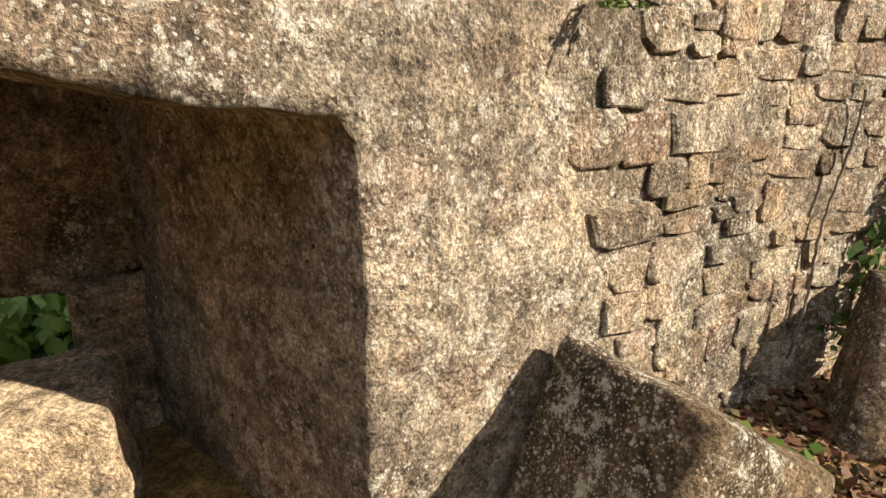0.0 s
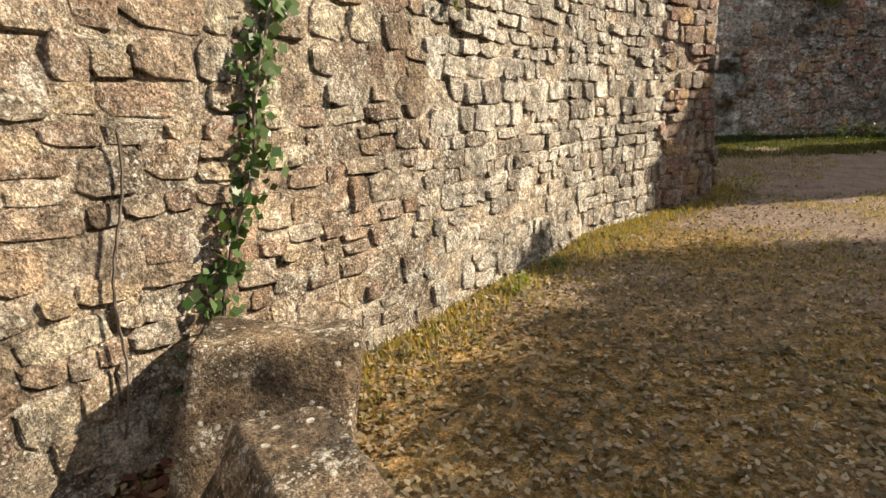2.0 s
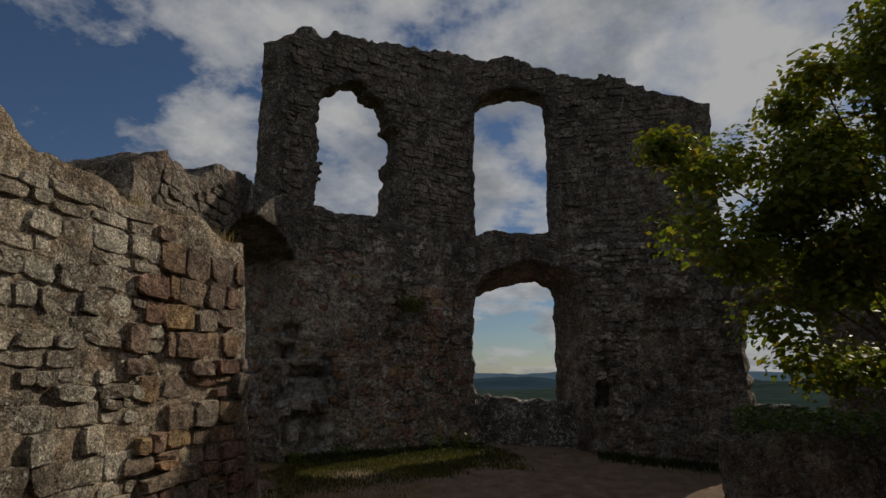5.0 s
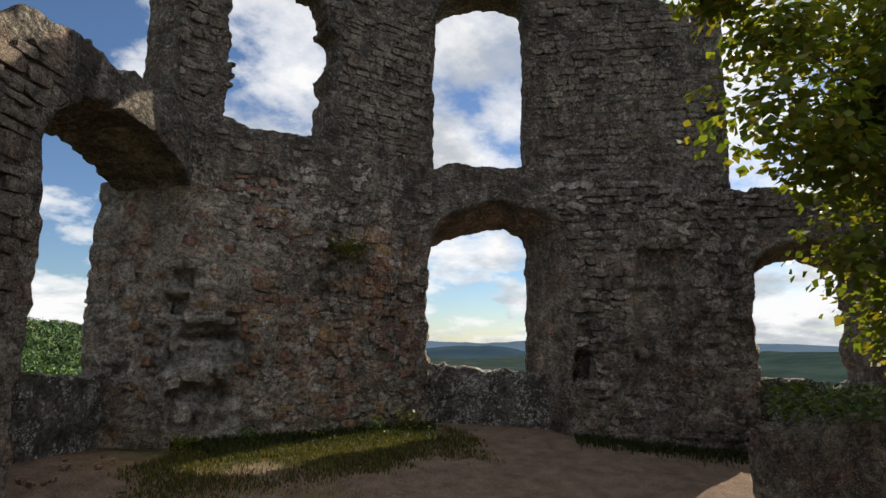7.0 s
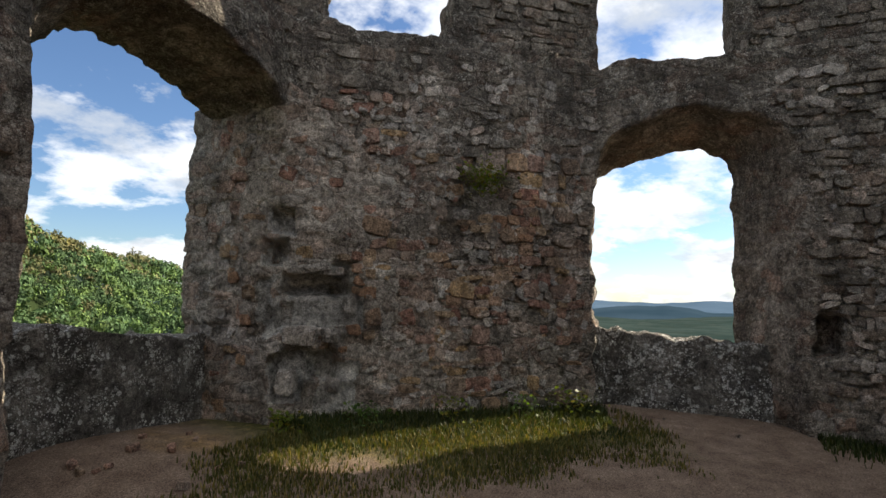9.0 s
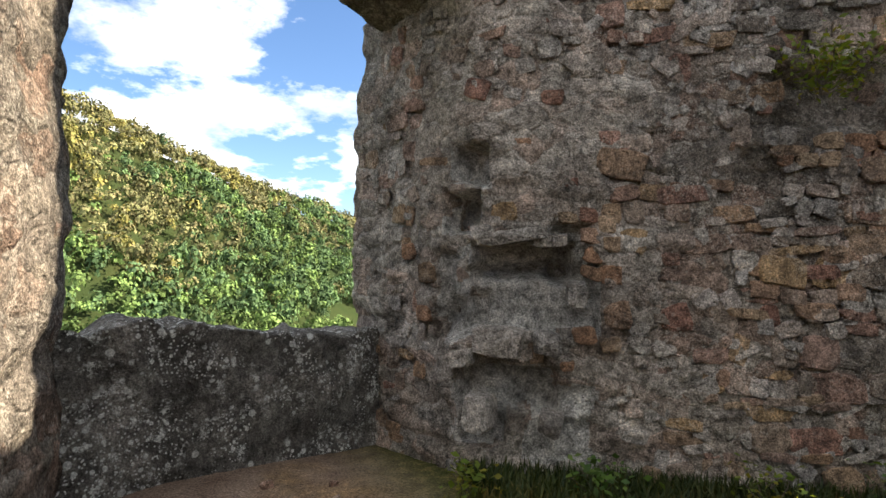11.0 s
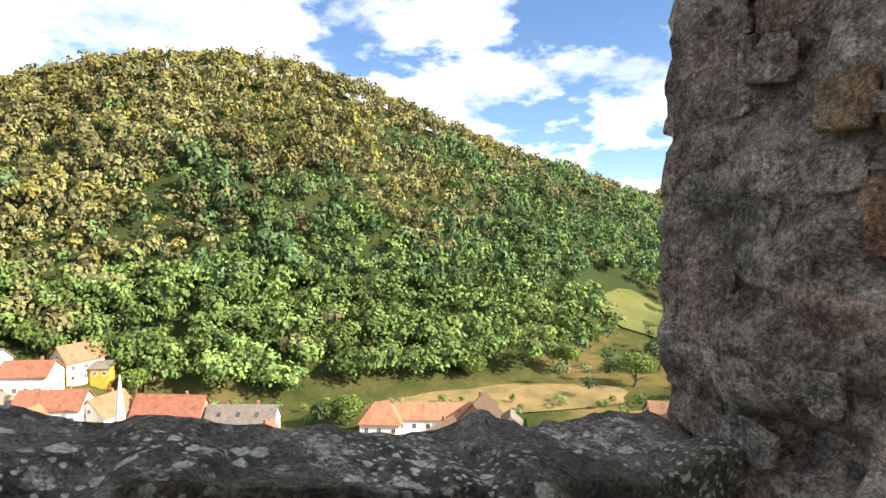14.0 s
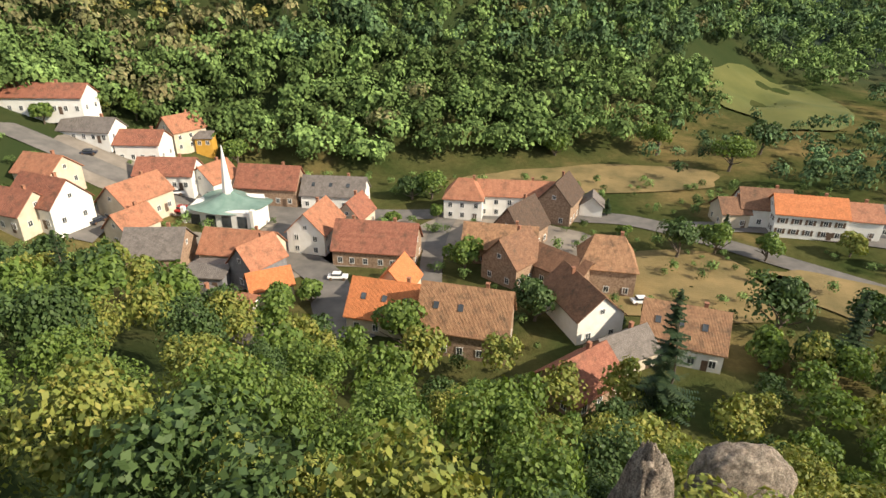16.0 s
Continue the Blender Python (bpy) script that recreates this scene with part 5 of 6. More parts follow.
M_TRIM = plain_mat("brown_shutter", (0.09, 0.06, 0.045), (0.15, 0.1, 0.07), 2, 0.6)
M_BRICK = plain_mat("chimney_brick", (0.25, 0.11, 0.07), (0.36, 0.18, 0.11), 3, 0.9)
M_COPPER = plain_mat("green_copper_roof", (0.12, 0.2, 0.17), (0.2, 0.29, 0.25), 0.4, 0.5)
M_ASPHALT = plain_mat("worn_asphalt", (0.1, 0.095, 0.09), (0.18, 0.165, 0.15), 0.25, 0.9, 0.3, 0.03)
M_LAWN = plain_mat("mown_field", (0.07, 0.085, 0.02), (0.12, 0.12, 0.032), 0.06, 0.95, 0.4, 0.2)
M_STRAWFIELD = plain_mat("dry_meadow", (0.12, 0.1, 0.04), (0.26, 0.185, 0.08), 0.12, 0.95, 0.5, 0.3)
_m = Nodes("window_glass")
M_PANE = _m.done(_m.ramp(_m.noise(0.6, 2), [(0.3, (0.03, 0.035, 0.04)), (0.7, (0.07, 0.08, 0.09))]), 0.12, None, 0.6)
M_BLUE = plain_mat("blue_paint", (0.02, 0.06, 0.4), (0.05, 0.12, 0.55), 1, 0.5)


def gable_walls(L, D, H, RH):
    bm = bmesh.new()
    x, y = L / 2, D / 2
    lo = [bm.verts.new((a, b, -2.5)) for a, b in ((-x, -y), (x, -y), (x, y), (-x, y))]
    hi = [bm.verts.new((v.co.x, v.co.y, H)) for v in lo]
    g = [bm.verts.new((-x, 0, H + RH - 0.12)), bm.verts.new((x, 0, H + RH - 0.12))]
    for i in (0, 2):
        bm.faces.new((lo[i], lo[i + 1], hi[i + 1], hi[i]))
    bm.faces.new((lo[1], lo[2], hi[2], g[1], hi[1]))
    bm.faces.new((lo[3], lo[0], hi[0], g[0], hi[3]))
    bm.faces.new((hi[0], hi[1], g[1], g[0]))
    bm.faces.new((hi[2], hi[3], g[0], g[1]))
    return bm


def roof_mesh(L, D, H, RH, hip=0.0, over=0.45, thick=0.22):
    bm = bmesh.new()
    x, y = L / 2 + over, D / 2 + over
    drop = RH * over / (D / 2)
    r = x - hip * D / 2
    e = [(-x, -y, H - drop), (x, -y, H - drop), (x, y, H - drop), (-x, y, H - drop), (-r, 0, H + RH), (r, 0, H + RH)]
    up = [bm.verts.new((a, b, c + thick)) for a, b, c in e]
    lo = [bm.verts.new(v) for v in e]
    tops = [(0, 1, 5, 4), (2, 3, 4, 5)]
    tops += [(1, 2, 5), (3, 0, 4)] if hip else []
    for f in tops:
        bm.faces.new([up[i] for i in f])
        bm.faces.new([lo[i] for i in reversed(f)])
    rim = [(0, 1), (2, 3)] + ([(1, 2), (3, 0)] if hip else [(1, 5), (5, 2), (3, 4), (4, 0)])
    for a, b in rim:
        bm.faces.new((up[a], lo[a], lo[b], up[b]))
    return bm


def window(parent, m, w, h, shutters=False):
    bm = bmesh.new()
    for a in ((-w / 2 - 0.1, -w / 2, -h / 2 - 0.1, h / 2 + 0.1), (w / 2, w / 2 + 0.1, -h / 2 - 0.1, h / 2 + 0.1), (-w / 2, w / 2, h / 2, h / 2 + 0.1), (-w / 2, w / 2, -h / 2 - 0.1, -h / 2), (-0.03, 0.03, -h / 2, h / 2)):
        box(bm, a[0], a[1], -0.07, 0.05, a[2], a[3])
    fr = part("window", bm, M_FRAME, parent)
    fr.matrix_local = m
    bm = bmesh.new()
    box(bm, -w / 2, w / 2, -0.035, 0.04, -h / 2, h / 2)
    part("pane", bm, M_PANE, fr)
    if shutters:
        for s in (-1, 1):
            bm = bmesh.new()
            x = s * (w / 2 + 0.42)
            box(bm, x - 0.3, x + 0.3, -0.06, 0.05, -h / 2 - 0.05, h / 2 + 0.05)
            part("shutter", bm, M_TRIM, fr)


def house(x, y, L, D, H, RH, yaw, wall, roof, label, hip=0.0, rows=None, gaps=3.0, chimney=1, shutters=False, skylights=0, seed=0):
    g = random.Random(seed)
    z = float(terrain_z(np.array([x]), np.array([y]))[0])
    ob = empty("house", pose(x, y, z, 0, 0, yaw), label, "house", "village houses")
    wl = part("wall", gable_walls(L, D, H, RH if not hip else 0.3), WALLS[wall], ob)
    rf = part("roof", roof_mesh(L, D, H, RH, hip), ROOFS[roof], ob)
    rows = rows if rows is not None else max(1, int(H / 2.6))
    for k in range(rows):
        zc = 1.5 + k * 2.7
        if zc + 0.7 > H:
            break
        n = max(1, int(L / gaps))
        for i in range(n):
            xc = -L / 2 + (i + 0.5) * L / n + g.uniform(-0.2, 0.2)
            window(wl, pose(xc, -D / 2, zc), 0.95, 1.25, shutters)
        for sgn in (-1, 1):
            for i in range(max(1, int(D / 4))):
                yc = -D / 2 + (i + 0.5) * D / max(1, int(D / 4))
                window(wl, pose(sgn * L / 2, yc, zc, 0, 0, 90 * sgn), 0.9, 1.2, shutters)
    if not hip and RH > 3:
        for sgn in (-1, 1):
            window(wl, pose(sgn * L / 2, 0, H + RH * 0.28, 0, 0, 90 * sgn), 0.8, 0.9)
    bm = bmesh.new()
    box(bm, L * 0.3 - 0.5, L * 0.3 + 0.5, -D / 2 - 0.06, -D / 2 + 0.04, -0.1, 2.0)
    part("door", bm, M_TRIM, ob)
    for i in range(chimney):
        bm = bmesh.new()
        cx = L * (0.22 if i == 0 else -0.3)
        box(bm, cx - 0.3, cx + 0.3, 0.2, 0.8, H + RH * 0.6, H + RH + 0.8)
        box(bm, cx - 0.36, cx + 0.36, 0.14, 0.86, H + RH + 0.8, H + RH + 0.92)
        part("chimney", bm, M_BRICK, rf)
    for i in range(skylights):
        bm = bmesh.new()
        a = math.atan2(RH, D / 2)
        box(bm, -0.45, 0.45, -0.6, 0.6, 0.0, 0.12)
        sk = part("skylight", bm, M_PANE, rf)
        sk.matrix_local = pose(-L * 0.32 + i * L * 0.28, -D / 4, H + RH / 2 + 0.24, math.degrees(a), 0, 0)
    return ob


HOUSES = [
    (-115.0, 163.4, 30, 9, 4.5, 3, 6, "white", "red", "long white house row with red tiled roof", {}),
    (-98.2, 160.5, 15, 8, 3, 3, -3, "white", "grey", "low white house with greyish brown roof", {}),
    (-84.6, 161.4, 12, 9, 5, 3, 4, "white", "red", "white two storey house with red roof", {}),
    (-81.4, 176.8, 11, 8, 6, 4, 62, "cream", "orange", "tall plastered gable house with orange roof", {}),
    (-73.5, 152.5, 15, 9, 4, 3.5, 5, "white", "red", "white house with rust red roof", {}),
    (-63.0, 156.0, 10, 9, 4.5, 4, 70, "white", "orange", "white gable house beside the church", {}),
    (-48.1, 158.6, 17, 9, 5, 5, -2, "stone", "red", "timbered barn with red tiled roof", {}),
    (-29.9, 158.2, 17, 9, 4, 4, 0, "white", "grey", "white house with weathered brown roof", {"skylights": 3}),
    (-92.7, 133.8, 11, 9, 4, 3.5, -12, "cream", "orange", "small house with orange roof at the street", {}),
    (-85.5, 123.4, 14, 10, 5, 5, -18, "white", "red", "white house with steep red brown roof", {}),
    (-89.2, 119.0, 10, 9, 4, 4, -14, "cream", "red", "house with red roof above the trees", {}),
    (-72.5, 134.6, 14, 9, 5, 4, 72, "cream", "orange", "plastered house with faded orange roof", {}),
    (-67.7, 123.9, 9, 7, 4, 3.5, 70, "cream", "orange", "narrow house with patched orange roof", {}),
    (-58.2, 117.2, 12, 11, 3.5, 4.5, 8, "stone", "grey", "barn with dark grey tiled roof", {"rows": 0}),
    (-41.4, 121.3, 16, 9, 3.5, 4, -4, "cream", "orange", "long house with orange tiled roof", {}),
    (-34.8, 113.1, 9, 7, 5, 4, 62, "slate", "orange", "grey clad house with orange roof", {}),
    (-44.1, 111.2, 8, 8, 3, 0.8, 0, "slate", "grey", "low shed with flat grey roof", {"rows": 0, "chimney": 0}),
    (-30.4, 107.2, 8, 6, 3, 2.5, 32, "cream", "bright", "small annex with orange corrugated roof", {"chimney": 0}),
    (-30.5, 89.7, 24, 8, 3, 3, -34, "cream", "grey", "long low house with dark lined roof", {"chimney": 2}),
    (-33.1, 99.3, 7, 5, 3, 1.5, -10, "white", "orange", "small white house with orange roof", {"chimney": 0}),
    (-27.7, 131.7, 12, 9, 5.5, 4.5, 82, "white", "orange", "pale gable house with orange roof and balcony", {}),
    (-21.3, 143.7, 9, 7, 4, 4, 78, "cream", "red", "small house with red brown roof", {}),
    (-12.1, 125.8, 18, 10, 4, 5, -3, "stone", "red", "long house with mossy red tiled roof", {"chimney": 2}),
    (-4.5, 99.5, 14, 10, 3.5, 5, -9, "cream", "bright", "house with new bright orange roof and skylights", {"skylights": 3}),
    (9.3, 94.3, 15, 10, 5, 6, -9, "stone", "mottled", "big stone house with mottled brown roof", {"skylights": 2}),
    (-5.0, 108.6, 8, 7, 4, 4, 78, "cream", "bright", "small gable house with bright orange roof", {"chimney": 0}),
    (5.9, 155.4, 10, 9, 6, 4, -4, "white", "orange", "white house with hipped orange roof", {"hip": 0.8}),
    (19.3, 158.3, 20, 8, 6, 3, 0, "white", "orange", "long white house with orange roof", {}),
    (31.1, 156.3, 12, 9, 6, 5, 68, "stone", "dark", "stone barn with dark brown roof", {"rows": 1}),
    (40.1, 159.8, 6, 6, 3, 2.5, 80, "white", "grey", "small garage with grey roof", {"chimney": 0, "rows": 0}),
    (19.8, 137.2, 12, 9, 5, 6, 58, "stone", "dark", "stone barn with steep dark roof", {"rows": 1}),
    (15.2, 129.6, 16, 9, 4, 4, -5, "stone", "mottled", "farm building with brown tiled roof", {}),
    (17.9, 120.5, 10, 9, 5, 5, 52, "stone", "brown", "stone gable barn with brown roof", {"rows": 1}),
    (36.9, 118.8, 11, 10, 6, 5, -6, "stone", "mottled", "square stone barn with half hipped roof", {"hip": 0.6, "rows": 1}),
    (27.8, 118.9, 14, 8, 4, 3, -42, "stone", "brown", "low farm building with brown roof", {"chimney": 0}),
    (29.9, 103.4, 14, 9, 5, 4, 112, "white", "brown", "white gabled house with brown red roof", {}),
    (45.8, 95.4, 13, 9, 4, 5, -16, "white", "mottled", "white house with blue shutters and tan roof", {"skylights": 3}),
    (26.9, 82.5, 11, 9, 3, 4, 42, "stone", "red", "low house with terracotta roof among trees", {}),
    (34.9, 91.0, 10, 7, 3, 3, 34, "cream", "grey", "shed with grey roof beside the spruce", {"rows": 0}),
    (74.9, 156.1, 7, 8, 4, 3, 4, "cream", "brown", "small house with brown roof at the road", {}),
    (83.1, 157.3, 12, 9, 5, 4, -6, "white", "brown", "pale house with brown roof at the road", {}),
    (91.2, 151.3, 16, 9, 6, 3.5, -8, "white", "bright", "white house with dark shutters and orange roof", {"shutters": True}),
    (102.1, 151.2, 11, 9, 5, 3, -8, "white", "orange", "white house with orange roof and garage", {}),
    (111.9, 152.0, 8, 8, 4, 3, -8, "slate", "grey", "grey house at the village edge", {}),
]
for _i, (hx, hy, hl, hd, hh, hr, ha, hw, hroof, hlab, hkw) in enumerate(HOUSES):
    house(hx, hy, hl, hd, hh, hr, ha, hw, hroof, hlab, seed=_i, **hkw)


def yellow_hut():
    z = float(terrain_z(np.array([-75.0]), np.array([178.0]))[0])
    ob = empty("garden_house", pose(-75, 178, z, 0, 0, 10), "yellow wooden garden house on posts with grey roof", "hut")
    part("wall", gable_walls(5, 5, 5.5, 1.5), WALLS["yellow"], ob)
    part("roof", roof_mesh(5, 5, 5.5, 1.5), ROOFS["grey"], ob)
    w = ob.children[0]
    for x in (-1.2, 1.2):
        window(w, pose(x, -2.5, 4.0), 0.9, 1.1)


yellow_hut()


def church():
    z = float(terrain_z(np.array([-54.0]), np.array([144.0]))[0])
    ob = empty("church", pose(-53.5, 142.5, z, 0, 0, -2), "white modern church with sweeping green copper roof", "church")
    bm = bmesh.new()
    ring = [(-8.5, -6), (8.5, -6), (9.5, 2), (6, 8), (-6, 8), (-9.5, 2)]
    lo, hi = [bm.verts.new((a, b, -2.5)) for a, b in ring], [bm.verts.new((a, b, 4.6)) for a, b in ring]
    for i in range(6):
        j = (i + 1) % 6
        bm.faces.new((lo[i], lo[j], hi[j], hi[i]))
    bm.faces.new(hi)
    wl = part("wall", bm, WALLS["white"], ob)
    # tent roof that sweeps up into a needle
    n, k = 36, 14
    vs, fs = [], []
    for i in range(k + 1):
        t = i / k
        for j in range(n):
            a = 2 * math.pi * j / n
            r = (9.8 + 0.9 * math.cos(3 * a)) * (1 - t) ** 2.1 + 0.12
            vs.append((r * math.cos(a) * 1.05, r * math.sin(a) * 0.85 + 0.5, 4.7 + 0.6 * math.cos(3 * a) * (1 - t) ** 2 + 5.5 * t ** 1.4))
    for i in range(k):
        fs += [(i * n + j, i * n + (j + 1) % n, (i + 1) * n + (j + 1) % n, (i + 1) * n + j) for j in range(n)]
    mesh_object("roof", vs, fs, M_COPPER, ob, True)
    bm = bmesh.new()
    bmesh.ops.create_cone(bm, segments=8, radius1=1.5, radius2=0.12, depth=13, cap_ends=True, matrix=Matrix.Translation((0, 0.5, 13.0)))
    part("spire", bm, WALLS["white"], ob, "white tapering spire")
    for x in (-6, -2, 2, 6):
        bm = bmesh.new()
        box(bm, x - 1.2, x + 1.2, -6.08, -5.95, 0.6, 3.6)
        part("window", bm, M_PANE, wl)
    for x in (-8.8, 8.8):
        bm = bmesh.new()
        box(bm, x - 0.5, x + 0.5, -6.6, -5.6, -2.0, 5.6, 0.1)
        part("pillar", bm, WALLS["white"], ob)


church()


def ribbon(name, pts, width, mat, lift, label):
    p = np.array(pts, float)
    s = np.concatenate([[0], np.cumsum(np.linalg.norm(np.diff(p, axis=0), axis=1))])
    q = np.linspace(0, s[-1], int(s[-1] / 2.5) + 2)
    c = np.stack([np.interp(q, s, p[:, i]) for i in (0, 1)], 1)
    for _ in range(3):
        c[1:-1] = (c[:-2] + 2 * c[1:-1] + c[2:]) / 4
    d = np.gradient(c, axis=0)
    nrm = np.stack([-d[:, 1], d[:, 0]], 1) / np.linalg.norm(d, axis=1)[:, None]
    rows = [c + nrm * width * k for k in (-0.5, -0.17, 0.17, 0.5)]
    v = np.concatenate([np.column_stack([r, terrain_z(r[:, 0], r[:, 1]) + lift]) for r in rows])
    n = len(c)
    f = [(k * n + i, k * n + i + 1, (k + 1) * n + i + 1, (k + 1) * n + i) for k in range(3) for i in range(n - 1)]
    f = [t[::-1] for t in f]
    return tagged(mesh_object(name, v, f, mat, smooth=True), label, "road", kind="structure")


def patch(name, cx, cy, rx, ry, ang, mat, lift, label, seed):
    n, k = 40, 8
    a, r = np.meshgrid(np.linspace(0, 2 * np.pi, n + 1)[:-1], np.linspace(0.02, 1, k), indexing="ij")
    w = 1 + 0.2 * vnoise(np.stack([np.cos(a).ravel() * 2, np.sin(a).ravel() * 2, np.full(a.size, seed)], 1), seed).reshape(a.shape)
    lx, ly = rx * r * w * np.cos(a), ry * r * w * np.sin(a)
    t = radians(ang)
    x, y = cx + lx * math.cos(t) - ly * math.sin(t), cy + lx * math.sin(t) + ly * math.cos(t)
    v = np.column_stack([x.ravel(), y.ravel(), terrain_z(x, y).ravel() + lift])
    i = np.arange(n * k).reshape(n, k)
    j = np.roll(i, -1, 0)
    f = np.stack([i[:, :-1], i[:, 1:], j[:, 1:], j[:, :-1]], -1).reshape(-1, 4)
    return tagged(mesh_object(name, v, f, mat, smooth=True), label, "field", kind="structure")


ribbon("road_main", [(130, 92), (105, 112), (89, 126), (70, 142), (58, 151), (48, 156), (30, 156), (5, 155), (-15, 152), (-30, 152), (-45, 150), (-66, 148), (-85, 147), (-100, 148), (-120, 150), (-150, 150)], 7, M_ASPHALT, 0.25, "asphalt village street through the valley")
ribbon("road_right", [(58, 152), (80, 153), (105, 146), (130, 138)], 6, M_ASPHALT, 0.3, "asphalt road past the white houses")
ribbon("lane", [(-10, 92), (-17, 103), (-20, 114), (-26, 120), (-34, 128), (-38, 140), (-36, 152)], 8, M_ASPHALT, 0.28, "paved lane between the houses")
ribbon("lane_barns", [(1, 112), (0, 125), (0, 140), (2, 154)], 5, M_ASPHALT, 0.3, "narrow lane beside the walnut tree")
ribbon("lane_left", [(-77, 118), (-78, 130), (-80, 146)], 6, M_ASPHALT, 0.32, "side street with parked cars")
M_GRAVEL = plain_mat("pale_village_paving", (0.15, 0.13, 0.11), (0.27, 0.235, 0.195), 0.2, 0.95, 0.3, 0.05)
patch("pavement_church", -78, 150, 24, 12, 0, M_GRAVEL, 0.18, "pale paving along the village street", 8)
patch("pavement_lane", -22, 138, 20, 16, 0, M_GRAVEL, 0.18, "pale paving between the houses", 9)
patch("pavement_barns", 14, 140, 24, 12, 0, M_GRAVEL, 0.18, "bare farmyard between the barns", 10)
patch("pavement_yards", -46, 120, 26, 14, 0, M_GRAVEL, 0.18, "paved yards between the roofs", 11)
patch("square", -52, 150, 16, 10, 0, M_ASPHALT, 0.2, "paved square round the church", 3)
patch("field_dry", 55, 119, 22, 16, 10, M_STRAWFIELD, 0.3, "dry yellow meadow behind the stone barn", 4)
patch("field_dry", 92, 112, 26, 10, -38, M_STRAWFIELD, 0.3, "dry grass bank along the road", 5)
patch("field_dry", 50, 186, 40, 12, 6, M_STRAWFIELD, 0.4, "dry grassy slope under the wood", 6)
patch("field_green", 141, 290, 30, 44, -18, M_LAWN, 0.8, "green mown field at the edge of the wood", 7)


def car(x, y, yaw, paint, label):
    z = float(terrain_z(np.array([x]), np.array([y]))[0]) + 0.3
    ob = empty("car", pose(x, y, z, 0, 0, yaw), label, "car", "parked cars")
    bm = bmesh.new()
    box(bm, -2.1, 2.1, -0.87, 0.87, 0.3, 0.85, 0.12)
    part("body", bm, paint, ob)
    bm = bmesh.new()
    box(bm, -1.3, 1.0, -0.75, 0.75, 0.84, 1.4, 0.2)
    part("cabin", bm, M_PANE, ob)
    bm = bmesh.new()
    box(bm, -1.05, 0.7, -0.66, 0.66, 1.38, 1.45, 0.03)
    part("roof", bm, paint, ob)
    for wx in (-1.35, 1.35):
        for wy in (-0.85, 0.85):
            bm = bmesh.new()
            bmesh.ops.create_cone(bm, segments=14, radius1=0.32, radius2=0.32, depth=0.2, cap_ends=True, matrix=pose(wx, wy, 0.32, 90, 0, 0))
            part("wheel", bm, M_TRIM, ob)


P_WHITE = plain_mat("white_car_paint", (0.75, 0.75, 0.75), (0.8, 0.8, 0.8), 1, 0.3, 0.0)
P_DARK = plain_mat("dark_car_paint", (0.02, 0.025, 0.04), (0.03, 0.035, 0.05), 1, 0.3, 0.0)
P_RED = plain_mat("red_car_paint", (0.3, 0.02, 0.02), (0.35, 0.03, 0.03), 1, 0.3, 0.0)
car(-18.6, 114.6, 5, P_WHITE, "white hatchback parked on the lane")
car(-70, 148, 10, P_WHITE, "white car parked by the white house")
car(-77.5, 126, 80, P_DARK, "dark car parked in the side street")
car(-65.5, 141, 85, P_RED, "red car parked by the church")
car(-94, 151, 20, P_DARK, "dark car in front of the low house")
car(28, 159, 0, P_RED, "red car beside the long white house")
car(43, 111, 10, P_WHITE, "white car beside the barn")

ROAD_POINTS = [(q[0], q[1]) for line in ([(130, 92), (105, 112), (89, 126), (70, 142), (58, 151), (48, 156), (30, 156), (5, 155), (-15, 152), (-30, 152), (-45, 150), (-66, 148), (-85, 147), (-100, 148), (-120, 150)], [(58, 152), (80, 153), (105, 146), (130, 138)], [(-10, 92), (-17, 103), (-20, 114), (-26, 120), (-34, 128), (-38, 140)]) for a, b in zip(line[:-1], line[1:]) for q in [(a[0] + (b[0] - a[0]) * k / 4, a[1] + (b[1] - a[1]) * k / 4) for k in range(4)]]
garden_shrubs()

# ---------------------------------------------------------------- plants, litter and rocks of the courtyard
def leaf_quads(p, nrm, size, g, long=0.62):
    """Leaf-shaped quads at points p that face nrm."""
    p, nrm = np.asarray(p, float), np.asarray(nrm, float)
    nrm = nrm / np.maximum(np.linalg.norm(nrm, axis=1), 1e-6)[:, None]
    a = np.cross(nrm, g.normal(0, 1, p.shape))
    a /= np.linalg.norm(a, axis=1)[:, None]
    b = np.cross(nrm, a)
    s = (g.uniform(0.6, 1.3, (len(p), 1)) * size)
    fold = nrm * s * 0.18
    return np.stack([p - a * s, p - b * s * long + fold, p + a * s, p + b * s * long + fold], 1).reshape(-1, 3)


def leaves_object(name, v, mat, parent=None):
    return mesh_object(name, v, quads(len(v)), mat, parent)


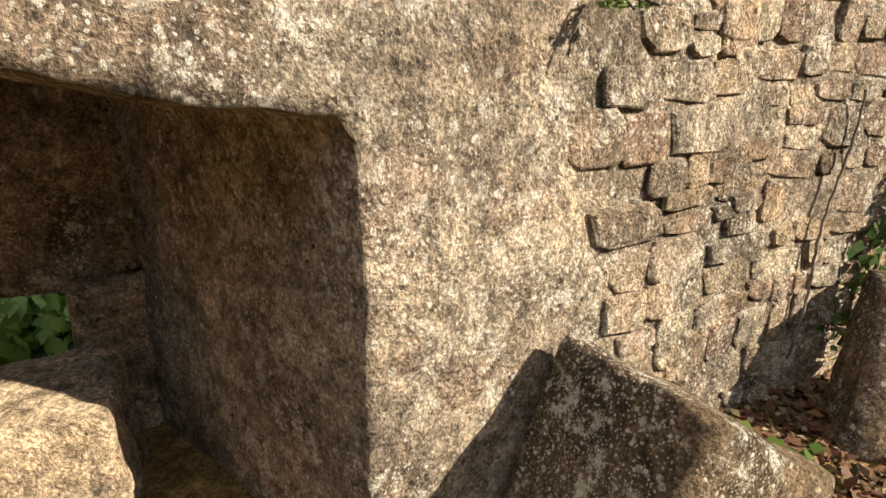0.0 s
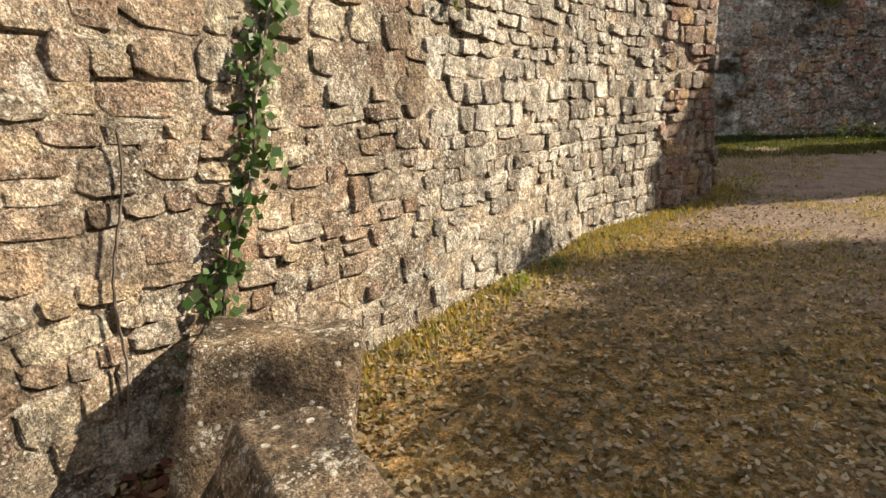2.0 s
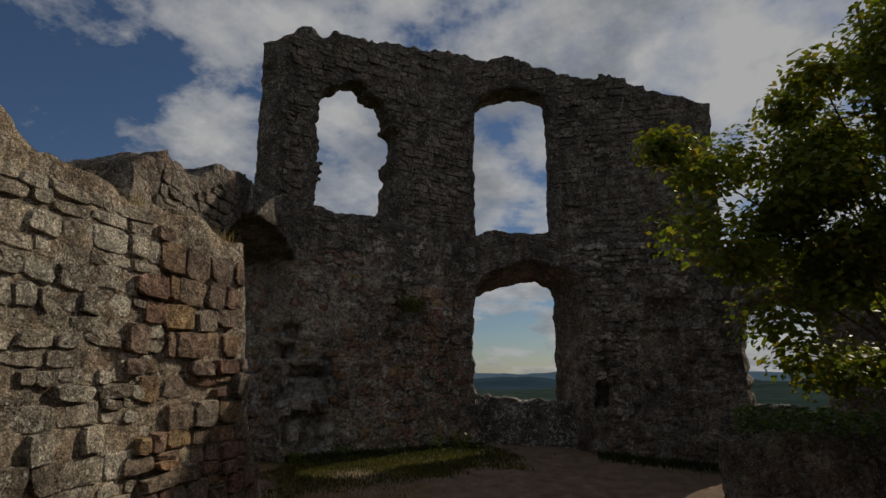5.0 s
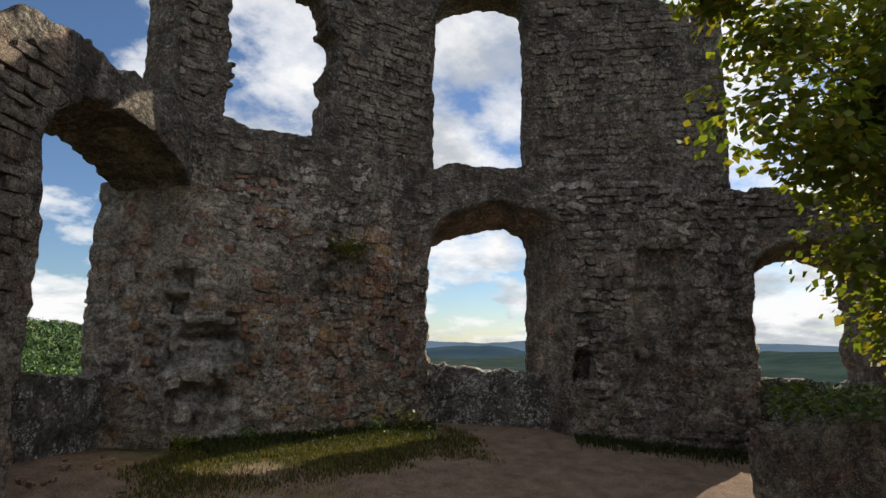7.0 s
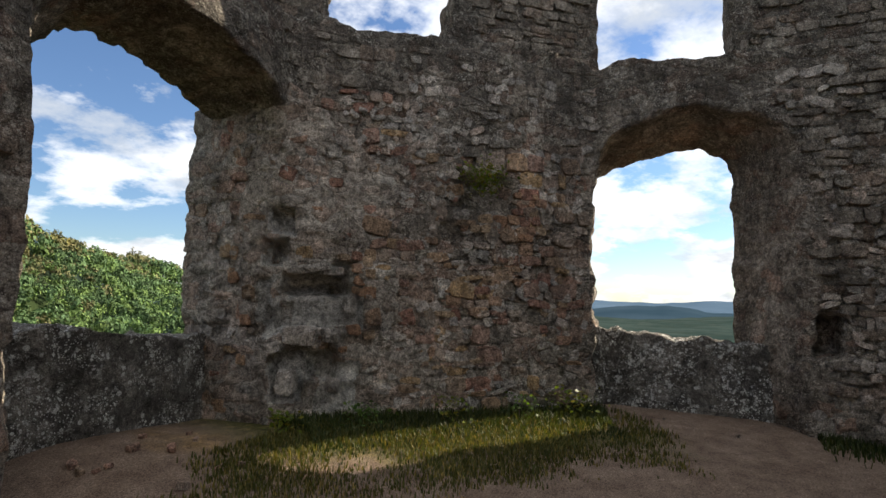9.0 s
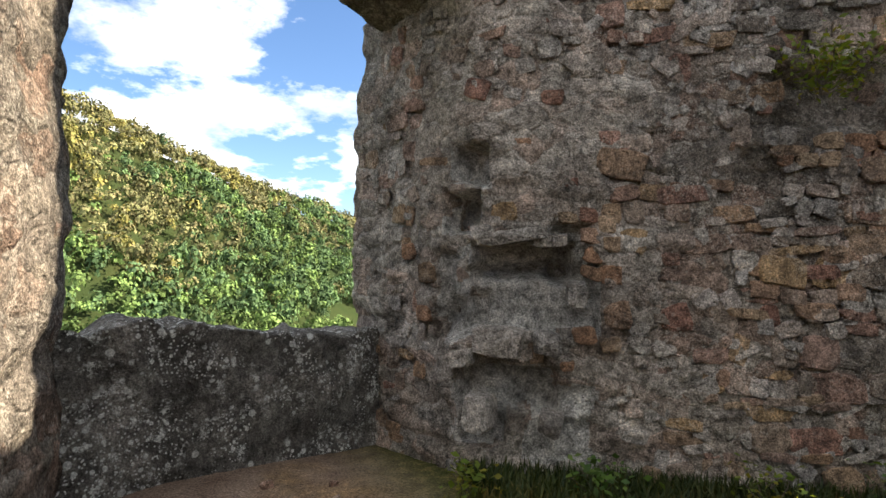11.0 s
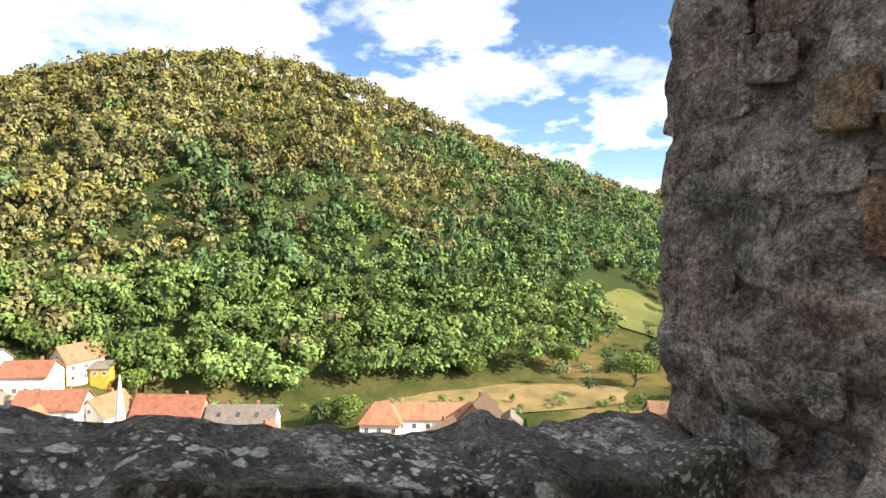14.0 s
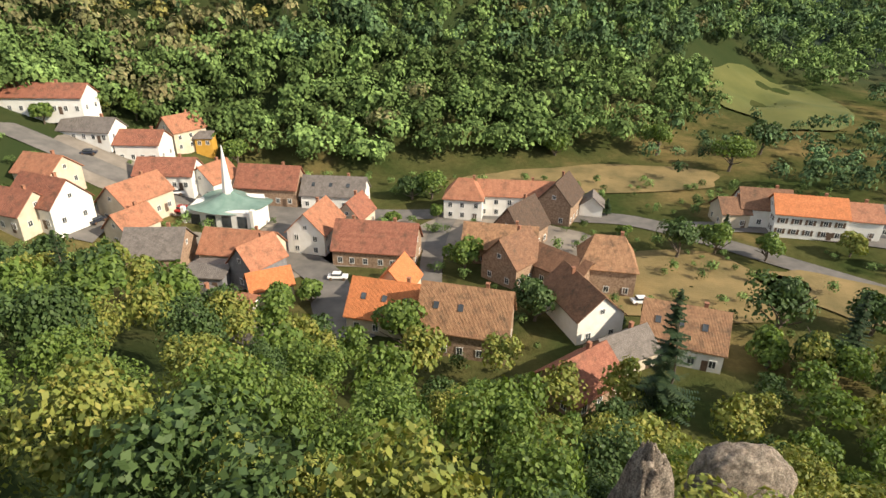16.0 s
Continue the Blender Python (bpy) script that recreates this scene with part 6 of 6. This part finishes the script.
def leafy_tree(base, centre, spread, blobs, extra, mat, label, seed, keep=None, leaf=0.044):
    """A broadleaf tree near by: trunk, limbs to each spray, and sprays of single leaves."""
    g = np.random.default_rng(seed)
    ob = empty("tree", pose(*base), label, "tree", "courtyard trees")
    d = g.normal(0, 1, (blobs, 3))
    d /= np.linalg.norm(d, axis=1)[:, None]
    c = d * g.uniform(0.25, 1.0, (blobs, 1)) ** 0.6 * spread + centre
    if len(extra):
        c = np.concatenate([c, np.array(extra)])
    if keep:
        c = c[keep(c)]
    vs = []
    for q in c:
        k = int(g.integers(480, 680))
        d = g.normal(0, 1, (k, 3))
        d /= np.linalg.norm(d, axis=1)[:, None]
        r = g.uniform(0.32, 0.6)
        p = q + d * g.uniform(0.25, 1.0, (k, 1)) * r * (1.1, 1.1, 0.75)
        vs.append(leaf_quads(p, d * 0.6 + (0, 0, 0.8) + g.normal(0, 0.4, (k, 3)), leaf, g, 0.75))
    leaves_object("crown", np.concatenate(vs) - base, mat, ob)
    bm = bmesh.new()
    top = Vector(centre) - Vector(base)
    limb(bm, (0, 0, -0.3), (0.05, 0.05, 2.2), 0.11, 0.08, 10)
    limb(bm, (0.05, 0.05, 2.2), (top.x, top.y, top.z + spread[2] * 0.6), 0.08, 0.02, 8)
    for q in c[::2]:
        e = Vector(q) - Vector(base)
        limb(bm, (0, 0.05, max(1.5, e.z * 0.62)), e, 0.026, 0.006, 5)
    part("trunk", bm, M_BARK, ob)


SPRAYS = [(11.25, 1.35, 3.95), (11.5, 1.0, 3.7), (11.3, 1.05, 3.0), (11.6, 0.7, 2.7), (12.0, 0.4, 2.1), (12.4, 0.1, 1.7), (12.9, -0.2, 1.5), (13.3, -0.6, 1.6), (11.9, 0.1, 3.3), (12.5, -0.2, 2.6), (11.8, 0.3, 4.2), (12.3, 0.1, 3.4)]
leafy_tree((12.75, -1.0, -0.1), (12.75, -0.9, 4.4), (1.7, 1.8, 2.7), 105, SPRAYS, M_LEAF_Y, "young linden tree with sunlit leaves in the courtyard", 91,
           lambda c: ~((c[:, 0] < 11.0) & (c[:, 1] < 0.6)) & ~((c[:, 1] > 0.1) & (c[:, 2] > 4.1)) & ~((c[:, 1] > -1.0) & (c[:, 2] > 5.0)) & ~((c[:, 1] > -1.9) & (c[:, 2] > 5.6)))
# unseen tree added as a shade caster; its extra sprays are aimed at the yard
leafy_tree((13.6, -5.0, -0.2), (13.4, -4.8, 5.2), (2.2, 2.5, 2.8), 84, [(13.0, -2.5, 6.2), (12.6, -2.3, 5.9), (13.3, -2.3, 6.3), (13.4, -2.9, 6.2), (12.9, -2.9, 5.9)], M_LEAF, "broad tree out of view, added to shade the courtyard grass", 92, None, 0.055)


def wall_spot(x, z, off=0.05):
    u = np.interp(x, NEAR.p[:, 0], NEAR.u)
    xy, n = NEAR.at(u), NEAR.normal(u)
    off = np.asarray(off, float)
    n = np.atleast_2d(n)
    return np.column_stack([np.atleast_2d(xy) - n * off[..., None], np.atleast_1d(z)]), np.column_stack([-n, np.zeros(len(n))])


def stems(name, paths, r, mat, parent=None):
    bm = bmesh.new()
    for path in paths:
        for a, b in zip(path[:-1], path[1:]):
            limb(bm, a, b, r, r * 0.85, 5)
    return part(name, bm, mat, parent)


def ivy_vine():
    g = np.random.default_rng(12)
    t = np.linspace(0, 1, 30)
    x = np.interp(t, [0, 0.28, 0.55, 0.8, 1], [1.92, 2.2, 2.4, 2.58, 2.9]) + 0.02 * np.sin(t * 25)
    z = np.interp(t, [0, 0.28, 0.55, 0.8, 1], [-0.1, 0.72, 1.5, 2.3, 2.95])
    p, n = wall_spot(x, z, np.full(30, 0.06))
    ob = tagged(new("ivy_vine"), "ivy vine climbing the rubble wall", "ivy")
    stems("stem", [[tuple(a) for a in p]], 0.009, M_BARK, ob)
    k = 620
    i = g.integers(0, 30, k)
    q = p[i] + g.normal(0, 1, (k, 3)) * (0.05, 0.03, 0.05)
    leaves_object("leaves", leaf_quads(q, n[i] + g.normal(0, 0.5, (k, 3)), 0.03, g, 0.8), M_IVY, ob)
    # bare side stem
    x2 = np.linspace(1.62, 1.75, 14) + 0.02 * np.sin(np.linspace(0, 9, 14))
    p2, _ = wall_spot(x2, np.linspace(-0.1, 1.0, 14), np.full(14, 0.05))
    stems("side_stem", [[tuple(a) for a in p2]], 0.006, M_BARK, ob)


ivy_vine()


def ivy_overhang():
    g = np.random.default_rng(13)
    ob = tagged(new("ivy_bush"), "dark ivy hanging over the top of the wall", "ivy")
    k = 7500
    x = g.uniform(2.6, 5.6, k)
    hang = np.interp(x, [2.6, 3.4, 4.2, 4.9, 5.5], [0.5, 0.35, 0.3, 0.35, 0.1])
    z = 3.12 - hang * g.uniform(0, 1, k) ** 1.3 + 0.6 * g.uniform(0, 1, k) * np.interp(x, [2.6, 5.0, 5.5], [1, 1, 0.1])
    p, n = wall_spot(x, z, g.uniform(-0.3, 0.22, k))
    leaves_object("leaves", leaf_quads(p, n + (0, 0, 0.5) + g.normal(0, 0.5, (k, 3)), 0.045, g, 0.7), M_IVY, ob)
    paths = []
    for i in range(26):
        x0 = g.uniform(2.9, 4.3)
        m = 8
        xs = x0 + np.cumsum(g.normal(0, 0.03, m))
        pp, _ = wall_spot(xs, np.linspace(2.95, g.uniform(2.0, 2.6), m), np.linspace(0.05, 0.07, m))
        paths.append([tuple(a) for a in pp])
    tagged(stems("roots", paths, 0.008, M_BARK, ob), kind="stuff")


ivy_overhang()


def sprig(name, x, z, spread, count, size, mat, label, seed, droop=0.0):
    g = np.random.default_rng(seed)
    ob = tagged(new(name), label, "plant", "plants on the wall")
    base, n = wall_spot(np.array([x]), np.array([z]), np.array([0.02]))
    paths, vs = [], []
    for i in range(max(3, count // 14)):
        e = base[0] + n[0] * g.uniform(0.05, 0.2) + g.normal(0, 1, 3) * spread * (1, 0.6, 1) + (0, 0, -droop)
        paths.append([tuple(base[0]), tuple((base[0] + e) / 2 + (0, 0, 0.03)), tuple(e)])
        k = 14
        s = g.uniform(0.25, 1.05, (k, 1))
        q = base[0] + (e - base[0]) * s + g.normal(0, spread * 0.22, (k, 3))
        vs.append(leaf_quads(q, (0, -0.4, 1.0) + g.normal(0, 0.5, (k, 3)), size, g, 0.7))
    leaves_object("leaves", np.concatenate(vs), mat, ob)
    stems("stem", paths, 0.004, M_BARK, ob)


sprig("wall_plant", 5.3, 2.8, 0.27, 420, 0.042, M_LEAF_Y, "fresh green creeper hanging on the wall", 1, 0.12)
sprig("wall_plant", 5.35, 2.4, 0.17, 200, 0.036, M_LEAF_Y, "fresh green creeper hanging on the wall", 2, 0.1)
sprig("wall_plant", 5.85, 3.2, 0.2, 80, 0.045, M_LEAF, "leafy twig standing out over the wall top", 3, -0.12)
sprig("wall_plant", 3.75, 1.85, 0.11, 160, 0.024, M_LEAF_Y, "small yellow green plant rooted in a joint", 4)
sprig("wall_plant", 3.1, 1.75, 0.08, 90, 0.02, M_LEAF_Y, "small yellow green plant rooted in a joint", 5)
sprig("wall_plant", 4.45, 2.45, 0.1, 90, 0.022, M_LEAF_Y, "small yellow green plant rooted in a joint", 6)
sprig("wall_plant", 0.55, 1.25, 0.03, 28, 0.012, M_LEAF, "tiny green plant in a crack of the wall", 7)


def blades(name, x, y, z, h, mat, seed, label, category="grass", lean=0.35, w=0.006):
    g = np.random.default_rng(seed)
    n = len(x)
    a = g.uniform(0, 6.28, n)
    d = np.stack([np.cos(a), np.sin(a), np.zeros(n)], 1)
    b = np.stack([-np.sin(a), np.cos(a), np.zeros(n)], 1)
    p = np.stack([x, y, z], 1)
    h = (h * g.uniform(0.5, 1.2, n))[:, None]
    tip = p + d * h * g.uniform(0, lean * 2, (n, 1)) + np.array([0, 0, 1]) * h
    mid = p + d * h * 0.15 + np.array([0, 0, 1]) * h * 0.55
    ww = w * g.uniform(0.6, 1.4, (n, 1))
    v = np.stack([p - b * ww, p + b * ww, mid + b * ww * 0.8, tip, mid - b * ww * 0.8], 1).reshape(-1, 3)
    i = np.arange(n)[:, None] * 5
    f = np.concatenate([i + np.array([[0, 1, 2, 4]]), i + np.array([[4, 2, 3, 3]])])
    faces = [tuple(q) if q[2] != q[3] else tuple(q[:3]) for q in f.tolist()]
    return tagged(mesh_object(name, v, faces, mat), label, category, kind="stuff")


def grass_all():
    g = np.random.default_rng(44)
    # along the foot of the rubble wall
    u = g.uniform(NEAR.u[2] + 0.8, NEAR.length, 4600)
    xy = NEAR.at(u) - NEAR.normal(u) * (np.abs(g.normal(0, 0.22, u.size)) + 0.04)[:, None]
    blades("grass_wall_foot", xy[:, 0], xy[:, 1], ground_z(xy[:, 0], xy[:, 1]), np.full(u.size, 0.065), M_GRASS, 1, "yellow green grass along the foot of the wall")
    # thin short grass of the yard
    n = 60000
    x, y = g.uniform(1.2, 13.5, n), g.uniform(-1.5, 6.5, n)
    k = fbm(np.stack([x * 0.5, y * 0.5, np.zeros(n)], 1), 6, 3) + 0.02 * (y - 2) * 3 > -0.05
    w = np.interp(x, NEAR.p[:, 0], NEAR.p[:, 1])
    k &= (y < w - 0.05) | (x > 9.6)
    fr = FRONT.at(np.linspace(UA1 - 1.2, UB0, 60))
    k &= np.min(np.hypot(x[:, None] - fr[:, 0], y[:, None] - fr[:, 1]), axis=1) > 1.1
    x, y = x[k], y[k]
    blades("grass_yard", x, y, ground_z(x, y), np.full(x.size, 0.035), M_GRASS, 2, "short dry grass on the trodden yard", w=0.005)
    # weeds at the foot of the window wall
    u = g.uniform(UA1 - 0.1, UB0 + 0.1, 8000)
    off = np.abs(g.normal(0, 0.5, u.size)) + 0.03
    xy = FRONT.at(u) - FRONT.normal(u) * off[:, None]
    blades("grass_window_wall", xy[:, 0], xy[:, 1], ground_z(xy[:, 0], xy[:, 1]), np.interp(off, [0, 0.5, 1.4], [0.15, 0.1, 0.04]), M_WEED, 3, "tall green grass at the foot of the window wall", w=0.009)
    along, off = g.uniform(-1.2, 4.1, 46000), g.uniform(0.1, 2.9, 46000)
    xy = np.array(K[2]) + along[:, None] * (0.819, -0.574) - off[:, None] * (0.574, 0.819)
    patchy = 0.6 * fbm(np.stack([xy[:, 0] * 1.1, xy[:, 1] * 1.1, np.zeros(along.size)], 1), 8, 4)
    k = g.random(along.size) < np.clip(1.9 - 0.75 * off + patchy * 1.6, 0, 1) * np.clip((3.95 - 0.22 * off - along) * 1.1 + 2 * patchy, 0, 1) * np.clip((along + 1.0) + patchy, 0, 1)
    k &= off > 0.5 - 1.0 * along
    xy, off = xy[k], off[k]
    blades("grass_lawn", xy[:, 0], xy[:, 1], ground_z(xy[:, 0], xy[:, 1]), np.interp(off, [0, 1.0, 3], [0.09, 0.06, 0.04]), M_TURF, 6, "short green grass before the window wall", w=0.006)
    u = g.uniform(UB1 + 0.3, UC0 + 0.2, 2600)
    off = np.abs(g.normal(0, 0.3, u.size)) + 0.03
    xy = FRONT.at(u) - FRONT.normal(u) * off[:, None]
    blades("grass_right_wall", xy[:, 0], xy[:, 1], ground_z(xy[:, 0], xy[:, 1]), np.full(u.size, 0.1), M_WEED, 4, "green grass at the foot of the right wall", w=0.008)
    # dry tufts on the wall top
    u = np.concatenate([g.normal(c, 0.12, 60) for c in (NEAR.u[6] - 1.6, NEAR.u[6] - 1.1, NEAR.u[6] - 0.75, NEAR.u[6] - 0.35, NEAR.u[6] - 0.2)])
    xy = NEAR.at(u) + NEAR.normal(u) * g.uniform(0.0, 0.2, u.size)[:, None]
    blades("straw_wall_top", xy[:, 0], xy[:, 1], TOP_NEAR(u) - 0.04, np.full(u.size, 0.16), M_STRAW, 5, "dry straw tufts on the wall top", w=0.003)


grass_all()


def litter(name, x, y, size, mat, seed, label, lift=0.012):
    g = np.random.default_rng(seed)
    p = np.stack([x, y, ground_z(x, y) + lift + g.uniform(0, 0.02, x.size)], 1)
    v = leaf_quads(p, np.array([0, 0, 1.0]) + g.normal(0, 0.35, p.shape), size, g, 0.6)
    return tagged(leaves_object(name, v, mat), label, "leaves", kind="stuff")


_g = np.random.default_rng(52)
_n = 2600
_x, _y = _g.uniform(0.7, 2.3, _n), _g.uniform(1.0, 2.6, _n)
_ok = _y < np.interp(_x, NEAR.p[:, 0], NEAR.p[:, 1]) - 0.02
litter("leaf_litter_red", _x[_ok], _y[_ok], 0.035, M_LITTER, 1, "reddish brown fallen leaves between blocks and wall")
_n = 60000
_x, _y = _g.uniform(0.8, 10.5, _n), _g.uniform(-1.2, 4.6, _n)
_ok = (_y < np.interp(_x, NEAR.p[:, 0], NEAR.p[:, 1]) - 0.03) & (_g.random(_n) < np.interp(_x, [0.8, 4, 6, 10.5], [1, 1, 0.5, 0.12]))
litter("leaf_litter_pale", _x[_ok], _y[_ok], 0.02, M_LITTER_P, 2, "pale dry leaves scattered over the grass")


def herb(x, y, h, count, size, mat, seed, label):
    g = np.random.default_rng(seed)
    z = float(ground_z(np.array([x]), np.array([y]))[0])
    ob = empty("herb", pose(x, y, z), label, "plant", "weeds")
    d = g.normal(0, 1, (count, 3)) * (h * 0.42, h * 0.42, 0) + np.column_stack([np.zeros(count), np.zeros(count), g.uniform(0.02, h, count)])
    leaves_object("leaves", leaf_quads(d, np.array([0, 0, 1.0]) + g.normal(0, 0.5, d.shape), size, g, 0.7), mat, ob)
    stems("stem", [[(0, 0, -0.02), tuple(q * 0.5), tuple(q)] for q in d[:5]], 0.003, M_BARK, ob)


for _i, (hx, hy, hh, hc, hs) in enumerate([(1.42, 1.75, 0.12, 40, 0.035), (1.3, 1.95, 0.1, 20, 0.03), (-0.1, 1.05, 0.1, 45, 0.025), (0.25, 0.95, 0.08, 30, 0.022), (0.12, 1.2, 0.14, 12, 0.02), (15.5, 5.65, 0.35, 130, 0.03), (14.9, 6.0, 0.3, 100, 0.025), (14.2, 6.4, 0.3, 100, 0.025), (12.7, 7.4, 0.2, 90, 0.03), (13.4, 7.0, 0.25, 120, 0.03), (16.7, 0.6, 0.3, 90, 0.03), (4.2, 3.1, 0.14, 60, 0.02), (4.9, 3.45, 0.12, 50, 0.02), (9.3, 4.5, 0.25, 80, 0.025)]):
    herb(hx, hy, hh, hc, hs, M_LEAF_Y if _i % 3 else M_LEAF, 70 + _i, "leafy green weed growing on the ground")


def window_wall_bush():
    g = np.random.default_rng(15)
    u = UA1 + 2.25
    xy, n = FRONT.at(u), FRONT.normal(u)
    ob = empty("wall_bush", pose(xy[0] - n[0] * 0.05, xy[1] - n[1] * 0.05, 2.62), "small green bush rooted in the window wall", "bush")
    k = 420
    d = g.normal(0, 1, (k, 3)) * (0.13, 0.13, 0.1) + (-n[0] * 0.13, -n[1] * 0.13, 0.16)
    leaves_object("leaves", leaf_quads(d, (0, 0, 1) + g.normal(0, 0.6, d.shape), 0.026, g, 0.5), M_LEAF_Y, ob)
    stems("stem", [[(0, 0, 0), tuple(q)] for q in d[:9]], 0.005, M_BARK, ob)


window_wall_bush()

# low wall stump overgrown with ivy beside the tree
_ln = Line([(13.15, 0.95), (13.9, -1.6)])
ragged_wall("wall_stump", _ln, 0, _ln.length, flat_base, profile((0, 0.72), (1, 0.82), (3, 0.8)), 0.55, [], M_PLASTER, 0.07, 0.04, 0.1, 5, 71)
_g = np.random.default_rng(16)
_p = np.column_stack([_g.uniform(13.2, 14.5, 1500), _g.uniform(-1.6, 0.9, 1500), _g.uniform(0.75, 1.05, 1500)])
_iv = tagged(new("ivy_bush"), "low ivy growing over a wall stump", "ivy")
leaves_object("leaves", leaf_quads(_p, (0, 0, 1) + _g.normal(0, 0.5, _p.shape), 0.04, _g, 0.7), M_LEAF, _iv)


def crag(name, x, y, ztop, r, h, seed, label, squash=(1, 1)):
    bm = bmesh.new()
    bmesh.ops.create_icosphere(bm, subdivisions=5, radius=1.0)
    p = np.array([v.co for v in bm.verts])
    d = p * (1 + 0.09 * fbm(p * 1.4 + seed, seed, 3)[:, None] + 0.05 * fbm(p * 9 + seed, seed + 1, 3)[:, None])
    d = np.sign(d) * np.abs(d) ** np.array([1.0, 1.0, 0.7]) * (r * squash[0], r * squash[1], h / 2)
    for v, q in zip(bm.verts, d):
        v.co = q
    ob = part(name, bm, M_ROCK)
    ob.location = (x, y, ztop - h / 2)
    ob.data.polygons.foreach_set("use_smooth", np.ones(len(ob.data.polygons), bool))
    return tagged(ob, label, "rock", "crags under the castle")


crag("crag", 15.8, 19.0, -7.85, 0.9, 14, 81, "bare weathered sandstone pinnacle rising from the slope")
crag("crag", 26.7, 33.8, -20.9, 2.8, 7, 82, "brown rock ledge between the trees on the slope", (1.0, 0.5))

# loose stones at the foot of the window wall and parapets
_g = np.random.default_rng(19)
for _i in range(26):
    _u = _g.uniform(UA0 + 0.3, UC0)
    _q = FRONT.at(_u) - FRONT.normal(_u) * _g.uniform(0.05, 0.6) if _g.random() < 0.7 else np.array([_g.uniform(10.6, 12.0), _g.uniform(7.3, 7.9)])
    _s = _g.uniform(0.015, 0.05)
    _o = new("loose_stone", bpy.data.meshes["stone_wall_window_side"])
    _o.matrix_world = Matrix.Translation((_q[0], _q[1], float(ground_z(_q[:1], _q[1:])[0]) + _s * 0.2)) @ pose(0, 0, 0, _g.uniform(-110, -70), _g.uniform(-20, 20), _g.uniform(0, 360)) @ Matrix.Diagonal((_s * 2.2, _s, _s * 1.5, 1))
    tagged(_o, "small loose stone lying on the earth", "stone", "loose stones")
